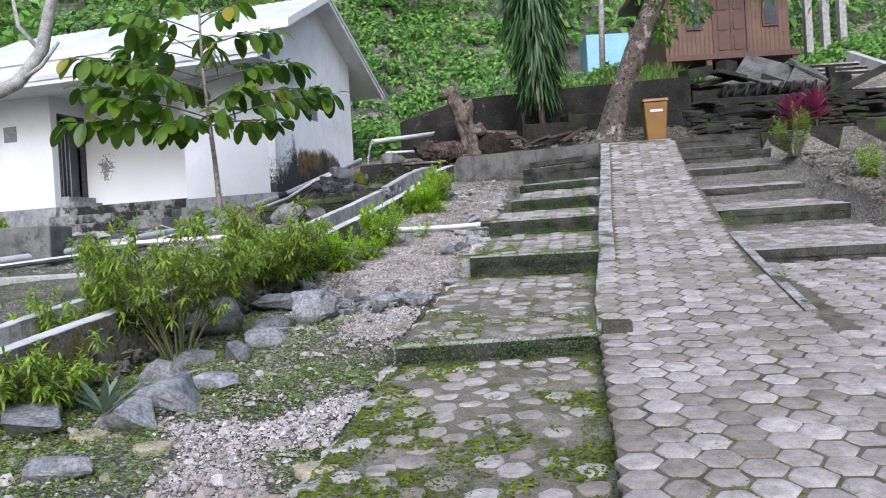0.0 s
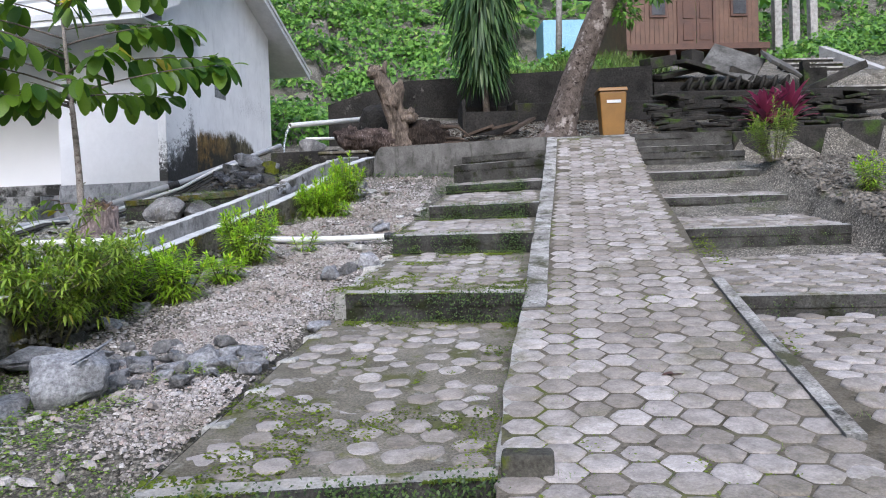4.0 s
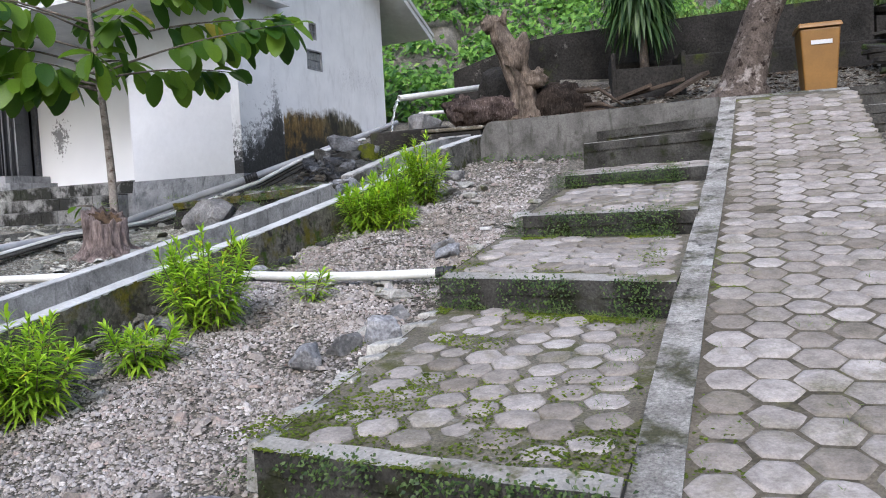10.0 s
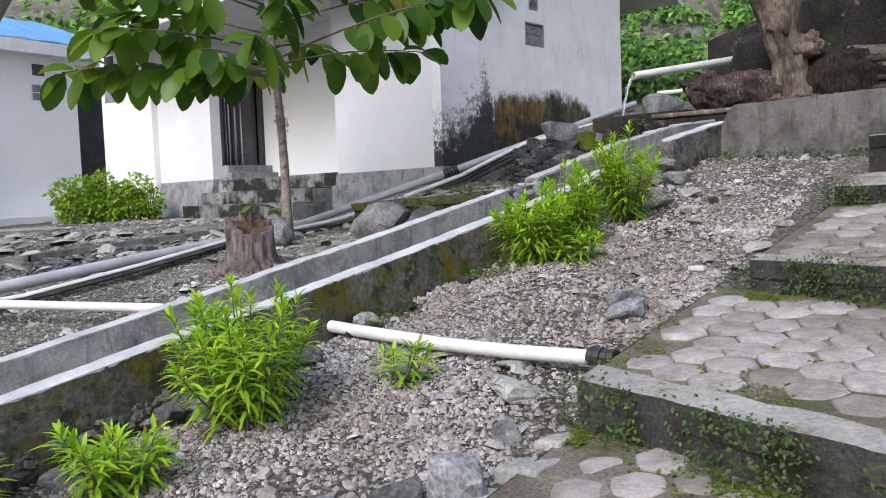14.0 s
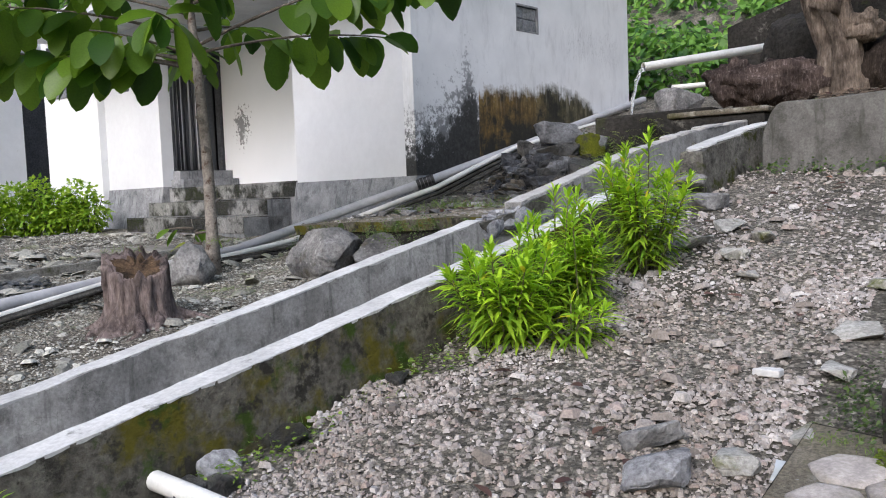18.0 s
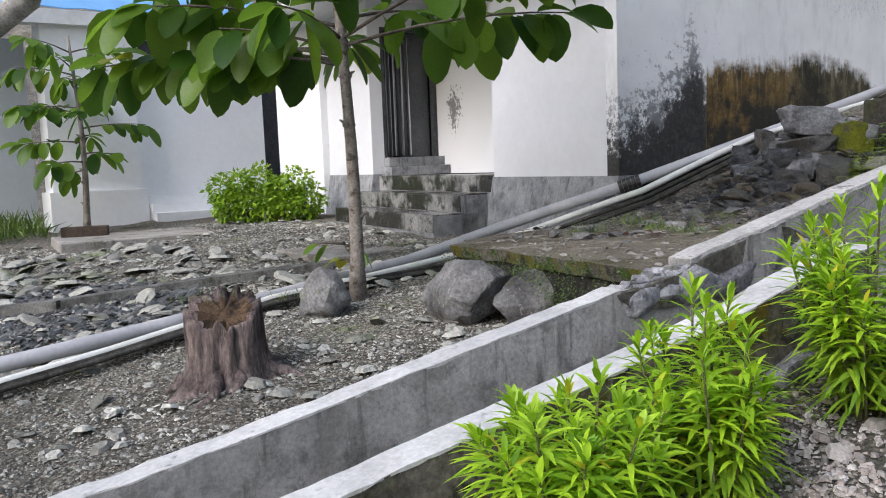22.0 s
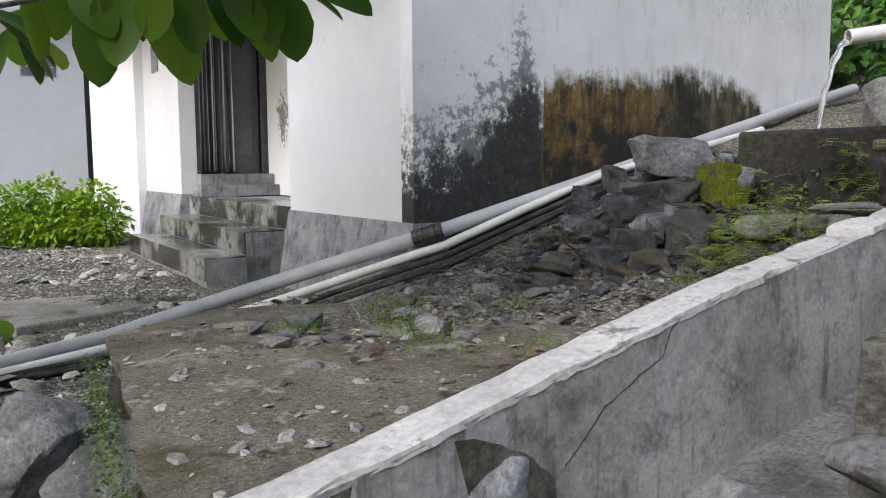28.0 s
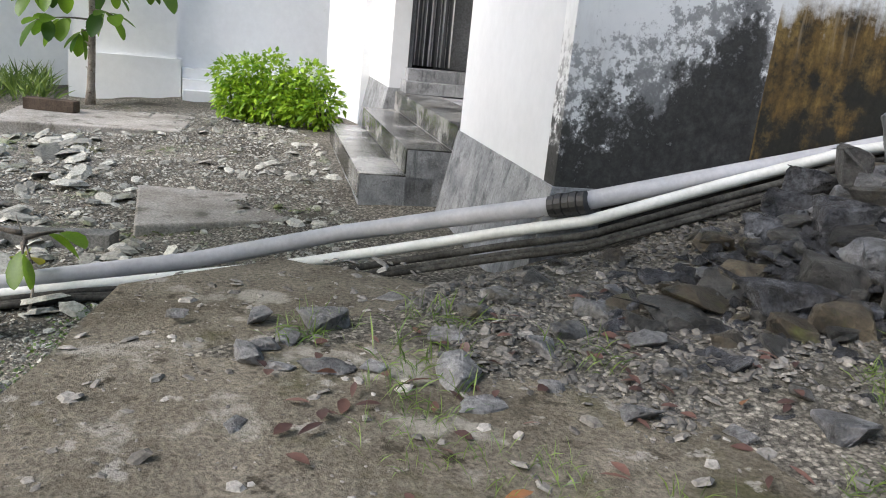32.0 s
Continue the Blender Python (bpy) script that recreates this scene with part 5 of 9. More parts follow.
AX = -15.4
part("wall", abox(AX - 0.2, AX, 18.6, 21.35, 2.1, 6.12), m_annex_lit, annex)
part("wall", abox(AX - 0.2, AX, 21.35, 22.6, 5.9, 6.12), m_annex_lit, annex)
# Dark sheet carrying the shade of the gap beside the annex wall.
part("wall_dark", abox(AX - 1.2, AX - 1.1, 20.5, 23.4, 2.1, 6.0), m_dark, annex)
part("column", abox(AX - 0.6, -15.15, 16.95, 18.6, 2.85, 6.12), m_annex_lit, annex)
part("plinth", abox(AX - 0.65, -15.06, 16.88, 18.68, 1.9, 2.85), m_annex_lit, annex)
part("wall", abox(-17.4, -17.2, 8.0, 16.95, 1.8, 6.0), m_annex_lit, annex)
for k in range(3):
    part("step", abox(AX, AX + 0.28 + 0.26 * (2 - k), 18.7, 20.9, 2.05, 2.36 + 0.17 * k), m_annex_lit, annex)
ls = Soup()
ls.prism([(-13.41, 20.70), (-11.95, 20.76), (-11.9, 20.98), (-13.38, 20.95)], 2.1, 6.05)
part("wall", ls, m_annex_lit, annex)
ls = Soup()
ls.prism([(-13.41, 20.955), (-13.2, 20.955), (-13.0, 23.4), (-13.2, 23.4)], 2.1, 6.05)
part("wall", ls, m_annex_lit, annex)
for w0, wz in ((18.72, 4.95), (20.27, 4.98)):
    aw = thing("window_annex", AM @ Vector((AX, w0 + 0.3, wz)), "small paned annex window with white bars", "window", kind="structure")
    for k in range(3):
        for j in range(2):
            part("pane", abox(AX + 0.002, AX + 0.014, w0 + 0.025 + k * 0.20, w0 + 0.205 + k * 0.20, wz + 0.025 + j * 0.18, wz + 0.185 + j * 0.18), m_glassb, aw)
    part("window_frame", abox(AX - 0.01, AX + 0.008, w0, w0 + 0.63, wz, wz + 0.39), m_fascia, aw)
    av = thing("window_vent", AM @ Vector((AX, w0 + 0.2, 5.62)), "flat dark plate for the shaded vent opening under the annex eave", "vent", kind="structure")
    # no hole is cut: a dark plate on the wall stands for its shade
    part("backing", abox(AX - 0.01, AX + 0.006, w0 + 0.05, w0 + 0.33, 5.56, 5.82), m_dark, av)
av2 = thing("window_vent", (-13.1, 20.7, 5.5), "dark plate for a vent's shade and grey window in the link wall", "vent", kind="structure")
# upper box: dark plate for the vent's shade; lower box: grey pane
for z0, z1, x0, x1 in ((5.5, 5.8, -13.25, -12.98), (4.8, 5.2, -13.3, -12.75)):
    ls = Soup()
    ls.prism([(x0, 20.695), (x1, 20.705), (x1, 20.74), (x0, 20.74)], z0, z1)
    part("pane" if z0 < 5 else "backing", ls, m_glassb if z0 < 5 else m_dark, av2)
lw = thing("window_side", HL(7.6, -0.11, 4.7), "small grey glass window in the white front wall", "window", kind="structure")
part("pane", hbox(7.25, 7.65, -0.112, -0.1, 4.75, 5.15), m_glassb, lw)
# blue roof over the annex
sb = Soup()
n = 40
for i in range(n + 1):
    y = 8.0 + 14.4 * i / n
    w = 0.02 * (i % 2)
    sb.v += [tuple(AM @ Vector((-14.95, y, 6.28 + w))), tuple(AM @ Vector((-18.6, y, 7.5 + w))), tuple(AM @ Vector((-18.6, y, 7.48 + w))), tuple(AM @ Vector((-14.95, y, 6.26 + w)))]
for i in range(n):
    p_, q_ = 4 * i, 4 * i + 4
    sb.f += [(p_, q_, q_ + 1, p_ + 1), (p_ + 2, q_ + 2, q_ + 3, p_ + 3), (p_, p_ + 3, q_ + 3, q_)]
sb.m = [0] * len(sb.f)
aroof = part("roof", sb, m_blue, annex, "blue corrugated metal roof")
part("fascia", abox(-15.0, -14.95, 8.0, 22.2, 5.98, 6.25), m_fascia, aroof)
part("soffit", abox(-15.4, -15.0, 8.0, 22.2, 6.0, 6.04), m_fascia, aroof)

# ---- rocks, leaves and stuff ----
def broken_rock(size, seed):
    """A sharp broken stone with a few flat facets."""
    rng = random.Random(seed)
    bm = bmesh.new()
    for _ in range(13):
        p = Vector((rng.gauss(0, 1), rng.gauss(0, 1), rng.gauss(0, 1))).normalized()
        p = Vector([max(-0.8, min(0.8, c * 1.25)) for c in p]) * rng.uniform(0.85, 1.2)
        bm.verts.new((p.x * size[0], p.y * size[1], p.z * size[2]))
    res = bmesh.ops.convex_hull(bm, input=bm.verts)
    bmesh.ops.delete(bm, geom=[g for g in res["geom_interior"] if isinstance(g, bmesh.types.BMVert)], context="VERTS")
    bmesh.ops.bevel(bm, geom=list(bm.edges), offset=0.10 * min(size), segments=1, affect="EDGES")
    bmesh.ops.triangulate(bm, faces=list(bm.faces))
    bmesh.ops.subdivide_edges(bm, edges=[e for e in bm.edges if e.calc_length() > 0.35 * min(size)], cuts=2, use_grid_fill=True)
    off, k = rng.uniform(0, 50), min(size)
    for v in bm.verts:
        q = v.co / k
        v.co += q * k * (0.10 * noise.noise(q * 1.7 + Vector((off, 0, 0))) + 0.07 * noise.noise(q * 4.5 + Vector((off, 5, 0))))
    me = bpy.data.meshes.new("rock")
    bm.to_mesh(me)
    bm.free()
    return me


def make_rock(size, seed, cuts=9, sub=3, rough=0.10, hard=False):
    if hard:
        return broken_rock(size, seed)
    rng = random.Random(seed)
    bm = bmesh.new()
    bmesh.ops.create_icosphere(bm, subdivisions=sub, radius=1.0)
    planes = []
    for _ in range(cuts):
        d = Vector((rng.gauss(0, 1), rng.gauss(0, 1), rng.gauss(0, 1))).normalized()
        planes.append((d, rng.uniform(0.28, 0.58) if hard else rng.uniform(0.58, 0.88)))
    off = rng.uniform(0, 50)
    for v in bm.verts:
        p = v.co.copy()
        for d, k in planes:
            e = p.dot(d) - k
            if e > 0:
                p -= d * e * (0.97 if hard else 0.85)
        p *= 1.12 + rough * noise.noise(p * 1.3 + Vector((off, 0, 0))) + rough * 0.7 * noise.noise(p * 3.6 + Vector((off, 3, 0))) + rough * 0.3 * noise.noise(p * 9 + Vector((off, 3, 0))) + rough * 0.16 * noise.noise(p * 22 + Vector((off, 3, 0)))
        v.co = Vector((p.x * size[0], p.y * size[1], p.z * size[2]))
    me = bpy.data.meshes.new("rock")
    bm.to_mesh(me)
    bm.free()
    return me


def rock(name, x, y, size, seed, mat, label, sink=0.25, z=None, turn=0.0, cuts=9, rough=0.10, parent=None, group="", hard=False):
    me = make_rock(size, seed, cuts + 5, 2 if hard else 5 if max(size) > 0.25 else 4 if max(size) > 0.18 else 3, rough, hard)
    me.materials.append(mat)
    me.polygons.foreach_set("use_smooth", [not hard] * len(me.polygons))
    try:
        me.set_sharp_from_angle(angle=radians(24))
    except AttributeError:
        pass
    ob = new(name, me)
    base = ground_z(x, y) if z is None else z
    ob.matrix_world = Matrix.Translation((x, y, base + size[2] * (1 - 2 * sink))) @ Matrix.Rotation(turn, 4, "Z")
    tagged(ob, label, "rock", group)
    return ob


LEAF_SHAPES = {True: [(0.22, 0.62), (0.5, 1.0), (0.78, 0.72)], False: [(0.42, 1.0)], "lance": [(0.3, 0.95), (0.62, 0.85)], "oval": [(0.12, 0.45), (0.36, 0.88), (0.62, 1.0), (0.84, 0.75), (0.95, 0.4)]}


def leaf_mesh(name, B, D, N, L, W, droop, mats, fine=False, fold=0.25):
    """Leaves as folded blades: bases B, directions D, normals N, lengths L, widths W, droop per length."""
    B, D, N = np.asarray(B, float), np.asarray(D, float), np.asarray(N, float)
    L, W = np.asarray(L, float)[:, None], np.asarray(W, float)[:, None]
    dr = np.asarray(droop, float).reshape(-1, 1) * np.ones_like(L)
    D /= np.linalg.norm(D, axis=1, keepdims=True)
    S = np.cross(D, N)
    S /= np.linalg.norm(S, axis=1, keepdims=True) + 1e-9
    N = np.cross(S, D)
    down = np.array([0, 0, -1.0])
    stations = LEAF_SHAPES[fine]
    cols = [B]
    for t, w in stations:
        c = B + D * L * t + down * L * dr * t * t
        lift = N * W * fold * w * 0.5
        cols += [c - S * W * 0.5 * w + lift, c, c + S * W * 0.5 * w + lift]
    cols.append(B + D * L + down * L * dr)
    k = len(cols)
    V = np.stack(cols, 1).reshape(-1, 3)
    f = [(0, 1, 2), (0, 2, 3)]
    for i in range(len(stations) - 1):
        a = 1 + 3 * i
        f += [(a, a + 3, a + 4, a + 1), (a + 1, a + 4, a + 5, a + 2)]
    a = k - 4
    f += [(a, k - 1, a + 1), (a + 1, k - 1, a + 2)]
    n = len(B)
    me = bpy.data.meshes.new(name)
    faces = []
    for i in range(n):
        o = i * k
        faces.extend([tuple(j + o for j in q) for q in f])
    me.from_pydata(V.tolist(), [], faces)
    me.materials.append(mats)
    me.polygons.foreach_set("use_smooth", [True] * len(me.polygons))
    return me


def pebble_mesh(name, pts, sizes, mat, seed, flat=0.6, sides=5):
    """Many small rounded stones in one mesh."""
    rng = np.random.default_rng(seed)
    n, k = len(pts), sides
    an = np.arange(k) * 2 * np.pi / k
    ring = np.stack([np.cos(an), np.sin(an)], 1)
    c = np.concatenate([np.c_[ring * 0.5, np.full(k, -0.15)], np.c_[ring * 0.33, np.full(k, 0.42)]])
    P = c[None] * (1 + rng.uniform(-0.2, 0.2, (n, 2 * k, 3)))
    P *= np.stack([rng.uniform(0.85, 1.5, n), rng.uniform(0.65, 1.05, n), flat * rng.uniform(0.6, 1.2, n)], 1)[:, None, :] * np.asarray(sizes)[:, None, None]
    a, t1, t2 = rng.uniform(0, 2 * np.pi, n), rng.normal(0, 0.22, n), rng.normal(0, 0.22, n)
    P[:, :, 2] += P[:, :, 0] * t1[:, None] + P[:, :, 1] * t2[:, None]
    x = P[:, :, 0] * np.cos(a)[:, None] - P[:, :, 1] * np.sin(a)[:, None]
    y = P[:, :, 0] * np.sin(a)[:, None] + P[:, :, 1] * np.cos(a)[:, None]
    P[:, :, 0], P[:, :, 1] = x, y
    P += np.asarray(pts)[:, None, :]
    f0 = [tuple(range(k, 2 * k))] + [(i, (i + 1) % k, k + (i + 1) % k, k + i) for i in range(k)]
    faces = [tuple(j + 2 * k * i for j in q) for i in range(n) for q in f0]
    me = bpy.data.meshes.new(name)
    me.from_pydata(P.reshape(-1, 3).tolist(), [], faces)
    me.materials.append(mat)
    return me


def scatter(n, x0, x1, y0, y1, keep, s0, s1, seed, power=2.0, lift=0.15):
    rng = random.Random(seed)
    pts, sz = [], []
    while len(pts) < n:
        x, y = rng.uniform(x0, x1), rng.uniform(y0, y1)
        if not keep(x, y):
            n -= 0.2
            continue
        s = s0 + (s1 - s0) * rng.random() ** power
        pts.append((x, y, ground_z(x, y) + s * lift))
        sz.append(s)
    return pts, sz


def off_ch(x, y):
    return (x - chan_x(y)) * 0.972


def green_cover(x, y):
    """Where weeds and clover take over from the gravel."""
    o = off_ch(x, y) - 0.78
    k = (0.80 - 0.40 * o) if y < 7.2 else (0.80 - 0.40 * o) * (9.2 - y) / 2 if y < 8.2 else 0.15 - 1.1 * o
    k += 1.0 * max(0.0, 1 - math.hypot(x + 1.25, y - 6.1) / 0.9) + 0.9 * max(0.0, 1 - math.hypot(x + 0.25, y - 11.6) / 0.8) + 0.9 * max(0.0, 1 - math.hypot(x - 0.55, y - 11.3) / 0.5)
    return k + 0.9 * n3(x, y, 2, 1.1) + 0.4 * n3(x, y, 7, 3.0)


def on_gravel(x, y):
    u, v = to_ramp(x, y)
    return off_ch(x, y) > 0.78 and u < (-1.85 if v < -0.1 else -1.6) and v < 8.2 and x > -6


def in_yard(x, y):
    a, b = to_house(x, y)
    return off_ch(x, y) < -0.12 and not (-0.1 < a < 9 and b > -0.9) and x > -15 and not (x > -4.4 and y > 15.6 - 0.4 * (x + 1.3) and y > 16.3)


# gravel bed: small stones that nobody could count
pts, sz = scatter(112000, -3.4, 1.9, 3.2, 17.4, lambda x, y: on_gravel(x, y) and (y < 15.0 or n3(x, y, 6, 29) > 0.22 - 0.25 * smooth01(0.0, 1.2, 16.2 - y)) and (green_cover(x, y) < 0.1 or n3(x, y, 1, 30) > 0.25) and (n3(x, y, 8, 1.1) < 0.10 or n3(x, y, 2, 33) > 0.02), 0.009, 0.033, 5, 2.4)
gob = tagged(part("gravel", pebble_mesh("gravel", pts, sz, m_gravel, 1, 0.75), None), "loose pale grey and pinkish gravel bed", "gravel", kind="stuff")
pts, sz = scatter(1500, -3.4, 1.9, 3.0, 17.4, on_gravel, 0.036, 0.095, 6, 3.2)
tagged(part("gravel_stones", pebble_mesh("gravel_stones", pts, sz, m_gravel, 2), None), "larger loose stones lying in the gravel", "gravel", kind="stuff")
m_yardstone = two_scale("yard_stone", (0.19, 0.19, 0.168), (0.41, 0.405, 0.365), 1.0, 50, 0.8, 0.4, 0.004, 0.5, [((0.12, 0.14, 0.06), 0.9, 0.54, 0.66)], island=0.55)
pts, sz = scatter(46000, -13, -0.6, 10.5, 19.5, in_yard, 0.010, 0.045, 7, 2.4)
tagged(part("yard_gravel", pebble_mesh("yard_gravel", pts, sz, m_yardstone, 3, 0.45, 4), None), "flat grey stone chips strewn over the yard", "gravel", kind="stuff")
pts, sz = scatter(20000, -7, -1.2, 12.4, 16.6, in_yard, 0.007, 0.022, 71, 1.6)
tagged(part("yard_grit", pebble_mesh("yard_grit", pts, sz, m_yardstone, 31, 0.5, 4), None), "fine grey grit over the yard soil", "gravel", kind="stuff")
pts, sz = scatter(2000, -13, -0.6, 11.0, 19.4, in_yard, 0.04, 0.15, 8, 2.8)
tagged(part("yard_stones", pebble_mesh("yard_stones", pts, sz, m_yardstone, 4, 0.35, 6), None), "flat grey stones lying in the yard", "gravel", kind="stuff")
pts, sz = scatter(420, -11, -4.6, 13.6, 17.0, in_yard, 0.07, 0.30, 81, 3.2)
tagged(part("yard_flat_stones", pebble_mesh("yard_flat_stones", pts, sz, m_yardstone, 41, 0.22, 7), None), "broad flat grey stones bedded in the yard", "gravel", kind="stuff")
m_wetchip = two_scale("wet_yard_stone", (0.028, 0.028, 0.027), (0.095, 0.095, 0.09), 1.5, 50, 0.36, 0.4, 0.004, 0.4, island=0.5)
pts, sz = scatter(3600, -9.0, -4.8, 13.6, 15.6, lambda x, y: in_yard(x, y) and ((x + 6.7) / 2.0) ** 2 + ((y - 14.5) / 0.85) ** 2 + 0.7 * n3(x, y, 4, 1.6) < 0.9, 0.03, 0.12, 82, 2.0)
tagged(part("wet_stones", pebble_mesh("wet_stones", pts, sz, m_wetchip, 42, 0.3, 6), None), "dark wet stone chips in a soaked patch of yard", "gravel", kind="stuff")
pts, sz = scatter(12000, 4.3, 10, 9.0, 17.4, lambda x, y: to_ramp(x, y)[0] > 3.75 and to_ramp(x, y)[1] < 8.6, 0.025, 0.09, 9, 2.5)
m_sidechip = two_scale("brown_side_stone", (0.07, 0.062, 0.05), (0.19, 0.172, 0.148), 1.0, 50, 0.9, 0.4, 0.004, 0.5, island=0.5)
tagged(part("gravel_side", pebble_mesh("gravel_side", pts, sz, m_sidechip, 5), None), "brown gravel bed beside the far steps", "gravel", kind="stuff")

m_disc = two_scale("tan_stone", (0.26, 0.22, 0.16), (0.42, 0.37, 0.28), 4, 40, 0.9, 0.45, 0.008, 0.6, obj=0.15)

pts, sz = scatter(11000, -3.5, -0.9, 17.6, 21.0, lambda x, y: to_house(x, y)[0] < -0.1 and off_ch(x, y) < -0.3 and n3(x, y, 5, 1.4) > -0.35, 0.008, 0.05, 84, 2.4)
m_dampchip = two_scale("damp_brown_chip", (0.04, 0.036, 0.031), (0.15, 0.139, 0.122), 3.0, 50, 0.55, 0.4, 0.004, 0.5, island=0.5)
tagged(part("wet_rubble_chips", pebble_mesh("wet_rubble_chips", pts, sz, m_dampchip, 44, 0.4, 6), None), "dark wet chips spread round the rubble heap", "gravel", kind="stuff")
m_litter = two_scale("brown_leaf_litter", (0.035, 0.028, 0.02), (0.13, 0.10, 0.075), 2.0, 50, 0.95, 0.4, 0.004, 0.5, island=0.5)
pts, sz = scatter(9000, 0.2, 7.2, 17.7, 23.0, lambda x, y: to_ramp(x, y)[1] > 8.2 and ground_z(x, y) > 3.2, 0.02, 0.09, 85, 2.0)
tagged(part("leaf_litter", pebble_mesh("leaf_litter", pts, sz, m_litter, 45, 0.25, 5), None), "brown leaf litter and bark over the upper terrace", "litter", kind="stuff")

# ---- boulders ----
rock("boulder", -3.08, 15.88, (0.34, 0.28, 0.235), 11, m_rock, "large rounded grey boulder in front of the slab", 0.15, turn=0.3, cuts=6)
rock("boulder", -2.55, 15.97, (0.26, 0.22, 0.20), 34, m_rock, "pale grey angular boulder in front of the slab", 0.15, turn=1.0, cuts=7)
rock("boulder", -4.22, 15.45, (0.22, 0.15, 0.22), 13, m_rock, "upright pointed grey stone beside the young tree", 0.2, turn=0.4)
rock("boulder", -1.26, 7.55, (0.28, 0.22, 0.21), 14, m_rockd, "angular grey boulder at the edge of the gravel", 0.2, turn=0.6, hard=True)
rng = random.Random(14)
rock("boulder", -2.2, 7.3, (0.36, 0.26, 0.24), 15, m_rock, "brownish broken boulder under the shrub", 0.2, turn=0.2, hard=True)
rock("boulder", -1.75, 8.25, (0.36, 0.22, 0.11), 16, m_rockd, "long flat grey boulder at the edge of the gravel", 0.2, turn=0.2, hard=True)
for k in range(46):
    x, y, q = rng.uniform(-1.5, 0.05), rng.gauss(8.22, 0.22), rng.uniform(0.035, 0.085)
    rock("stone", x, y, (q * 1.2, q, q * 0.7), 900 + k, m_rock if k % 3 else m_rockd, "small broken grey stone in a row across the gravel", 0.22, turn=rng.uniform(0, 3), group="row of stones across the gravel", hard=True)
rng = random.Random(4)
for i, (x, y, s) in enumerate([(-1.52, 6.8, 0.25), (-1.76, 6.38, 0.24), (-1.6, 7.3, 0.2), (-2.08, 6.42, 0.22), (-1.84, 5.3, 0.27), (-2.0, 4.85, 0.25), (-2.62, 4.85, 0.30), (-2.05, 4.1, 0.2), (-1.66, 5.7, 0.18), (-2.1, 5.9, 0.2), (-1.3, 8.15, 0.15), (-1.05, 8.2, 0.13), (-0.85, 8.1, 0.14), (-0.62, 8.25, 0.15), (-0.45, 8.05, 0.14), (-0.25, 7.95, 0.13), (-0.1, 8.2, 0.12), (-0.7, 8.5, 0.1), (-0.99, 8.75, 0.11), (-0.35, 8.4, 0.12), (-1.5, 8.3, 0.14), (0.3, 11.75, 0.15), (0.16, 12.0, 0.1), (0.42, 11.35, 0.1), (0.3, 11.1, 0.12), (0.62, 11.0, 0.08), (0.95, 13.1, 0.13), (1.0, 13.6, 0.1), (1.05, 14.0, 0.12), (0.75, 12.9, 0.1), (1.15, 14.6, 0.1), (0.55, 15.3, 0.14), (0.4, 15.0, 0.12), (0.5, 14.7, 0.1), (0.28, 15.6, 0.13), (0.15, 15.2, 0.14)]):
    rock("stone", x, y, (s * rng.uniform(0.8, 1.15), s * rng.uniform(0.7, 0.95), s * rng.uniform(0.4, 0.58) * (1.0 if i < 21 else 0.7)), 40 + i, m_rockd if i < 21 else m_edge, "rough grey stone half sunk in the gravel", 0.3, cuts=12, hard=True, turn=rng.uniform(0, 3), group="stones along the gravel")
m_wetbrown = two_scale("wet_brown_rock", (0.025, 0.020, 0.013), (0.12, 0.098, 0.066), 8.0, 45, 0.4, 0.4, 0.03, 1.0, [((0.09, 0.095, 0.03), 6, 0.56, 0.66), ((0.02, 0.02, 0.018), 5, 0.54, 0.64)], obj=0.4, grain=(0.4, 1.5))
m_wetblue = two_scale("wet_blue_grey_rock", (0.018, 0.019, 0.022), (0.125, 0.128, 0.14), 9.0, 45, 0.22, 0.4, 0.04, 1.0, [((0.02, 0.02, 0.02), 6, 0.52, 0.62)], obj=0.4, grain=(0.4, 1.5))
frng = random.Random(61)
for k in range(26):
    y = frng.uniform(9.0, 12.6) if k < 18 else frng.uniform(12.6, 16.0)
    p, q = chan(y, 0.80 + abs(frng.gauss(0, 0.08)), 0), frng.uniform(0.05, 0.13)
    rock("stone", p.x, p.y, (q * 1.2, q, q * 0.7), 960 + k, (m_rockd, m_rock, m_wetrock)[k % 3], "dark stone at the foot of the channel wall", 0.3, turn=frng.uniform(0, 3), group="stones at the foot of the channel wall", hard=True)
for k, (v, r_) in enumerate(((1.78, 0.19), (1.6, 0.11), (1.35, 0.13), (2.15, 0.09), (3.6, 0.12), (3.8, 0.1), (0.0, 0.14))):
    p = RL(-1.78 - 0.12 * (k % 3), v)
    rock("stone", p.x, p.y, (r_ * 1.1, r_ * 0.9, r_ * 0.75), 990 + k, m_rock if k % 2 else m_rockd, "angular grey stone beside the broad steps", 0.25, turn=k * 0.8, group="stones beside the steps", hard=True)
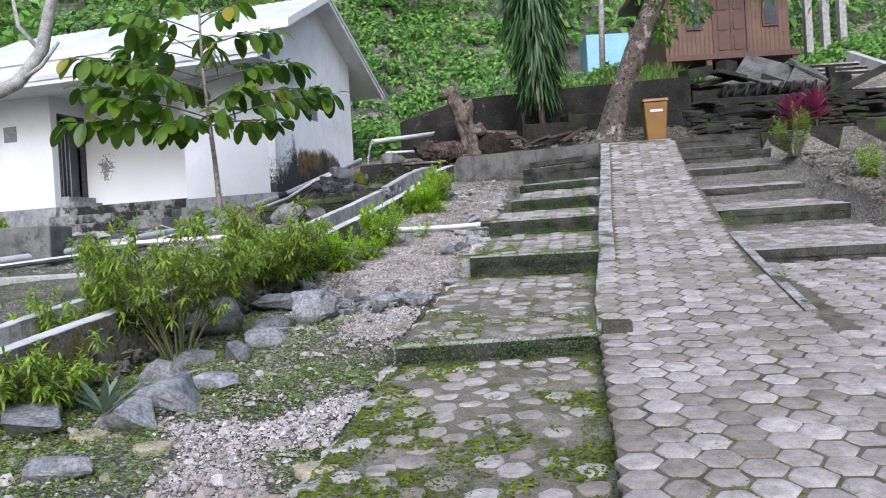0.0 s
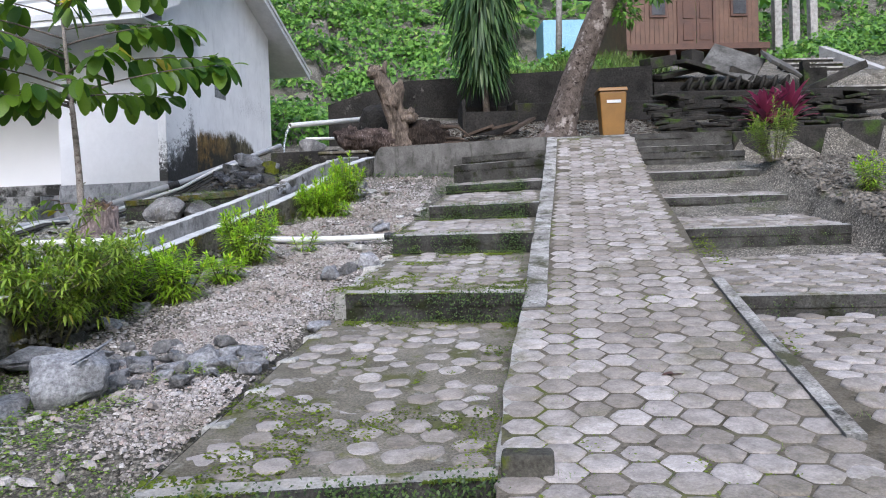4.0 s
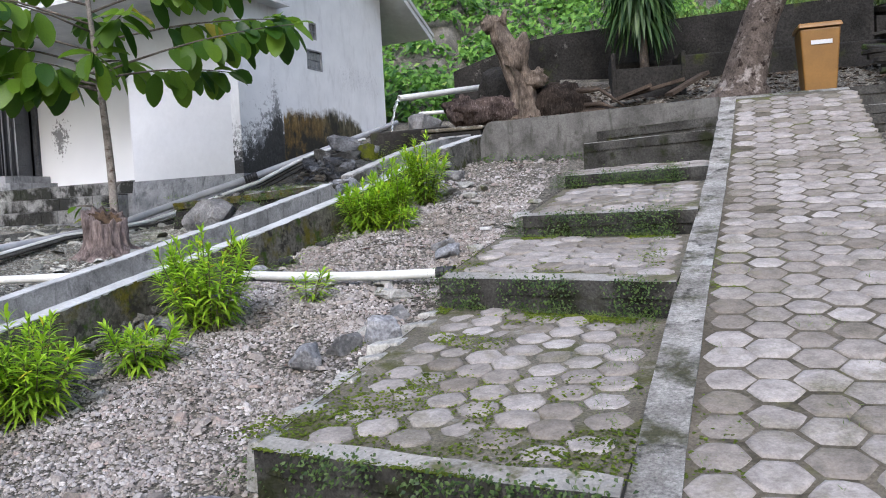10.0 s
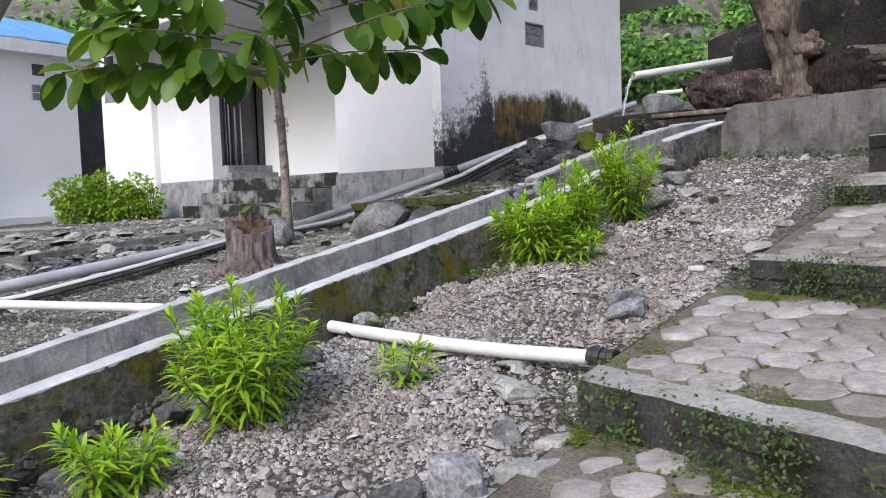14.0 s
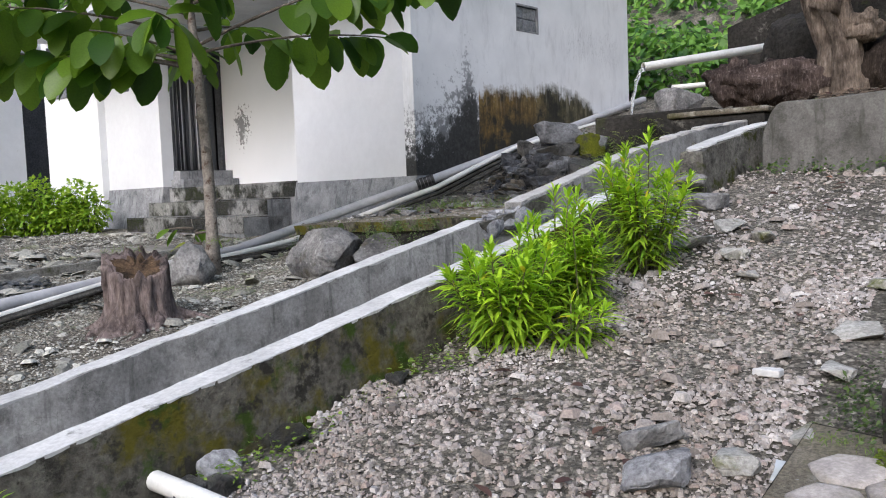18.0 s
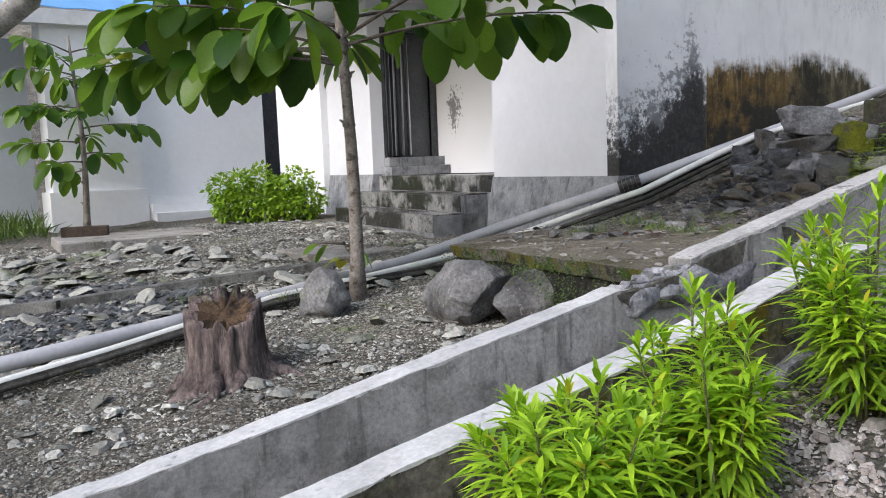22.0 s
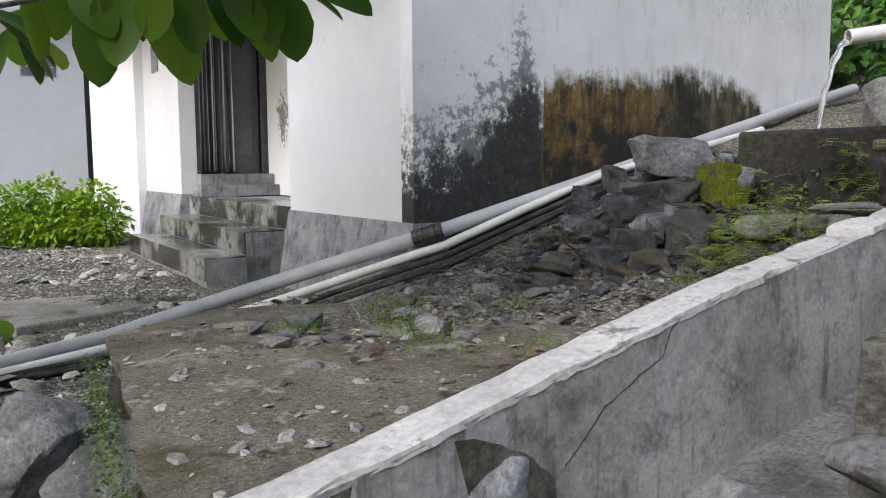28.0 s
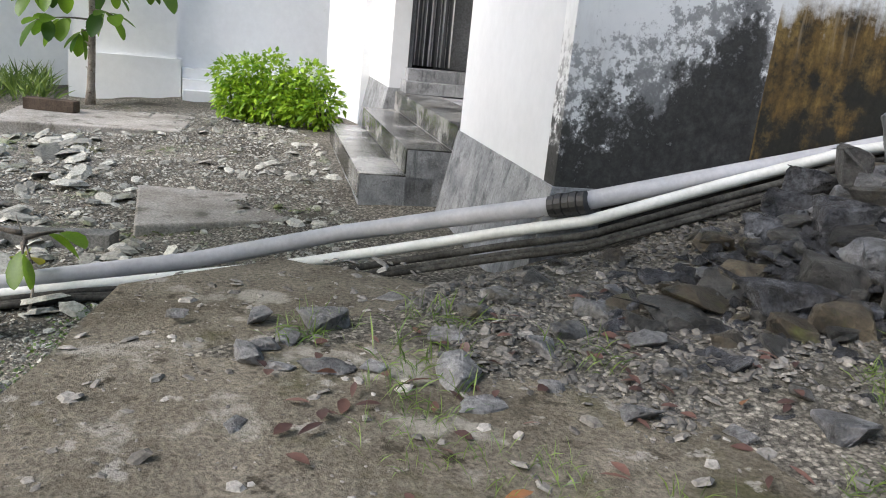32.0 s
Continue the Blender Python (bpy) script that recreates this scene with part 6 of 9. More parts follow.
# dark wet rubble beside the gable: the large stones, then the small ones between them
m_mossrock = two_scale("moss_grown_rock", (0.04, 0.045, 0.012), (0.16, 0.18, 0.015), 4.0, 70, 1.0, 0.5, 0.03, 1.0, [((0.06, 0.055, 0.045), 5, 0.56, 0.66)], grain=(0.4, 1.4))
m_splash = two_scale("splashed_pale_rock", (0.055, 0.057, 0.06), (0.28, 0.285, 0.30), 9.0, 40, 0.32, 0.4, 0.04, 1.0, [((0.06, 0.06, 0.06), 6, 0.55, 0.66)], grain=(0.45, 1.4))
for i, (x, y, z, w, h) in enumerate(((-2.40, 19.8, 3.12, 0.5, 0.26), (-2.53, 19.6, 3.01, 0.40, 0.26), (-1.95, 19.35, 2.91, 0.40, 0.32), (-2.28, 19.4, 2.94, 0.29, 0.19), (-2.26, 19.2, 2.85, 0.33, 0.18), (-2.32, 18.95, 2.75, 0.38, 0.2), (-2.96, 20.1, 3.22, 0.24, 0.24), (-3.12, 20.0, 3.10, 0.28, 0.15), (-2.0, 18.95, 2.77, 0.25, 0.14), (-2.62, 18.8, 2.71, 0.42, 0.11), (-2.56, 18.6, 2.64, 0.36, 0.10), (-3.0, 19.7, 2.98, 0.3, 0.2), (-2.25, 19.72, 3.14, 0.34, 0.18), (-2.84, 19.4, 2.9, 0.3, 0.18), (-2.64, 19.35, 2.89, 0.24, 0.17))):
    rock("rubble_stone", x, y, (w * 0.56, w * 0.46, h * 0.58), 100 + i, m_splash if i == 3 else m_wetbrown if i in (8, 9) else (m_wetrock, m_wetblue)[i % 2], "large dark wet broken stone in the rubble heap", 0.5, z=z, turn=0.9 * i, group="rubble heap by the gable", hard=True)
rock("boulder", -2.47, 20.12, (0.36, 0.26, 0.19), 17, m_splash, "pale splashed boulder on top of the rubble", 0.5, z=3.37, turn=0.35, hard=True)
rock("boulder", -2.04, 19.93, (0.18, 0.16, 0.22), 18, m_mossrock, "boulder grown over with yellow-green moss", 0.5, z=3.15, turn=0.35)
rock("boulder", -1.90, 19.98, (0.09, 0.08, 0.11), 19, m_splash, "grey wedge of stone beside the mossy boulder", 0.5, z=3.22, turn=0.8, hard=True)
m_flat = two_scale("damp_flat_stone", (0.09, 0.088, 0.08), (0.23, 0.225, 0.205), 5, 40, 0.85, 0.4, 0.02, 1.0, [((0.08, 0.09, 0.02), 4, 0.58, 0.68)])
for x, y, z, a_, b_, c_ in ((-1.08, 19.32, 2.96, 0.26, 0.22, 0.14), (-1.06, 19.32, 3.10, 0.24, 0.17, 0.04), (-0.93, 18.99, 2.92, 0.2, 0.16, 0.13), (-0.93, 18.97, 3.04, 0.17, 0.13, 0.035), (-1.6, 19.55, 2.96, 0.2, 0.16, 0.09)):
    rock("flat_stone", x, y, (a_, b_, c_), int(100 * x + 700 * z), m_flat, "flat grey stone stacked behind the channel wall", 0.5, z=z, turn=0.2 + z, group="flat stones behind the wall", hard=True)


def heap_z(x, y):
    """Top of the rubble: a low mound leaning on the low wall."""
    return ground_z(x, y) + 0.17 * max(0.0, 1 - ((x + 2.45) / 0.75) ** 2) * smooth01(18.6, 19.7, y)


done, spare, spare_s = 0, [], []
while done < 1500:
    y = 18.3 + 2.5 * rng.random() ** 0.9
    x = -2.50 + 0.10 * (y - 18.7) + rng.gauss(0, 0.42)
    a, b = to_house(x, y)
    s = 0.025 + 0.075 * rng.random() ** 2.4
    if a > -0.48 - s or off_ch(x, y) > -0.42 or x < -3.35:
        continue
    done += 1
    if done <= 190:
        s += 0.022
        rock("rubble_stone", x, y, (s * rng.uniform(1.1, 1.6), s, s * rng.uniform(0.5, 0.9)), 150 + done, rng.choice((m_wetrock, m_wetrock, m_wetbrown, m_wetblue, m_wetblue, m_splash)), "dark wet broken stone in the rubble heap", 0.5, z=heap_z(x, y) - 0.1 * s, turn=rng.uniform(0, 3), group="rubble heap by the gable", hard=True)
    else:
        spare.append((x, y, heap_z(x, y) - 0.02)), spare_s.append(s)
tagged(part("rubble", pebble_mesh("rubble", spare, spare_s, m_wetblue, 46, 0.7, 6), None), "small dark wet stones filling the rubble heap", "rubble", kind="stuff")
# loose stones on the slab
for i, (x, y, s) in enumerate([(-2.81, 16.87, 0.075), (-2.63, 17.1, 0.085), (-3.08, 17.22, 0.11), (-2.15, 17.47, 0.09), (-2.45, 17.89, 0.08), (-2.7, 17.59, 0.09), (-2.35, 18.3, 0.07), (-2.89, 17.82, 0.07), (-2.59, 17.27, 0.06), (-2.95, 17.05, 0.06), (-2.7, 16.95, 0.05), (-2.9, 16.95, 0.05), (-3.2, 17.0, 0.06), (-2.4, 17.5, 0.12), (-2.2, 17.75, 0.05), (-1.9, 17.9, 0.07), (-2.6, 18.1, 0.08), (-2.1, 18.2, 0.06), (-1.7, 18.1, 0.05), (-2.75, 18.35, 0.09), (-3.0, 18.0, 0.08), (-3.4, 17.7, 0.09), (-2.3, 16.7, 0.05), (-1.9, 17.1, 0.045), (-3.3, 16.7, 0.04)]):
    rock("stone", x, y, (s * 1.25, s * 0.85, s * 0.45), 300 + i, m_rock, "broken grey stone lying on the soiled slab", 0.2, z=max(ground_z(x, y), 2.5 if y < 17.6 else 0), turn=i * 0.7, group="stones on the slab", hard=True, cuts=3)

# ---- soiled slab ----
slab = Soup()
edge = [(-1.27, 15.47), (-1.12, 15.47), (-0.72, 17.3), (-1.2, 18.0), (-2.4, 18.2), (-3.6, 17.9), (-4.25, 17.4), (-3.95, 16.55), (-3.0, 16.2), (-2.0, 15.75)]
ring = []
for (x0, y0), (x1, y1) in zip(edge, edge[1:] + edge[:1]):
    for q in range(5):
        t = q / 5
        x, y = x0 + (x1 - x0) * t, y0 + (y1 - y0) * t
        ring.append((x + 0.03 * n3(x, y, 2, 4), y + 0.03 * n3(x, y, 7, 4)))


def slab_z(x, y):
    return 2.53 + 0.05 * (x + 1.3) + 0.03 * (y - 15.5) + 0.012 * n3(x, y, 4, 2.5)


cx, cy_ = -2.4, 16.9
for kk in range(9):
    t = 1 - kk / 9
    slab.v += [(cx + (x - cx) * t, cy_ + (y - cy_) * t, slab_z(cx + (x - cx) * t, cy_ + (y - cy_) * t)) for x, y in ring]
nr_ = len(ring)
slab.v += [(x + 0.02, y + 0.02, slab_z(x, y) - 0.09) for x, y in ring]
for kk in range(8):
    for q in range(nr_):
        a, b = kk * nr_ + q, kk * nr_ + (q + 1) % nr_
        slab.f.append((a, b, b + nr_, a + nr_))
slab.f.append(tuple(8 * nr_ + q for q in range(nr_)))
for q in range(nr_):
    a, b = q, (q + 1) % nr_
    slab.f.append((9 * nr_ + a, 9 * nr_ + b, b, a))
slab.m = [0] * (len(slab.f) - nr_) + [1] * nr_
tagged(part("slab", slab, [m_slab, m_mossy]), "old concrete slab covered with soil and moss", "slab", kind="structure")
# earth face given a dark colour for the shade under the overhanging slab
bank = Soup()
for q, (x, y) in enumerate(ring):
    bank.v += [(x + 0.03, y + 0.05, slab_z(x, y) - 0.085), (x - 0.03, y - 0.06, slab_z(x, y) - 0.62)]
for q in range(nr_):
    b = (q + 1) % nr_
    bank.f.append((2 * q + 1, 2 * b + 1, 2 * b, 2 * q))
bank.m = [0] * len(bank.f)
tagged(part("slab_bank", bank, m_oldwall), "mossy earth under the slab's edge, coloured dark for the overhang's shade", "bank", kind="structure")

m_pale_slab = two_scale("pale_worn_slab", (0.20, 0.185, 0.16), (0.42, 0.40, 0.37), 2.2, 50, 0.9, 0.45, 0.012, 1.0, [((0.13, 0.12, 0.10), 3.0, 0.54, 0.66)], grain=(0.5, 1.35))
# yard slabs and kerb
ysl = Soup()
ysl.prism([(-13.0, 16.1), (-11.4, 15.75), (-10.95, 17.95), (-12.7, 18.5)], 1.9, 2.17)
tagged(soften(part("slab", ysl, m_pale_slab), 0.02), "thin concrete slab in front of the annex", "slab", kind="structure")
ysl = Soup()
ysl.prism([(-7.6, 17.05), (-6.15, 16.85), (-6.25, 18.1), (-7.05, 18.4)], 1.95, 2.155)
tagged(soften(part("slab", ysl, m_pale_slab), 0.02), "worn concrete slab before the porch steps", "slab", kind="structure")
kb = Soup()
kpath = [(-8.6, 13.2), (-7.05, 14.4), (-6.5, 15.5), (-5.9, 16.7)]
for (x0, y0), (x1, y1) in zip(kpath, kpath[1:]):
    d = Vector((x1 - x0, y1 - y0, 0)).normalized()
    n_ = Vector((-d.y, d.x, 0)) * 0.09
    a, b = Vector((x0, y0, 0)), Vector((x1, y1, 0))
    za, zb = ground_z(x0, y0), ground_z(x1, y1)
    kb.hull8([Vector((*p.xy, z)) for p, z in ((a - n_, za - 0.1), (b - n_, zb - 0.1), (b + n_, zb - 0.1), (a + n_, za - 0.1), (a - n_, za + 0.09), (b - n_, zb + 0.09), (b + n_, zb + 0.09), (a + n_, za + 0.09))])
tagged(part("kerb", kb, m_step), "low mossy concrete kerb across the yard", "kerb", kind="structure")

# ---- pipes ----
def pipe(path, r, mat, label, sides=14):
    s = Soup()
    s.tube(path, r, sides)
    c = Vector(path[0])
    ob = part("pipe", s, mat, smooth=True)
    m = ob.modifiers.new("edge", "EDGE_SPLIT")
    m.split_angle = radians(50)
    return tagged(ob, label, "pipe", "pipes along the yard")


m_pipedark = two_scale("muddy_grey_pipe", (0.02, 0.019, 0.017), (0.085, 0.082, 0.074), 5, 40, 0.9, 0.4, 0.002, 0.3)
JP = HL(-0.08, 0.08, 2.84)
main = [HL(-0.1, 5.3, 4.12), HL(-0.1, 4.3, 3.88), HL(-0.09, 2.2, 3.36), JP, (-4.42, 18.46, 2.60), (-5.02, 18.0, 2.36), (-5.17, 17.1, 2.165), (-5.15, 16.3, 2.10), (-5.05, 15.6, 2.05), (-4.9, 14.7, 2.0), (-4.87, 13.6, 1.92), (-5.1, 12.6, 1.80), (-5.6, 11.6, 1.66), (-6.6, 10.2, 1.5)]
pipe(main, 0.055, m_pipe, "long grey plastic pipe running down past the house corner")
s = Soup()
for k in range(5):
    d = (Vector(main[3]) - Vector(main[4])).normalized()
    c = JP - d * (0.1 - 0.045 * k)
    s.tube([c - d * 0.02, c + d * 0.02], 0.064 + 0.004 * (k % 2), 14)
tagged(part("pipe_joint", s, m_black), "black rubber tape wound round a pipe joint", "tape")
for k, (q, dz, r, mt) in enumerate(((0.0, 0.0, 0.034, m_pipew), (0.085, -0.065, 0.022, m_pipedark), (0.15, -0.10, 0.018, m_pipedark), (0.19, -0.115, 0.017, m_pipedark))):
    n_ = Vector((0.8, -0.6, 0)) * q
    base = [Vector((-2.75, 22.4, 3.66)), Vector((-3.24, 20.4, 3.26)), Vector((-3.43, 19.64, 3.02)), Vector((-3.66, 18.96, 2.77)), Vector((-4.04, 18.65, 2.61)), Vector((-4.54, 18.17, 2.38)), Vector((-4.82, 17.5, 2.21)), Vector((-4.93, 16.5, 2.11)), Vector((-4.86, 15.4, 2.06)), Vector((-4.71, 14.0, 1.90)), Vector((-4.8, 12.8, 1.74)), Vector((-5.4, 11.4, 1.58)), Vector((-6.4, 10.0, 1.44))]
    pipe([p + n_ + Vector((0, 0, dz * (1.0 if i < 7 else 0.2))) for i, p in enumerate(base)], r, mt, "thin white plastic water pipe lying on the ground" if k == 0 else "thin muddy grey water pipe lying on the ground", 10)
pw = pipe([(-9, 12.2, 1.72), (-6, 12.15, 1.74), (-4.0, 12.3, 1.76), (-2.77, 12.42, 1.76), (-1.6, 12.3, 1.765), (-0.9, 12.2, 1.725), (-0.3, 12.08, 1.705), (0.15, 12.0, 1.705), (0.6, 11.93, 1.715)], 0.036, m_pipew, "white plastic pipe laid across the channel to the steps")
s = Soup()
for k in range(4):
    c = Vector((0.585 + 0.035 * k, 11.93 - 0.008 * k, 1.72))
    s.tube([c, c + Vector((0.03, -0.006, 0))], 0.042 + 0.004 * (k % 2), 12)
part("pipe_cap", s, m_black, pw, "black plastic bag tied over the end")

# spout with running water
sp0 = Vector((-1.83, 21.77, 4.35))
spd = Vector((0.9, 0.85, 0.18)).normalized()
s = Soup()
s.tube([sp0, sp0 + spd * 0.02, sp0 + spd * 2.4], 0.062, 16, caps=False)
ob = part("spout_pipe", s, m_pipew, smooth=True)
so = ob.modifiers.new("thick", "SOLIDIFY")
so.thickness = 0.006
tagged(ob, "white plastic spout pouring water beside the house", "pipe")
s = Soup()
s.tube([sp0 + Vector((0.35, 0.2, -0.30)), sp0 + Vector((1.2, 0.9, -0.22))], 0.036, 12)
tagged(part("spout_pipe", s, m_pipew, smooth=True), "thin white pipe end below the spout", "pipe")
m_water, nt, b = material("running_water")
b.inputs["Base Color"].default_value = (0.9, 0.93, 0.95, 1)
b.inputs["Transmission Weight"].default_value = 0.85
b.inputs["Roughness"].default_value = 0.12
b.inputs["IOR"].default_value = 1.33
s = Soup()
wp = []
for i in range(12):
    t = i / 11 * 0.42
    wp.append(sp0 - Vector((spd.x, spd.y, 0)).normalized() * (0.55 * t) + Vector((0.01 * math.sin(i * 2.1), 0, -0.03 - 4.4 * t * t)))
s.tube(wp, [0.03 - 0.001 * i + 0.005 * math.sin(i * 1.7) for i in range(12)], 8)
tagged(part("water_jet", s, m_water, smooth=True), "thin stream of water falling from the spout", "water")

# low wall and blocks round the spout
s = Soup()
m0 = Matrix.Translation((-2.05, 20.2, 0)) @ Matrix.Rotation(radians(-12), 4, "Z")
s.box((0, 0, 2.7), (1.5, 0.25, 3.56), m0)
tagged(soften(part("low_wall", s, m_oldwall), 0.025), "low dark mossy concrete wall below the spout", "wall", kind="structure")
s = Soup()
m1 = Matrix.Translation((-0.93, 19.22, 0)) @ Matrix.Rotation(radians(-8), 4, "Z")
s.box((0.03, 0.03, 2.75), (1.02, 0.62, 3.395), m1)
tagged(soften(part("low_wall", s, m_oldwall), 0.03), "mossy concrete block beside the retaining wall", "wall", kind="structure")
s = Soup()
s.box((0, 0, 3.399), (1.06, 0.66, 3.46), m1)
tagged(soften(part("cover_slab", s, m_slab), 0.02), "soiled worn slab lying on the mossy block", "slab", kind="structure")
rock("boulder", -1.28, 21.3, (0.40, 0.3, 0.26), 21, m_rock, "angular grey boulder beside the water spout", 0.15, z=3.55, hard=True)
rock("boulder", 0.42, 20.9, (0.52, 0.42, 0.78), 22, m_oldwall, "large dark boulder behind the dead stump", 0.2, z=3.6)

m_exposed = two_scale("exposed_mortar", (0.05, 0.048, 0.04), (0.22, 0.212, 0.185), 6.0, 45, 0.95, 0.45, 0.03, 1.0, [((0.07, 0.075, 0.03), 5, 0.55, 0.66)])
# stones showing where the channel wall is broken
for i, (y, z, sx, sz_, tilt) in enumerate(((15.41, 2.492, 0.135, 0.10, 0.0), (15.67, 2.51, 0.20, 0.075, 0.28), (15.92, 2.568, 0.06, 0.056, 0), (16.11, 2.578, 0.105, 0.11, 0.3), (15.09, 2.452, 0.12, 0.06, 0.2), (15.24, 2.48, 0.065, 0.05, 0), (15.97, 2.455, 0.13, 0.04, 0.1))):
    p = chan(y, 0.056, z)
    r_ = rock("wall_stone", p.x, p.y, (sx, 0.034, sz_), 700 + i, m_rockd, "rounded stone showing in the broken channel wall", 0.5, z=z, turn=radians(77), cuts=1, group="stones of the channel wall")
    r_.matrix_world = r_.matrix_world @ Matrix.Rotation(-tilt, 4, "Y")
sh = Soup()
arch = [(14.93, 2.50), (15.01, 2.43), (15.2, 2.41), (15.43, 2.42), (15.61, 2.39), (15.86, 2.41), (16.1, 2.44), (16.27, 2.52), (16.24, 2.60), (16.16, 2.66), (16.06, 2.71), (15.94, 2.735), (15.8, 2.70), (15.61, 2.655), (15.4, 2.605), (15.3, 2.56), (15.1, 2.52)]
arch = [(a0 + (a1 - a0) * q + 0.012 * n3(a0 * 9, q * 5, 2), z0 + (z1 - z0) * q + 0.010 * n3(a0 * 11, q * 6, 8)) for (a0, z0), (a1, z1) in zip(arch, arch[1:] + arch[:1]) for q in (0, 0.34, 0.67)]
for o in (0.03, 0.071):
    sh.v += [tuple(chan(y, o, z_)) for y, z_ in arch]
na = len(arch)
sh.f = [tuple(range(na, 2 * na))] + [(i, (i + 1) % na, na + (i + 1) % na, na + i) for i in range(na)]
sh.m = [0] * len(sh.f)
tagged(part("broken_render", sh, m_exposed), "dark patch where render has fallen off the wall", "render", kind="structure")
for i in range(15):
    y, q = 17.95 + 1.35 * ((i * 0.618) % 1.0), (i * 0.37) % 1.0
    p = chan(y, 0.05, 0)
    w_ = 0.075 + 0.05 * ((i * 0.73) % 1.0)
    rock("wall_stone", p.x, p.y, (w_, 0.034, w_ * 0.62), 850 + i, m_blockwall, "flat rough stone showing in the ruined wall end", 0.5, z=lerp_table(y, LW_Z) - 0.12 - 0.42 * q, turn=radians(77), cuts=3, group="stones of the ruined wall end")
brg = random.Random(91)
for i in range(26):
    y = brg.uniform(14.97, 15.36)
    p = chan(y, brg.uniform(-0.1, 0.05), 0)
    s_ = brg.uniform(0.018, 0.042)
    rock("wall_stone", p.x, p.y, (s_ * 1.4, s_, s_ * 0.6), 760 + i, m_rockd, "mortared rough stone on top of the broken wall", 0.35, hard=True, z=lerp_table(y, LW_Z) - 0.035, turn=brg.uniform(0, 3), group="stones of the broken wall top")
p = chan(16.62, 0.66, 0)
rock("stone", p.x, p.y, (0.13, 0.09, 0.055), 741, m_rock, "smooth pinkish stone under the end of the wall", 0.3, z=2.70, turn=0.1)
p = chan(16.42, 0.72, 0)
rock("boulder", p.x, p.y, (0.17, 0.13, 0.12), 742, m_rock, "blue-grey boulder in the gap of the wall", 0.3, z=2.5, turn=0.3)
p = chan(16.4, 0.5, 0)
rock("boulder", p.x, p.y, (0.15, 0.14, 0.16), 743, m_rock, "pale rough boulder in the gap of the wall", 0.3, z=2.45, turn=0.9, hard=True)
for i, (y, o, s_) in enumerate(((15.9, 0.62, 0.16), (16.1, 0.72, 0.14), (16.35, 0.66, 0.2), (16.5, 0.82, 0.18), (16.0, 0.9, 0.15), (16.3, 0.98, 0.17), (16.55, 0.6, 0.14), (15.85, 0.78, 0.12))):
    p = chan(y, o, 0)
    rock("stone", p.x, p.y, (s_ * 0.95, s_ * 0.75, s_ * 0.45), 720 + i, m_rock, "rough stone in the gap of the channel wall", 0.2, hard=True, cuts=3, z=lerp_table(y, LW_Z) - 0.5 + 0.1 * (i % 3), turn=i * 0.9, group="stones in the wall gap")
# small stones on the slab
rg = random.Random(55)
pts, sz = [], []
while len(pts) < 800:
    x, y = rg.uniform(-4.1, -0.8), rg.uniform(15.6, 18.6)
    if off_ch(x, y) < -0.1 and y > 15.55 - 0.4 * (x + 1.3):
        s_ = 0.010 + 0.06 * rg.random() ** 4
        pts.append((x, y, max(slab_z(x, y) if y < 18 else 0, ground_z(x, y)) + 0.1 * s_))
        sz.append(s_)
tagged(part("slab_gravel", pebble_mesh("slab_gravel", pts, sz, m_chip, 8, 0.3), None), "small stones and chips scattered on the slab", "gravel", kind="stuff")
# concrete tank and white slab by the yard's edge
s = Soup()
s.box((-6.35, 11.2, 1.3), (-5.55, 11.9, 2.05))
tagged(soften(part("water_tank", s, m_step), 0.02), "small dark concrete tank standing in the yard", "tank")
s = Soup()
s.prism([(-7.5, 9.6), (-4.3, 9.9), (-4.5, 10.5), (-7.5, 10.5)], 1.1, 1.36)
tagged(soften(part("slab", s, m_cap), 0.02), "pale concrete slab at the yard's edge", "slab", kind="structure")

# flat round stepping stones and small litter
for i, (x, y, r_) in enumerate(((-2.18, 4.73, 0.12), (-1.72, 4.51, 0.115), (-0.69, 4.13, 0.13), (-0.9, 3.75, 0.12))):
    s = Soup()
    ol = [(x + r_ * (1 + 0.08 * n3(math.cos(a) * 2, math.sin(a) * 2, i * 3)) * math.cos(a), y + 0.9 * r_ * math.sin(a)) for a in np.linspace(0, 2 * math.pi, 12, endpoint=False)]
    z0 = ground_z(x, y) if x < -1.2 else (0.275 if y > 4 else 0.22)
    s.prism(ol, z0 - 0.03, z0 + 0.025)
    tagged(soften(part("stepping_stone", s, m_disc), 0.012), "flat round tan stepping stone in the weeds", "stone", "stepping stones in the weeds")
s = Soup()
s.prism([(0.70, 13.54), (0.80, 13.52), (0.815, 13.57), (0.75, 13.59)], ground_z(0.75, 13.56) + 0.005, ground_z(0.75, 13.56) + 0.035, slot=0)
tagged(soften(part("tile_shard", s, m_capw), 0.006), "broken white tile shard lying on the gravel", "shard")
m_film, nt, b = material("clear_plastic_film")
b.inputs["Base Color"].default_value = (0.8, 0.82, 0.83, 1)
b.inputs["Roughness"].default_value = 0.25
b.inputs["Transmission Weight"].default_value = 0.5
bg_ = Soup()
for i in range(7):
    for j in range(5):
        bg_.v.append((0.86 + 0.035 * i, 12.72 + 0.04 * j, ground_z(0.95, 12.8) + 0.05 + 0.035 * n3(i * 0.9, j * 0.9, 4)))
bg_.f = [(j + 5 * i, j + 5 * i + 1, j + 5 * i + 6, j + 5 * i + 5) for i in range(6) for j in range(4)]
bg_.m = [0] * len(bg_.f)
tagged(part("plastic_bag", bg_, m_film, smooth=True), "crumpled clear plastic bag on the gravel", "bag")
s = Soup()
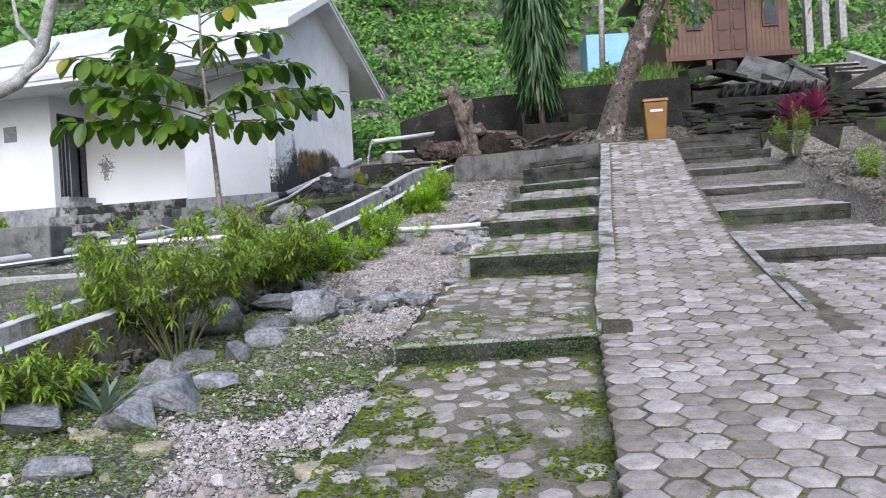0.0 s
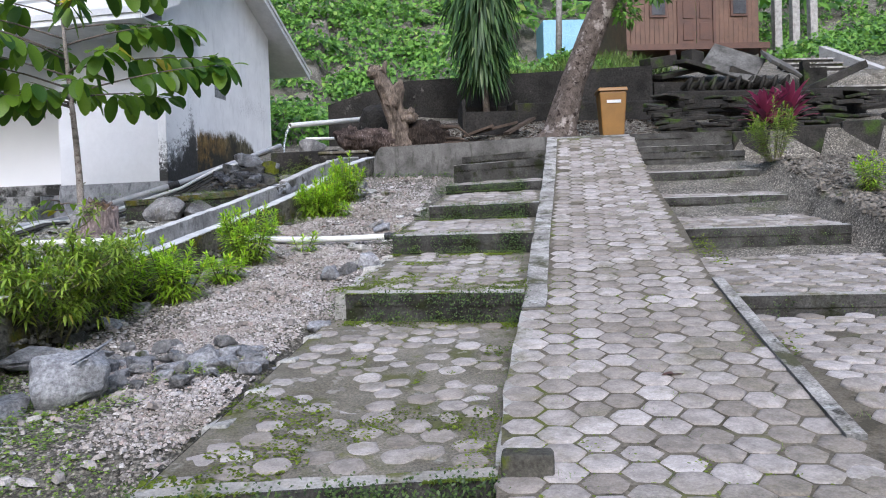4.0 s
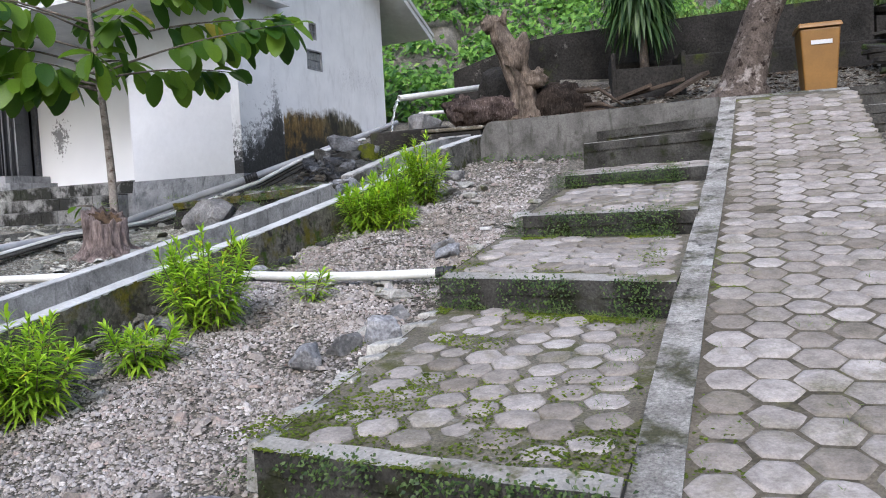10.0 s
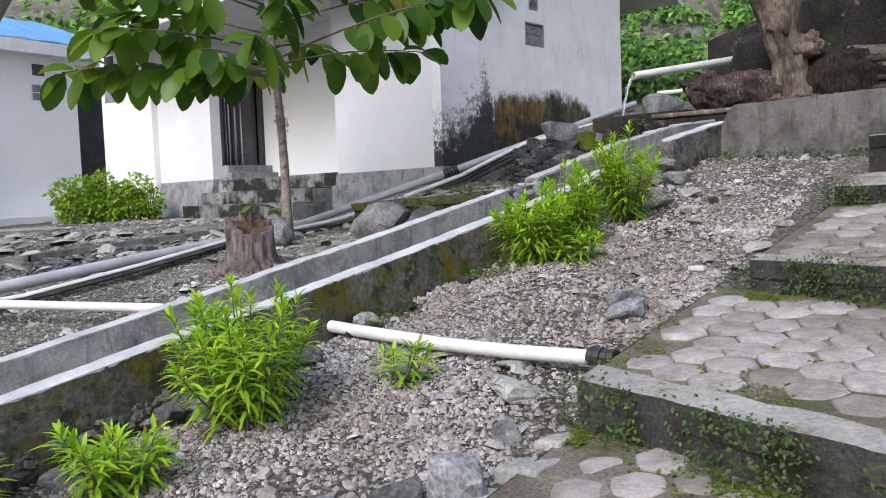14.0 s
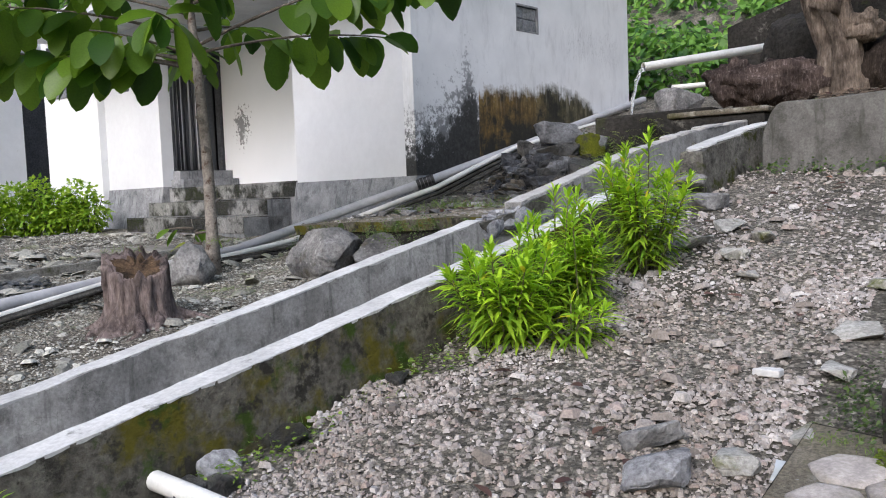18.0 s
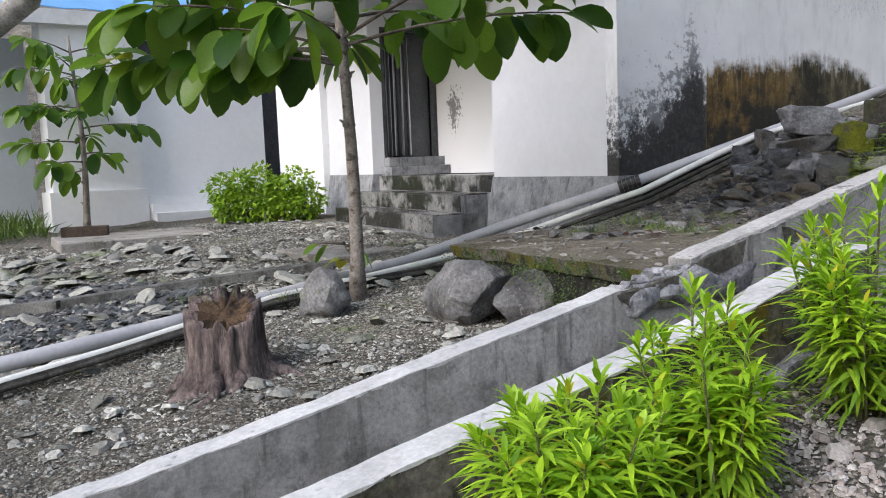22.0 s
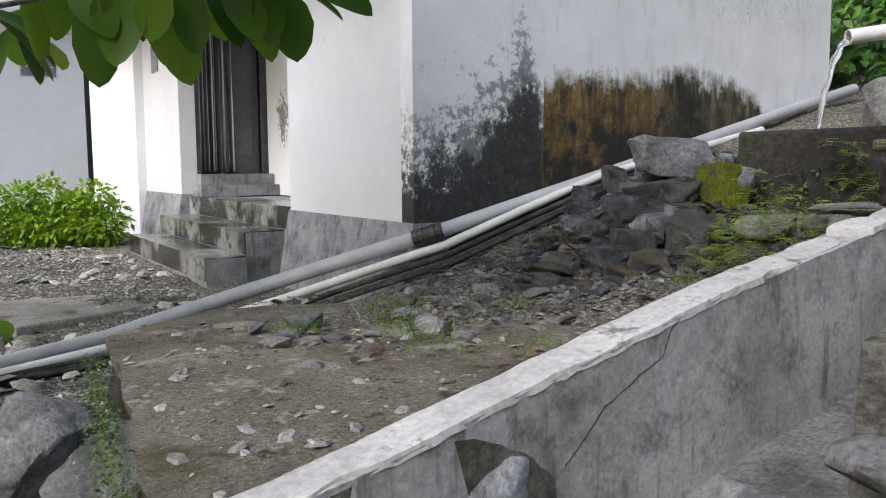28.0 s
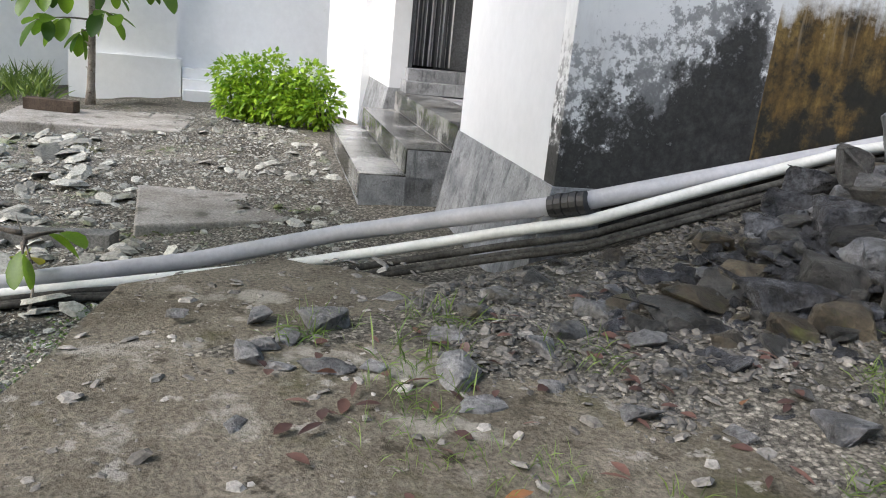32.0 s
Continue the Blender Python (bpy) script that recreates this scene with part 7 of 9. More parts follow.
s.box((-0.35, -0.1, 0), (0.35, 0.1, 0.16), Matrix.Translation((-12.55, 16.5, 2.17)) @ Matrix.Rotation(radians(62), 4, "Z"))
tagged(soften(part("wooden_block", s, m_wood), 0.01), "short weathered wooden beam lying on the slab", "beam")
tagged(part("wall_rubble", pebble_mesh("wall_rubble", wp2, ws2, m_exposed, 12, 0.8, 6), None), "rough mossy stones bedded in the channel wall's face", "stones", kind="stuff")

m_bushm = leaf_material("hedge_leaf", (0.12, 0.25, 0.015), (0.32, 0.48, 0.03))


m_stem = two_scale("green_brown_stem", (0.10, 0.10, 0.05), (0.20, 0.20, 0.10), 5, 60, 0.8)
# ---- shrubs ----
def shrub(x, y, height, spread, stems, mat, seed, label, leaf=0.145, width=0.019, per=28, group="", base=None, low=0.12):
    rng = random.Random(seed)
    z0 = ground_z(x, y) if base is None else base
    t = thing("shrub", (x, y, z0), label, "shrub", group)
    wood = Soup()
    B, D, N, L, W = [], [], [], [], []
    under = ([], [], [], [], [])
    stems, per = int(stems * 1.15), int(per * 1.6)
    for i in range(stems):
        a = rng.uniform(0, 2 * math.pi)
        r = spread * math.sqrt(rng.random())
        h = height * rng.uniform(0.55, 1.0) * (1 - 0.25 * r / spread)
        p0 = Vector((x + 0.25 * r * math.cos(a), y + 0.25 * r * math.sin(a), z0 - 0.02))
        p2 = Vector((x + r * math.cos(a), y + r * math.sin(a), z0 + h))
        p1 = p0.lerp(p2, 0.5) + Vector((0.12 * r * math.cos(a), 0.12 * r * math.sin(a), 0.1 * h))
        path = [p0.lerp(p1, q).lerp(p1.lerp(p2, q), q) for q in (0, 0.25, 0.5, 0.75, 1)]
        wood.tube(path, [0.006, 0.005, 0.0045, 0.004, 0.003], 5, caps=False)
        for k in range(per):
            q = low + (1 - low) * (k / (per - 1)) ** 0.7
            p = p0.lerp(p1, q).lerp(p1.lerp(p2, q), q)
            d = (p1.lerp(p2, q) - p0.lerp(p1, q)).normalized()
            az = k * 2.4 + rng.uniform(-0.4, 0.4) + i
            tip = max(0.0, (q - 0.8) / 0.2)
            side = Vector((math.cos(az), math.sin(az), 0))
            dd = (side * (1.0 - 0.55 * tip) + d * (0.45 + 0.9 * tip) + Vector((0, 0, rng.uniform(-0.15, 0.2)))).normalized()
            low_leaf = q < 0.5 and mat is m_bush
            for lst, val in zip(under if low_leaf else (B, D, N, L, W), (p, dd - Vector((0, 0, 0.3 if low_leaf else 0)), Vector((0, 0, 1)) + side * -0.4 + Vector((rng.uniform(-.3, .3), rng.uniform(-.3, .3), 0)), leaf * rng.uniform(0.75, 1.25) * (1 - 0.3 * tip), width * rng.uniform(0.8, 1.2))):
                lst.append(val)
    part("stem", wood, m_stem, t)
    part("foliage", leaf_mesh("foliage", B, D, N, L, W, 0.38, mat, fine="lance"), None, t)
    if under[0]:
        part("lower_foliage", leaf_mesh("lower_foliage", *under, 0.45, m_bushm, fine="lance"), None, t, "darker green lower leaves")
    return t


def open_shrub(x, y, height, spread, stems, seed, label, leaf=0.088, group=""):
    """A thin woody shrub: bare lower stems, side twigs, leaves gathered towards the twig ends."""
    rng = random.Random(seed)
    z0 = ground_z(x, y)
    t = thing("shrub", (x, y, z0), label, "shrub", group)
    young = ([], [], [], [], [])
    old = ([], [], [], [], [])
    for i in range(stems):
        a = 2 * math.pi * (i + rng.uniform(-0.4, 0.4)) / stems
        r = spread * rng.uniform(0.35, 1.0)
        h = height * rng.uniform(0.6, 1.0) * (1 - 0.25 * r / spread)
        p0 = Vector((x + 0.07 * math.cos(a), y + 0.07 * math.sin(a), z0 - 0.03))
        p2 = Vector((x + r * math.cos(a), y + r * math.sin(a), z0 + h))
        p1 = p0.lerp(p2, 0.5) + Vector((rng.gauss(0, 0.08) - 0.12 * r * math.cos(a), rng.gauss(0, 0.08) - 0.12 * r * math.sin(a), 0.10 * h))
        path = [p0.lerp(p1, q).lerp(p1.lerp(p2, q), q) for q in np.linspace(0, 1, 7)]
        wood = Soup()
        wood.tube(path, [0.012, 0.011, 0.009, 0.008, 0.006, 0.005, 0.003], 6, caps=False)
        ends = [(path[-2], path[-1])]
        for k in range(rng.randrange(6, 9)):
            q = rng.uniform(0.3, 0.95)
            b0 = p0.lerp(p1, q).lerp(p1.lerp(p2, q), q)
            az = a + rng.gauss(0, 1.3)
            ln = rng.uniform(0.16, 0.36) * (1.2 - 0.5 * q)
            b1 = b0 + Vector((math.cos(az) * ln, math.sin(az) * ln, ln * rng.uniform(0.25, 0.9)))
            wood.tube([b0, b0.lerp(b1, 0.5) + Vector((0, 0, -0.015)), b1], [0.005, 0.004, 0.002], 5, caps=False)
            ends.append((b0.lerp(b1, 0.55), b1))
            for _ in range(rng.randrange(1, 4)):
                c0 = b0.lerp(b1, rng.uniform(0.3, 0.85))
                c1 = c0 + Vector((rng.gauss(0, 0.08), rng.gauss(0, 0.08), rng.uniform(0.03, 0.15)))
                wood.tube([c0, c1], [0.003, 0.0018], 5, caps=False)
                ends.append((c0, c1))
        part("stem", wood, m_stem, t, smooth=True)
        for b0, b1 in ends:
            ax = (b1 - b0).normalized()
            sd = ax.orthogonal().normalized()
            fresh = b1.z > z0 + 0.5 * height and rng.random() < 0.34
            for k in range(rng.randrange(11, 17)):
                q = 1 - 0.8 * (k / 16) ** 1.1
                az = k * 2.4 + rng.uniform(-0.5, 0.5)
                out = Matrix.Rotation(az, 3, ax) @ sd
                tip = max(0.0, (q - 0.75) / 0.25)
                dd = out * (1.0 - 0.4 * tip) + ax * (0.3 + 0.8 * tip) + Vector((0, 0, rng.uniform(-0.15, 0.2)))
                dest = young if fresh and q > 0.72 else old
                for lst, val in zip(dest, (b0.lerp(b1, q), dd, Vector((0, 0, 1)) - out * 0.3, leaf * rng.uniform(0.55, 1.15), 0.021 * rng.uniform(0.8, 1.25))):
                    lst.append(val)
    part("foliage", leaf_mesh("foliage", *old, 0.4, m_bushd, fine="lance"), None, t, "olive-green narrow leaves")
    part("young_foliage", leaf_mesh("young_foliage", *young, 0.3, m_bushm, fine="lance"), None, t, "lighter green shoot tips")
    return t


ROWG = "shrubs along the channel"
LIME = "lime-green leafy shrub growing beside the drainage channel"
shrub(-0.40, 13.70, 0.60, 0.28, 26, m_bush, 1, LIME, per=30, group=ROWG)
shrub(-0.32, 14.15, 0.72, 0.20, 13, m_bush, 2, LIME, per=28, group=ROWG)
shrub(-0.16, 14.08, 0.62, 0.2, 12, m_bush, 22, LIME, per=28, group=ROWG)
shrub(-0.03, 14.80, 0.82, 0.30, 26, m_bush, 3, LIME, per=30, group=ROWG)
shrub(-0.1, 13.75, 0.25, 0.16, 7, m_bush, 4, "low young shrub at the gravel's edge", per=14, group=ROWG)
shrub(-0.84, 11.2, 0.72, 0.36, 28, m_bush, 5, LIME, per=28, group=ROWG)
shrub(-0.35, 11.75, 0.28, 0.16, 5, m_bush, 23, "small yellowing shrub over the white pipe", per=14, group=ROWG)
shrub(-0.97, 10.55, 0.42, 0.20, 12, m_bush, 6, "small lime-green shrub in the gravel", per=20, group=ROWG)
shrub(-1.28, 9.97, 0.66, 0.30, 20, m_bush, 7, LIME, per=28, group=ROWG)
shrub(-1.72, 9.6, 0.85, 0.34, 22, m_bush, 8, LIME, per=26, group=ROWG)
open_shrub(-1.98, 8.9, 1.3, 0.78, 24, 9, "tall thin-leaved shrub, part green part lime", group=ROWG)
open_shrub(-2.22, 6.5, 1.4, 0.95, 15, 11, "sprawling thin-leaved green shrub among the rocks", group=ROWG)
open_shrub(-2.4, 7.75, 1.0, 0.65, 11, 10, "low thin-leaved shrub over the channel wall", group=ROWG)
open_shrub(-2.85, 7.2, 1.35, 0.7, 11, 15, "tall thin-leaved shrub leaning over the channel", group=ROWG)
open_shrub(-2.95, 5.2, 0.65, 0.6, 16, 13, "low weedy shrub among the rocks", group=ROWG)
open_shrub(-3.0, 6.5, 0.75, 0.55, 14, 12, "low weedy shrub beside the channel", group=ROWG)
shrub(6.64, 14.95, 1.0, 0.42, 24, m_bushd, 16, "tall green shrub beside the upper steps", per=24, leaf=0.14, group="shrubs by the far steps")
shrub(6.85, 12.6, 0.55, 0.25, 12, m_bush, 17, "thin yellow-green shrub in the far gravel", per=20, leaf=0.14, group="shrubs by the far steps")

# agave and cordyline rosettes


def rosette(name, x, y, z, n, length, width, mat, label, cat, seed, stem=0.0, rise=0.8, droop=0.25):
    rng = random.Random(seed)
    t = thing(name, (x, y, z), label, cat)
    B, D, N, L, W = [], [], [], [], []
    for i in range(n):
        a = i * 2.4 + rng.uniform(-0.2, 0.2)
        e = rise * (0.3 + 0.9 * i / n)
        B.append((x, y, z + stem * (0.5 + 0.5 * i / n)))
        D.append((math.cos(a), math.sin(a), e * 1.6))
        N.append((-math.cos(a) * e, -math.sin(a) * e, 1))
        L.append(length * rng.uniform(0.75, 1.1)), W.append(width * rng.uniform(0.85, 1.15))
    if stem:
        s = Soup()
        s.tube([(x, y, z - 0.05), (x, y, z + stem)], [0.025, 0.02], 7)
        part("stem", s, m_bark, t)
    part("foliage", leaf_mesh("foliage", B, D, N, L, W, droop, mat, fine=True), None, t)
    return t


m_agave = leaf_material("grey_green_succulent", (0.13, 0.18, 0.12), (0.22, 0.28, 0.19))
rosette("agave", -2.25, 5.1, ground_z(-2.25, 5.1), 14, 0.34, 0.055, m_agave, "small grey-green agave among the rocks", "plant", 3, rise=0.9, droop=0.1)
for i, (x, y) in enumerate(((9.0, 20.4), (9.65, 20.5), (9.3, 20.8))):
    gz = ground_z(x, y) - 0.05
    rosette("cordyline", x, y, gz, 34, 0.9, 0.13, m_cordy, "magenta-leaved cordyline on the upper bank", "plant", 30 + i, stem=max(0.45, 4.25 + 0.15 * (i % 2) - gz), rise=1.0)

# ---- broad-leaved young trees ----
def young_tree(name, base, height, trunk_r, tiers, seed, label, leaf=0.27, mat=None):
    """tiers: (height, azimuth degrees, length, rise) of each branch."""
    rng = random.Random(seed)
    x, y, z = base
    t = thing(name, base, label, "tree")
    wood = Soup()
    tp = []
    for i in range(11):
        q = i / 10
        tp.append(Vector((x + 0.05 * math.sin(q * 5 + seed) - 0.10 * q, y + 0.04 * math.sin(q * 4), z - 0.05 + q * height)))
    wood.tube(tp, [trunk_r * (1.5 if i == 0 else 1.08 - 0.07 * i) for i in range(11)], 10)
    part("trunk", wood, m_youngbark, t, smooth=True)
    for kn in (0.16, 0.27, 0.33, 0.42, 0.5) if trunk_r > 0.02 else ():
        kp = tp[int(kn * 10)].lerp(tp[int(kn * 10) + 1], kn * 10 % 1)
        ka = rng.uniform(0, 6.28)
        kd = Vector((math.cos(ka), math.sin(ka), 0.5))
        ks = Soup()
        ks.tube([kp - kd * 0.02, kp + kd * trunk_r * 0.8, kp + kd * trunk_r * 1.15, kp + kd * (trunk_r * 1.2 + 0.035)], [trunk_r * 0.9, trunk_r * 0.6, 0.014, 0.007], 9)
        part("knot", ks, m_youngbark, t, smooth=True)
    limbs = Soup()
    B, D, N, L, W = [], [], [], [], []

    def at(h):
        k = min(9.999, max(0, h / height * 10))
        return tp[int(k)].lerp(tp[int(k) + 1], k - int(k))
    for h, az, length, rise in tiers:
        p0 = at(h)
        a = radians(az)
        dv = Vector((math.cos(a), math.sin(a), rise))
        path = [p0 + dv * (length * q) + Vector((0, 0, -0.16 * length * q * q)) for q in np.linspace(0, 1, 7)]
        path = [p + Vector((0.03 * n3(p.x * 3, p.y * 3, h), 0.03 * n3(p.y * 3, p.z, h), 0)) if i else p for i, p in enumerate(path)]
        limbs.tube(path, [0.017 - 0.0019 * i for i in range(7)], 6)
        n = int(length / 0.095)
        for k in range(n):
            q = 0.34 + 0.66 * ((k + 0.5) / n) ** 0.8
            f = q * 6
            p = path[int(min(5, f))].lerp(path[int(min(5, f)) + 1], f - int(min(5, f)))
            side = 1 if k % 2 else -1
            sd = Vector((-math.sin(a), math.cos(a), 0)) * side
            end = k >= n - 2
            d = (sd * (0.25 if end else rng.uniform(0.2, 1.0)) + Vector((math.cos(a), math.sin(a), 0)) * (0.9 if end else rng.uniform(-0.1, 0.75)) + Vector((0, 0, rng.uniform(-1.2, 0.25)))).normalized()
            B.append(p + d * 0.02), D.append(d)
            N.append(Vector((0, 0, 1)) + sd * rng.uniform(0.0, 0.7) + Vector((rng.uniform(-.3, .3), rng.uniform(-.3, .3), 0)))
            s = leaf * rng.uniform(0.72, 1.1)
            L.append(s), W.append(s * rng.uniform(0.56, 0.68))
    part("branch", limbs, m_bark, t, smooth=True)
    part("crown", leaf_mesh("crown", B, D, N, L, W, 0.32, mat or m_bigleaf, fine="oval", fold=0.25), None, t, "large drooping oval leaves")
    return t


tb_z = ground_z(-4.5, 15.95)
T1 = [(1.98, 234, 1.1, 0.24), (2.05, 215, 0.9, 0.3), (2.06, 185, 0.8, 0.35), (2.1, 255, 1.0, 0.3), (2.14, 52, 1.9, 0.28), (2.02, 205, 2.6, 0.22), (2.2, 300, 1.1, 0.24), (2.22, 140, 1.3, 0.22), (2.2, 15, 2.6, 0.38), (2.3, 218, 2.0, 0.3), (2.35, 95, 1.3, 0.3), (2.5, 190, 2.4, 0.36), (2.55, -40, 1.4, 0.3), (2.6, 37, 2.6, 0.34),
      (2.75, 245, 1.6, 0.3), (2.85, 215, 2.5, 0.34), (2.95, 120, 1.2, 0.3), (3.0, 10, 1.9, 0.36), (3.1, 192, 2.2, 0.36), (3.25, 45, 1.7, 0.36), (3.3, -60, 1.2, 0.35), (3.45, 170, 1.7, 0.4), (3.6, 225, 1.5, 0.4), (3.7, 20, 1.5, 0.42), (3.9, 100, 1.0, 0.45), (4.0, 200, 1.2, 0.45), (4.15, 340, 1.0, 0.5), (4.3, 40, 0.8, 0.6), (4.35, 220, 0.8, 0.6)]
young_tree("young_tree", (-4.5, 15.95, tb_z), 4.5, 0.056, T1, 1, "young tree with a thin knotty trunk and broad drooping leaves", leaf=0.40)
T2 = [(1.35, -60, 0.9, 0.1), (1.7, 250, 1.0, 0.15), (1.95, 60, 1.1, 0.2), (2.2, -70, 1.2, 0.25), (2.45, 140, 1.1, 0.25), (2.7, 0, 1.1, 0.3), (2.9, 240, 1.0, 0.3), (3.1, 30, 0.9, 0.35), (3.3, -80, 0.8, 0.4), (1.2, 200, 0.5, 0.0), (1.5, 20, 0.7, 0.1), (1.8, 150, 0.8, 0.2), (2.1, -20, 1.0, 0.25), (2.3, 210, 0.9, 0.25), (2.6, 60, 0.9, 0.3), (2.8, 180, 0.9, 0.3), (3.0, -40, 0.8, 0.35), (3.3, 90, 0.6, 0.4)]
young_tree("young_tree", (-14.2, 17.1, ground_z(-14.2, 17.1)), 3.6, 0.06, T2, 5, "slender young tree with broad leaves before the annex", leaf=0.36)
young_tree("sapling", (-4.75, 16.15, ground_z(-4.75, 16.15)), 0.55, 0.008, [(0.4, 0, 0.25, 0.2), (0.42, 120, 0.22, 0.2), (0.45, 240, 0.24, 0.2), (0.3, 180, 0.2, 0.1)], 7, "small broad-leaved sapling at the foot of the tree", leaf=0.2)

# pale leafless limb of a tree in the yard
m_pale = two_scale("pale_lichen_bark", (0.22, 0.21, 0.20), (0.50, 0.49, 0.47), 7, 40, 0.95, 0.5, 0.015, 0.9)
pt = thing("frangipani_tree", (-9.5, 12.4, ground_z(-9.5, 12.4)), "pale knotty bare trunk and limbs of a tree", "tree")
s = Soup()
pl = [Vector((-9.5, 12.4, 1.5)), Vector((-9.3, 12.8, 2.9)), Vector((-8.6, 13.7, 4.1)), Vector((-7.6, 14.5, 4.85)), Vector((-7.17, 14.6, 5.41)), Vector((-6.95, 14.6, 6.3)), Vector((-6.9, 14.6, 7.4))]
s.tube(pl, [0.17, 0.15, 0.13, 0.12, 0.12, 0.10, 0.08], 12)
part("trunk", s, m_pale, pt, smooth=True)
s = Soup()
s.tube([pl[3], pl[3] + Vector((0.5, -0.1, 0.25)), pl[3] + Vector((0.8, 0, 0.7))], [0.05, 0.04, 0.03], 8)
part("branch", s, m_pale, pt, smooth=True)
s = Soup()
s.tube([pl[4], pl[4] + Vector((-0.4, 0, 0.5)), pl[4] + Vector((-0.5, 0, 1.2))], [0.05, 0.04, 0.03], 8)
part("branch", s, m_pale, pt, smooth=True)

# ---- stumps ----
def stump(name, at, r, h, seed, label, mat, flare=1.5, top_slope=0.1, ridge=0.16):
    rng = random.Random(seed)
    s = Soup()
    n, m = 96, 26
    x, y, z = at
    for j in range(m + 1):
        q = j / m
        for i in range(n):
            a = 2 * math.pi * i / n
            rr = r * (1 + (flare - 1) * (1 - q) ** 4.5 * (0.6 + 0.7 * abs(math.sin(a * 2.5 + seed))))
            rr *= 1 + ridge * n3(math.cos(a) * 4, math.sin(a) * 4, q * 0.6 + seed, 1.4) + 0.10 * n3(math.cos(a) * 14, math.sin(a) * 14, q * 1.6, 1.0) + 0.04 * n3(math.cos(a) * 30, math.sin(a) * 30, q * 6, 1.0)
            zz = z - 0.06 + q * (h + 0.06) + (top_slope * math.cos(a + 0.6) + 0.07 * n3(math.cos(a) * 3, math.sin(a) * 3, seed) + 0.05 * n3(math.cos(a) * 11, math.sin(a) * 11, seed)) * q
            s.v.append((x + rr * math.cos(a), y + rr * math.sin(a), zz))
    for j in range(m):
        for i in range(n):
            a, b = j * n + i, j * n + (i + 1) % n
            s.f.append((a, b, b + n, a + n))
    top0 = m * n
    rings = 4
    for k in range(1, rings):
        t = 1 - k / rings
        for i in range(n):
            px, py, pz = s.v[top0 + i]
            s.v.append((x + (px - x) * t, y + (py - y) * t, z + h - 0.05 * (1 - t) ** 0.6 + 0.03 * n3(px * 9 * t, py * 9 * t, 3) + (pz - z - h) * t))
    for k in range(rings - 1):
        o = top0 + k * n
        for i in range(n):
            a, b = o + i, o + (i + 1) % n
            s.f.append((a, b, b + n, a + n))
    s.f.append(tuple(top0 + (rings - 1) * n + i for i in range(n)))
    s.m = [0] * len(s.f)
    t = thing(name, at, label, "stump")
    for q in range(m * n + n, len(s.f)):
        s.m[q] = 1
    part("trunk", s, [mat, m_rot], t, smooth=True)
    return t


m_rot = two_scale("orange_rotten_wood", (0.035, 0.026, 0.02), (0.17, 0.11, 0.065), 14, 60, 0.95, 0.4, 0.02, 1.0)


def streaky(name, a, b_, c):
    m, nt, b = material(name)
    mp = nt.nodes.new("ShaderNodeMapping")
    mp.inputs["Scale"].default_value = (1, 1, 0.2)
    nt.links.new(world_pos(nt), mp.inputs["Vector"])
    n1, n2 = noise_tex(nt, 40, 8, 0.75, mp.outputs[0]), noise_tex(nt, 3.5, 5, 0.6, world_pos(nt))
    col = mix(nt, 0.9, ramp(nt, n1.outputs[0], [(0.3, a), (0.55, b_), (0.75, c)]).outputs[0], ramp(nt, n2.outputs[0], [(0.34, grey(0.35)), (0.64, grey(1.4))]).outputs[0], "MULTIPLY")
    nt.links.new(col, b.inputs["Base Color"])
    b.inputs["Roughness"].default_value = 0.95
    b.inputs["Specular IOR Level"].default_value = 0.12
    bump(nt, b, n1.outputs[0], 1.0, 0.05)
    return m


m_stump = streaky("grey_rotten_stump_wood", (0.075, 0.056, 0.052), (0.29, 0.232, 0.215), (0.52, 0.44, 0.41))
m_dead = streaky("brown_dead_trunk_wood", (0.06, 0.046, 0.036), (0.22, 0.176, 0.14), (0.43, 0.37, 0.315))
stump_ob = stump("tree_stump", (-3.50, 14.25, ground_z(-3.5, 14.25)), 0.215, 0.45, 2, "weathered grey tree stump with splayed roots", m_stump, 1.75, -0.085, 0.2)

rng = random.Random(31)
for k in range(7):
    a = k * 0.9 + rng.uniform(-0.2, 0.2)
    r0, ln = 0.22, rng.uniform(0.14, 0.34)
    path = []
    for q in (0, 0.3, 0.6, 1.0):
        aa = a + 0.5 * q * rng.uniform(-0.5, 0.5)
        px, py = -3.52 + (r0 + ln * q) * math.cos(aa), 14.25 + (r0 + ln * q) * math.sin(aa)
        path.append(Vector((px, py, ground_z(px, py) + 0.075 * (1 - q) ** 1.6 - 0.012)))
    s = Soup()
    s.tube(path, [0.06, 0.045, 0.03, 0.012], 8)
    part("root", s, m_stump, stump_ob, smooth=True)
m_log = streaky("reddish_rotten_wood", (0.022, 0.016, 0.013), (0.10, 0.075, 0.066), (0.42, 0.37, 0.34))
m_burl = streaky("dark_root_burl", (0.008, 0.006, 0.005), (0.04, 0.031, 0.025), (0.14, 0.112, 0.092))
# dead upright trunk on the upper terrace with its roots
dz = 3.35
dead = thing("dead_trunk", (0.7, 19.6, dz), "brown dead tree trunk with split top and roots", "stump")
s = Soup()


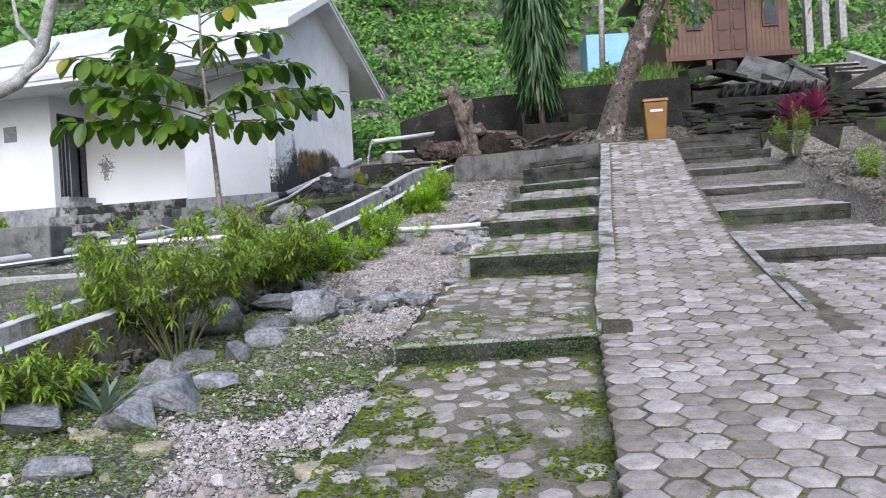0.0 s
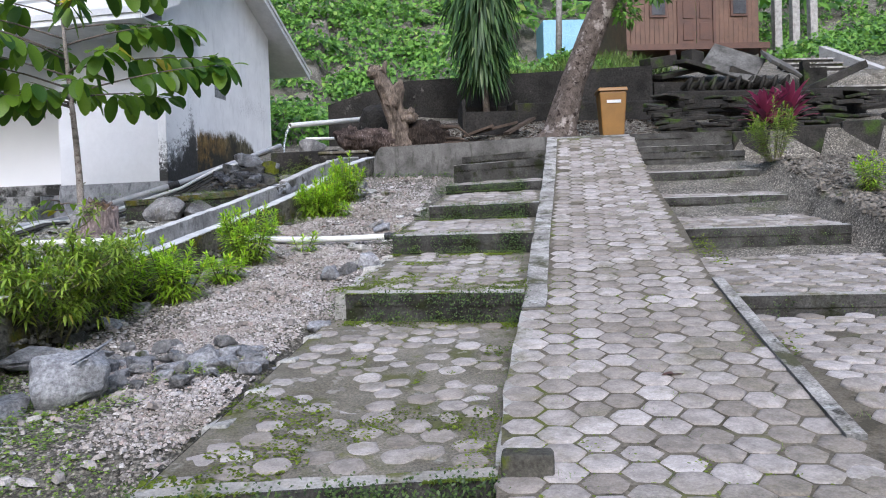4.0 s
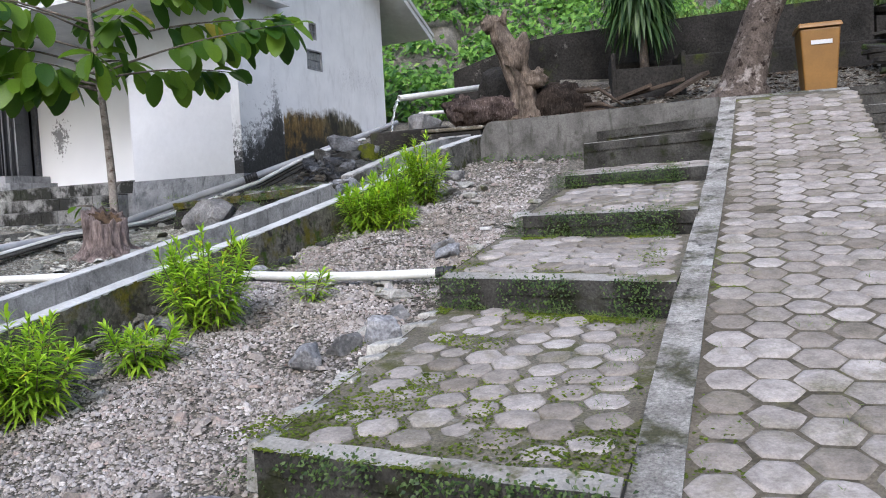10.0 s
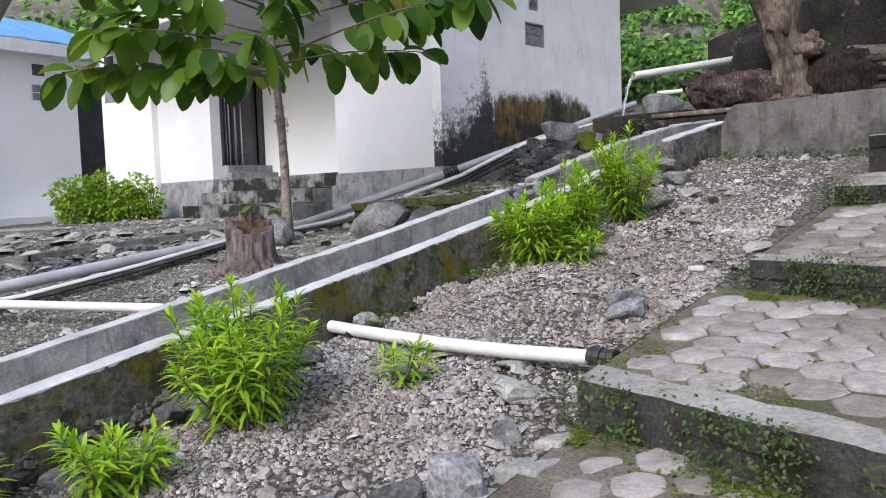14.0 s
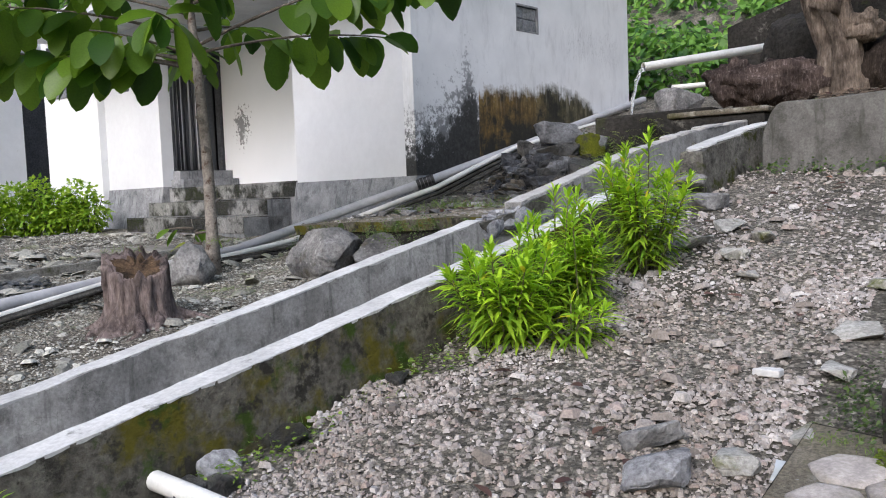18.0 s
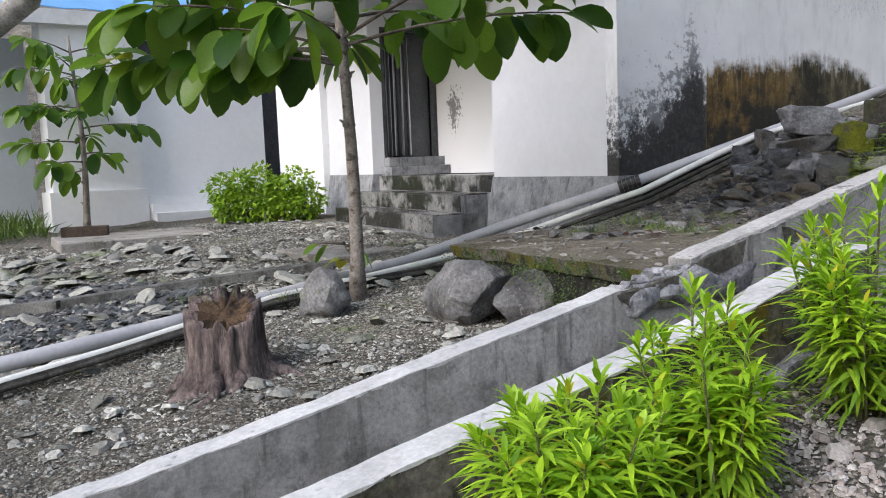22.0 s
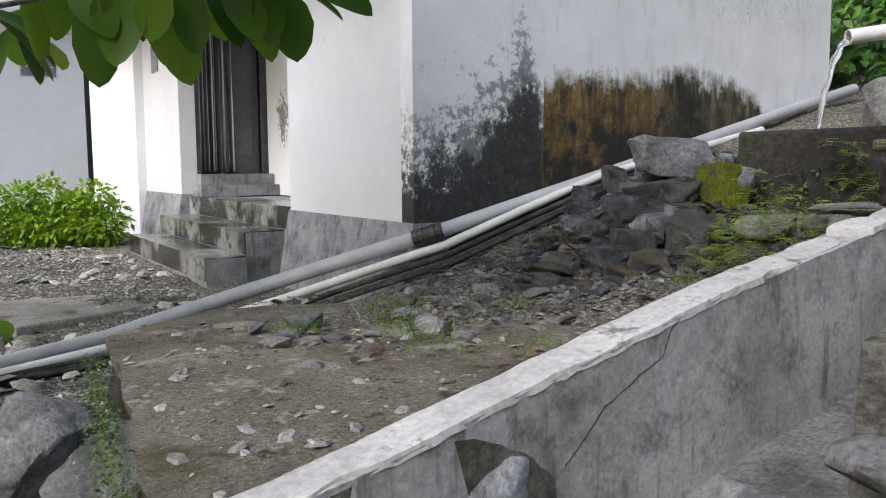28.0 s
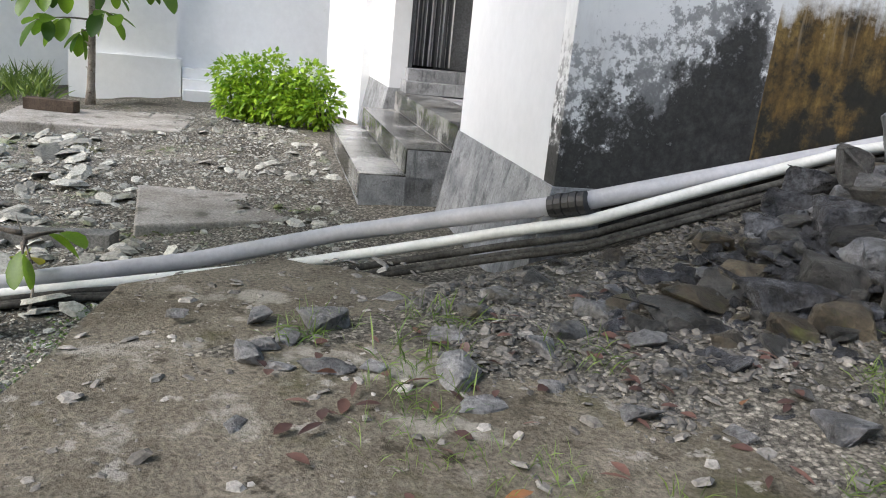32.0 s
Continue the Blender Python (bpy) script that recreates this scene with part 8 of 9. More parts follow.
def gnarl(path, radii, seed, n=22, amp=0.22):
    o = len(s.v)
    fine, rad = [], []
    for i in range(len(path) - 1):
        for k in range(4):
            fine.append(Vector(path[i]).lerp(Vector(path[i + 1]), k / 4))
            rad.append(radii[i] + (radii[i + 1] - radii[i]) * k / 4)
    fine.append(Vector(path[-1]))
    rad.append(radii[-1])
    s.tube(fine, rad, n)
    for i in range(o, len(s.v)):
        ring_i = (i - o) // n
        c = fine[min(ring_i, len(fine) - 1)]
        p = Vector(s.v[i])
        d = p - c
        a = ((i - o) % n) / n * 2 * math.pi
        s.v[i] = tuple(c + d * (1 + amp * n3(math.cos(a) * 2.5, math.sin(a) * 2.5, ring_i * 0.10 + seed) + 0.5 * amp * n3(math.cos(a) * 8, math.sin(a) * 8, ring_i * 0.2 + seed)))


gnarl([(0.78, 19.6, dz - 0.1), (0.76, 19.6, dz + 0.7), (0.6, 19.6, dz + 1.2), (0.42, 19.6, dz + 1.55), (0.36, 19.6, dz + 1.8)], [0.24, 0.17, 0.19, 0.17, 0.13], 1, 40, 0.38)
gnarl([(0.36, 19.6, dz + 1.65), (0.2, 19.6, dz + 1.95)], [0.11, 0.03], 2)
gnarl([(0.4, 19.6, dz + 1.6), (0.52, 19.55, dz + 2.0)], [0.11, 0.03], 3)
gnarl([(0.62, 19.6, dz + 1.05), (0.78, 19.55, dz + 1.45), (0.82, 19.5, dz + 1.6)], [0.2, 0.12, 0.03], 4)
part("trunk", s, m_dead, dead, smooth=True)
rr_ = random.Random(8)
for k in range(5):
    a0 = Vector((1.35 + rr_.gauss(0, 0.15), 19.65, dz + rr_.uniform(0.2, 0.65)))
    e0 = a0 + Vector((rr_.uniform(0.5, 1.1), rr_.uniform(-0.3, 0.05), rr_.uniform(-0.4, -0.1)))
    s = Soup()
    gnarl([a0, a0.lerp(e0, 0.5) + Vector((0, 0, rr_.uniform(0.02, 0.15))), e0], [0.05, 0.03, 0.012], 60 + k, 8, 0.3)
    part("root", s, m_wood, dead, smooth=True)
for nm, c, sz3, sd, mt in (("burl", (1.25, 19.85, dz + 0.38), (0.50, 0.32, 0.36), 801, m_burl), ("burl", (1.65, 19.95, dz + 0.25), (0.36, 0.28, 0.26), 802, m_burl), ("burl", (0.32, 19.58, dz + 1.78), (0.17, 0.14, 0.15), 803, m_dead), ("burl", (0.95, 19.55, dz + 0.85), (0.17, 0.13, 0.15), 804, m_dead)):
    me = make_rock(sz3, sd, 4, 4, 0.42)
    me.materials.append(mt)
    me.polygons.foreach_set("use_smooth", [True] * len(me.polygons))
    ob = new(nm, me)
    ob.matrix_world = Matrix.Translation(c)
    ob.parent = dead
    ob.matrix_parent_inverse = dead.matrix_world.inverted()
for x, y, z, sz3, sd, lb in ((0.10, 19.62, dz + 0.36, (0.46, 0.24, 0.24), 811, "broken reddish rotten log lying on the terrace"), (-0.30, 19.72, dz + 0.40, (0.28, 0.22, 0.24), 812, "rotten end of a split log on the terrace")):
    me = make_rock(sz3, sd, 6, 4, 0.4)
    me.materials.append(m_log)
    me.polygons.foreach_set("use_smooth", [True] * len(me.polygons))
    ob = new("fallen_log", me)
    ob.matrix_world = Matrix.Translation((x, y, z))
    tagged(ob, lb, "log", "rotten logs on the terrace")

m_leanbark = two_scale("patchy_grey_bark", (0.055, 0.043, 0.036), (0.18, 0.15, 0.128), 7, 40, 0.95, 0.5, 0.03, 1.0, [((0.34, 0.305, 0.28), 4, 0.54, 0.62), ((0.03, 0.022, 0.018), 11, 0.56, 0.62)], grain=(0.35, 1.5))
# leaning tree behind the ramp
lean = thing("leaning_tree", (4.15, 19.4, 3.5), "old leaning tree with grey-brown bark and buttress roots", "tree")
s = Soup()
gnarl([(4.1, 19.4, 3.4), (4.15, 19.4, 3.9), (4.42, 19.4, 4.8), (4.85, 19.4, 5.8), (5.4, 19.4, 7.0), (5.75, 19.4, 8.2)], [0.52, 0.33, 0.26, 0.25, 0.23, 0.19], 11, 40, amp=0.14)
for k, (ex, ey) in enumerate(((3.3, 19.0), (3.55, 18.75), (4.4, 18.9), (3.5, 19.8), (4.8, 19.2))):
    gnarl([(4.1, 19.4, 3.85), ((4.1 + ex) / 2, (19.4 + ey) / 2, 3.62), (ex, ey, 3.42)], [0.15, 0.09, 0.03], 12 + k, 12)
part("trunk", s, m_leanbark, lean, smooth=True)


def crown(parent, blobs, count, leaf, mat, seed, droop=0.4, label=""):
    rng = np.random.default_rng(seed)
    B, D, N, L, W = [], [], [], [], []
    for (cx_, cy2, cz, r) in blobs:
        d = rng.normal(size=(count, 3))
        d /= np.linalg.norm(d, axis=1, keepdims=True)
        rad = r * rng.uniform(0.35, 1.0, (count, 1)) ** 0.6
        B.append(np.array([cx_, cy2, cz]) + d * rad)
        D.append(d * [1, 1, 0.5] + rng.normal(0, 0.5, (count, 3)))
        N.append(np.array([0, 0, 1.0]) + rng.normal(0, 0.5, (count, 3)))
        s_ = leaf * rng.uniform(0.6, 1.2, count)
        L.append(s_), W.append(s_ * 0.5)
    return part("crown", leaf_mesh("crown", np.concatenate(B), np.concatenate(D), np.concatenate(N), np.concatenate(L), np.concatenate(W), droop, mat), None, parent, label)


crown(lean, [(5.6, 19.2, 6.85, 0.5), (6.2, 19.0, 6.75, 0.4), (5.2, 19.3, 8.0, 1.1), (6.8, 19.3, 8.0, 1.2), (8.4, 19.4, 7.7, 1.0), (9.4, 19.5, 7.4, 0.7), (5.55, 19.2, 6.2, 0.25), (4.2, 19.3, 8.3, 0.8)], 170, 0.16, m_forest, 3)

for i in range(5):
    hx, hy = -11.82 + 0.26 * (i - 2), 19.47 + 0.24 * (i - 2)
    hz = ground_z(hx, hy)
    hd = thing("hedge_shrub", (hx, hy, hz), "dense bright green shrub in a low hedge before the annex", "shrub", "hedge before the annex")
    s = Soup()
    for k in range(6):
        s.tube([(hx, hy, hz - 0.03), (hx + 0.2 * math.cos(k), hy + 0.2 * math.sin(k), hz + 0.6)], [0.014, 0.006], 5)
    part("stem", s, m_bark, hd)
    crown(hd, [(hx, hy, hz + 0.36, 0.32), (hx - 0.1, hy - 0.12, hz + 0.60 + 0.08 * (i % 3) - 0.08 * (i == 3), 0.28), (hx + 0.12, hy - 0.1, hz + 0.26, 0.27)], 330, 0.115, m_bushm, 60 + i, 0.2)

# dracaena with hanging strap leaves
dr = thing("dracaena_tree", (2.9, 22.6, 4.4), "slim tree hung with long dark strap leaves", "tree")
s = Soup()
s.tube([(2.95, 22.6, 4.2), (2.9, 22.6, 5.4), (2.85, 22.6, 7.0), (2.85, 22.6, 9.0)], [0.10, 0.08, 0.07, 0.05], 9)
part("trunk", s, m_bark, dr, smooth=True)
rng = random.Random(31)
B, D, N, L, W = [], [], [], [], []
for i in range(1300):
    h = rng.random()
    z = 5.6 + 3.6 * h
    a = rng.uniform(0, 6.28)
    r = (0.25 + 0.55 * math.sin(min(1.0, h * 1.5 + 0.12) * 1.57)) * rng.uniform(0.2, 1.0)
    B.append((2.87 + r * math.cos(a), 22.6 + r * math.sin(a), z))
    D.append((math.cos(a) * 0.45, math.sin(a) * 0.45, rng.uniform(-1.1, 0.0)))
    N.append((math.cos(a) * 0.8, math.sin(a) * 0.8, 0.5))
    L.append(rng.uniform(0.35, 0.6)), W.append(rng.uniform(0.05, 0.085))
part("crown", leaf_mesh("crown", B, D, N, L, W, 0.75, m_drac, fine=True), None, dr)

# square planter round it
pln = thing("planter", (2.9, 22.3, 4.1), "broken concrete planter box full of dry litter", "planter")
for (x0, x1, y0, y1, z1) in ((2.25, 2.33, 21.6, 23.2, 4.85), (3.5, 3.58, 21.6, 23.2, 4.8), (2.33, 3.5, 21.6, 21.68, 4.55), (2.33, 3.5, 23.1, 23.2, 4.9)):
    s = Soup()
    s.box((x0, y0, 3.7), (x1, y1, z1))
    soften(part("side", s, m_oldwall, pln), 0.015)
s = Soup()
s.box((2.3, 21.65, 3.8), (3.52, 23.15, 4.5))
part("soil", s, m_wood, pln)
for i, (a, b) in enumerate((((2.3, 21.2, 3.95), (3.5, 21.4, 4.25)), ((2.2, 21.0, 3.9), (2.9, 21.1, 4.15)), ((3.2, 21.0, 3.95), (3.9, 21.5, 4.35)))):
    s = Soup()
    d = Vector(b) - Vector(a)
    m = Matrix.Translation(a) @ d.to_track_quat("X", "Z").to_matrix().to_4x4()
    s.box((0, -0.1, -0.03), (d.length, 0.1, 0.03), m)
    tagged(part("plank", s, m_wood), "grey weathered plank leaning by the planter", "plank", "planks by the planter")

# ---- bin ----
wb = thing("wheelie_bin", (5.3, 19.35, 3.5), "orange plastic wheeled bin with a white label", "bin")
mb = Matrix.Translation((5.22, 19.35, 3.56)) @ Matrix.Rotation(radians(-6), 4, "Z")
s = Soup()
s.hull8([mb @ Vector(p) for p in ((-0.22, -0.24, 0.04), (0.22, -0.24, 0.04), (0.22, 0.22, 0.04), (-0.22, 0.22, 0.04), (-0.28, -0.31, 0.98), (0.28, -0.31, 0.98), (0.28, 0.30, 0.98), (-0.28, 0.30, 0.98))])
soften(part("body", s, m_bin, wb), 0.03, 3)
s = Soup()
s.hull8([mb @ Vector(p) for p in ((-0.31, -0.35, 0.985), (0.31, -0.35, 0.985), (0.31, 0.34, 0.985), (-0.31, 0.34, 0.985), (-0.29, -0.31, 1.06), (0.29, -0.31, 1.06), (0.29, 0.32, 1.08), (-0.29, 0.32, 1.08))])
soften(part("lid", s, m_bin, wb), 0.02, 3)
s = Soup()
s.hull8([mb @ Vector(p) for p in ((-0.13, -0.306, 0.74), (0.16, -0.306, 0.74), (0.16, -0.29, 0.74), (-0.13, -0.29, 0.74), (-0.13, -0.312, 0.80), (0.16, -0.312, 0.80), (0.16, -0.29, 0.80), (-0.13, -0.29, 0.80))])
part("label_plate", s, m_fascia, wb, "white label strip")
for sx in (-0.22, 0.22):
    s = Soup()
    s.tube([mb @ Vector((sx - 0.03, 0.24, 0.1)), mb @ Vector((sx + 0.03, 0.24, 0.1))], 0.1, 16)
    part("wheel", s, m_black, wb)
s = Soup()
s.tube([mb @ Vector((-0.25, 0.36, 0.95)), mb @ Vector((0.25, 0.36, 0.95))], 0.016, 8)
part("handle", s, m_bin, wb)

# ---- back wall of the upper terrace ----
s = Soup()
prof = [(-1.2, 25.0, 5.3), (0.4, 24.7, 5.75), (1.0, 24.6, 5.84), (4, 24.4, 5.95), (7.6, 24.2, 6.05), (7.65, 24.2, 5.6), (10.5, 24.0, 5.5)]
for i in range(len(prof) - 1):
    (x0, y0, z0), (x1, y1, z1) = prof[i], prof[i + 1]
    if x1 - x0 < 0.1:
        continue
    s.hull8([Vector(p) for p in ((x0, y0 - 0.12, 3.3), (x1, y1 - 0.12, 3.3), (x1, y1 + 0.12, 3.3), (x0, y0 + 0.12, 3.3), (x0, y0 - 0.1, z0), (x1, y1 - 0.1, z1 if x1 != 7.6 else z1), (x1, y1 + 0.12, z1), (x0, y0 + 0.12, z0))])
bwall = tagged(part("wall_back", s, m_oldwall), "high dark stained wall behind the upper terrace, tone lowered for tree shade", "wall", kind="structure")
s = Soup()
s.box((3.55, 23.0, 3.6), (7.7, 23.5, 4.95))
s.box((7.7, 22.8, 3.4), (12, 23.2, 4.6))
s.box((7.7, 23.2, 3.4), (13, 24.0, 5.2))
tagged(soften(part("wall_ledge", s, m_oldwall), 0.04), "dark mossy ledges stepping up the bank", "wall", kind="structure")
# stacked flat stones of the bank
rng = random.Random(77)
def split_slab(x, y, z, size, thick, turn, tilt):
    sl = Soup()
    k = rng.randrange(5, 8)
    ol = []
    for q in range(k):
        a = 2 * math.pi * (q + rng.uniform(-0.25, 0.25)) / k
        r = size * rng.uniform(0.6, 1.0)
        ol.append((1.35 * r * math.cos(a), 0.8 * r * math.sin(a)))
    sl.prism(ol, 0, thick, Matrix.Translation((x, y, z)) @ Matrix.Rotation(turn, 4, "Z") @ Matrix.Rotation(tilt, 4, "X") @ Matrix.Rotation(rng.gauss(0, 0.08), 4, "Y"))
    return tagged(soften(part("bank_stone", sl, m_ruin), 0.012, 1), "flat dark split stone in the stacked bank", "stone", "stones of the bank")


for i in range(150):
    x, lev = rng.uniform(6.9, 13.5), rng.random() ** 0.8
    y = 20.3 + 2.6 * lev + rng.gauss(0, 0.1)
    z = max(ground_z(x, y) - 0.02, ground_z(x, y) * (1 - lev) + (3.5 + 1.5 * lev) * lev)
    split_slab(x, y, z, rng.uniform(0.16, 0.42), rng.uniform(0.05, 0.12), rng.uniform(-0.5, 0.5), rng.gauss(0.05, 0.12))
# rubble slabs and broken beams before the wooden house
slabs = [((8.4, 24.6, 5.92), (1.3, 0.7, 0.12), (10, -12, 14)), ((9.9, 24.3, 6.1), (1.45, 1.15, 0.10), (44, 24, -26)), ((11.1, 24.0, 6.0), (1.0, 0.9, 0.1), (32, 24, 10)), ((8.9, 24.2, 6.0), (1.4, 0.5, 0.12), (4, 8, 25)), ((7.9, 24.5, 6.2), (0.9, 0.5, 0.3), (5, -10, 20)), ((9.0, 24.9, 6.35), (0.5, 0.4, 0.45), (0, 5, 30)), ((10.4, 24.0, 5.6), (1.5, 0.3, 0.2), (10, 25, -10)), ((12.3, 23.6, 5.5), (2.2, 0.25, 0.2), (0, -22, 12))]
for c, d, r in slabs:
    s = Soup()
    s.box((-d[0] / 2, -d[1] / 2, -d[2] / 2), (d[0] / 2, d[1] / 2, d[2] / 2), pose(*c, *r))
    tagged(soften(part("broken_slab", s, m_ruin if d[1] < 0.8 else m_retain), 0.02), "broken concrete slab tipped on the rubble", "slab", "rubble before the wooden house")
for i in range(9):
    s = Soup()
    x = 8.3 + 0.33 * i
    s.tube([(x, 23.85, 5.35), (x + 0.25, 23.75, 5.6), (x + 0.1, 23.7, 5.3)], [0.07, 0.08, 0.05], 7)
    tagged(part("baluster", s, m_ruin, smooth=True), "broken concrete baluster in the rubble", "baluster", "balusters in the rubble")

# ---- wooden house on posts ----
wh = thing("wooden_house", (11, 31.5, 7.3), "varnished reddish wooden house on short posts", "house")
m_plank_t = m_house
HZ = 7.95
s = Soup()
s.box((8.6, 30.0, HZ - 0.2), (13.6, 34.5, HZ))
part("floor_beam", s, m_housed, wh)
for x in (8.7, 10.2, 11.8, 13.4):
    s = Soup()
    s.box((x - 0.1, 30.05, 6.6), (x + 0.1, 30.25, HZ - 0.2))
    part("post", s, m_housed, wh)
for (x0, x1) in ((8.8, 10.45), (11.75, 13.2)):
    k = x0
    while k < x1:
        s = Soup()
        s.box((k, 30.2, HZ), (min(x1, k + 0.155) , 30.26, HZ + 2.9))
        part("plank", s, m_house, wh)
        k += 0.165
s = Soup()
s.box((10.42, 30.15, HZ), (10.52, 30.3, HZ + 2.4))
s.box((11.68, 30.15, HZ), (11.78, 30.3, HZ + 2.4))
s.box((10.42, 30.15, HZ + 2.4), (11.78, 30.3, HZ + 2.52))
part("door_frame", s, m_housed, wh)
for x0 in (10.53, 11.11):
    s = Soup()
    s.box((x0, 30.2, HZ + 0.02), (x0 + 0.56, 30.24, HZ + 2.38))
    d = part("door", s, m_housed, wh, "panelled wooden door leaf")
    for z0, z1 in ((0.15, 0.75), (0.9, 1.5), (1.65, 2.25)):
        s = Soup()
        s.box((x0 + 0.1, 30.17, HZ + z0), (x0 + 0.46, 30.2, HZ + z1))
        soften(part("door_panel", s, m_housed, d), 0.012)
for x0 in (9.45, 12.3):
    s = Soup()
    s.box((x0, 30.14, HZ + 0.95), (x0 + 0.62, 30.2, HZ + 2.1))
    w_ = part("window", s, m_housed, wh)
    s = Soup()
    s.box((x0 + 0.08, 30.12, HZ + 1.03), (x0 + 0.54, 30.14, HZ + 2.02))
    part("pane", s, m_dark, w_)
s = Soup()
s.box((8.66, 30.26, HZ), (8.8, 34.5, HZ + 2.9))
part("side_wall", s, m_house, wh)
s = Soup()
s.box((13.2, 30.2, HZ), (13.3, 34.5, HZ + 2.9))
part("side_wall", s, m_house, wh)
s = Soup()
s.box((8.0, 29.2, HZ + 2.9), (14.2, 35, HZ + 3.1))
part("roof", s, m_housed, wh)
s = Soup()
s.hull8([Vector(p) for p in ((7.5, 31.5, 6.9), (8.6, 31.5, 7.5), (8.6, 34.5, 7.5), (7.5, 34.5, 6.9), (7.5, 31.5, 7.0), (8.6, 31.5, 7.62), (8.6, 34.5, 7.62), (7.5, 34.5, 7.0))])
part("ramp_board", s, m_house, wh)

# concrete stairs and low hut to the side of it
st = thing("stone_stairs", (13.2, 24.5, 5.0), "grey concrete stair flight climbing the bank", "steps")
for k in range(8):
    s = Soup()
    s.box((11.9 + 0.06 * k, 24.3 + 0.3 * k, 4.6), (14.7 - 0.12 * k, 24.7 + 0.3 * k, 5.25 + 0.19 * k))
    part("step", s, m_oldwall, st)
    s = Soup()
    s.box((11.88 + 0.06 * k, 24.27 + 0.3 * k, 5.252 + 0.19 * k), (14.72 - 0.12 * k, 24.7 + 0.3 * k, 5.30 + 0.19 * k))
    part("tread", s, m_curb, st)
s = Soup()
s.hull8([Vector(p) for p in ((14.75, 24.0, 4.6), (15.0, 24.0, 4.6), (14.2, 27.4, 4.6), (13.95, 27.4, 4.6), (14.75, 24.0, 5.5), (15.0, 24.0, 5.5), (14.2, 27.4, 7.2), (13.95, 27.4, 7.2))])
part("cheek_wall", s, m_cap, st, "pale sloping side wall")
s = Soup()
s.box((11.75, 24.1, 4.6), (11.95, 24.3, 6.1))
s.box((11.75, 24.05, 5.0), (12.4, 24.1, 5.9))
part("newel", s, m_ruin, st)
hut = thing("blue_shed", (8.4, 40, 9), "distant pale blue sheet-metal shed", "shed")
s = Soup()
s.box((7.5, 40, 8.5), (9.6, 42, 11.4))
part("wall", s, two_scale("pale_blue_sheet", (0.22, 0.45, 0.62), (0.30, 0.55, 0.72), 2, 20, 0.5), hut)
wp_ = thing("white_posts", (15.5, 30, 7), "pale painted concrete posts by the wooden house", "posts")
for x in (15.2, 15.9, 16.6):
    s = Soup()
    s.box((x, 33, 7.5), (x + 0.28, 33.3, 10.6))
    part("post", s, m_pale, wp_)
s = Soup()
s.tube([(7.0, 34, 8), (7.1, 34, 11), (7.05, 34, 16)], [0.13, 0.12, 0.1], 9)
tr_ = thing("slim_tree", (7, 34, 9), "slim pale trunk rising before the wooded slope", "tree")
part("trunk", s, m_pale, tr_, smooth=True)

# ---- wooded slope ----
rng = np.random.default_rng(12)
B, D, N, L, W = [], [], [], [], []


def clump(cx_, cy2, cz, r, n, leaf):
    d = rng.normal(size=(n, 3))
    d /= np.linalg.norm(d, axis=1, keepdims=True)
    d[:, 2] = np.abs(d[:, 2]) * 0.9
    B.append(np.array([cx_, cy2, cz]) + d * r * rng.uniform(0.6, 1.0, (n, 1)) * [1, 1, 0.8])
    D.append(d * [1, 1, 0.2] + rng.normal(0, 0.5, (n, 3)) + [0, -0.3, -0.25])
    N.append(np.array([0, -0.5, 0.8]) + rng.normal(0, 0.4, (n, 3)))
    s_ = leaf * rng.uniform(0.6, 1.25, n)
    L.append(s_), W.append(s_ * 0.62)


for i in range(900):
    x, y = rng.uniform(-9, 17), 25.6 + 16 * rng.random() ** 1.3
    if x > -1.4 and y < 26.5 or (x > 7 and y < 37 and x < 15):
        continue
    z = ground_z(x, y)
    clump(x, y, z, rng.uniform(0.45, 1.0), 62, 0.21 + 0.006 * (y - 25))
for i in range(260):
    x, y = rng.uniform(-30, 30), rng.uniform(40, 62)
    clump(x, y, ground_z(x, y) + rng.uniform(0, 2.5), rng.uniform(1.4, 3.0), 70, 0.6)
for i in range(90):
    x, y = rng.uniform(-34, -9), rng.uniform(27, 42)
    clump(x, y, ground_z(x, y) + rng.uniform(0, 2), rng.uniform(1.2, 2.4), 70, 0.5)
for i in range(420):
    x, y = rng.uniform(13.2, 30), rng.uniform(27.6, 46)
    if x < 15 and y > 29 and y < 36:
        continue
    clump(x, y, ground_z(x, y), rng.uniform(0.5, 1.0), 62, 0.25)
fo = part("forest", leaf_mesh("forest", np.concatenate(B), np.concatenate(D), np.concatenate(N), np.concatenate(L), np.concatenate(W), 0.25, m_forest), None)
tagged(fo, "dense green creepers and bushes on the slope", "forest", kind="stuff")
# tall grass on the bank behind the wall and left of the annex
B, D, N, L, W = [], [], [], [], []
g_ = random.Random(9)
for i in range(5200):
    if i < 3600:
        x, y = g_.uniform(3.2, 8.6), g_.uniform(24.7, 31)
    else:
        x, y = g_.uniform(-17.2, -14.3), g_.uniform(12.0, 16.6)
    B.append((x, y, ground_z(x, y))), D.append((g_.gauss(0, 0.4), g_.gauss(0, 0.4), 1)), N.append((g_.gauss(0, 1), g_.gauss(0, 1), 0.2))
    L.append(g_.uniform(0.3, 0.9)), W.append(g_.uniform(0.02, 0.045))
tagged(part("tall_grass", leaf_mesh("tall_grass", B, D, N, L, W, 0.3, m_grass), None), "tall pale green grass on the bank", "grass", kind="stuff")
# moss, weeds and grass tufts low on the ground
B, D, N, L, W = [], [], [], [], []


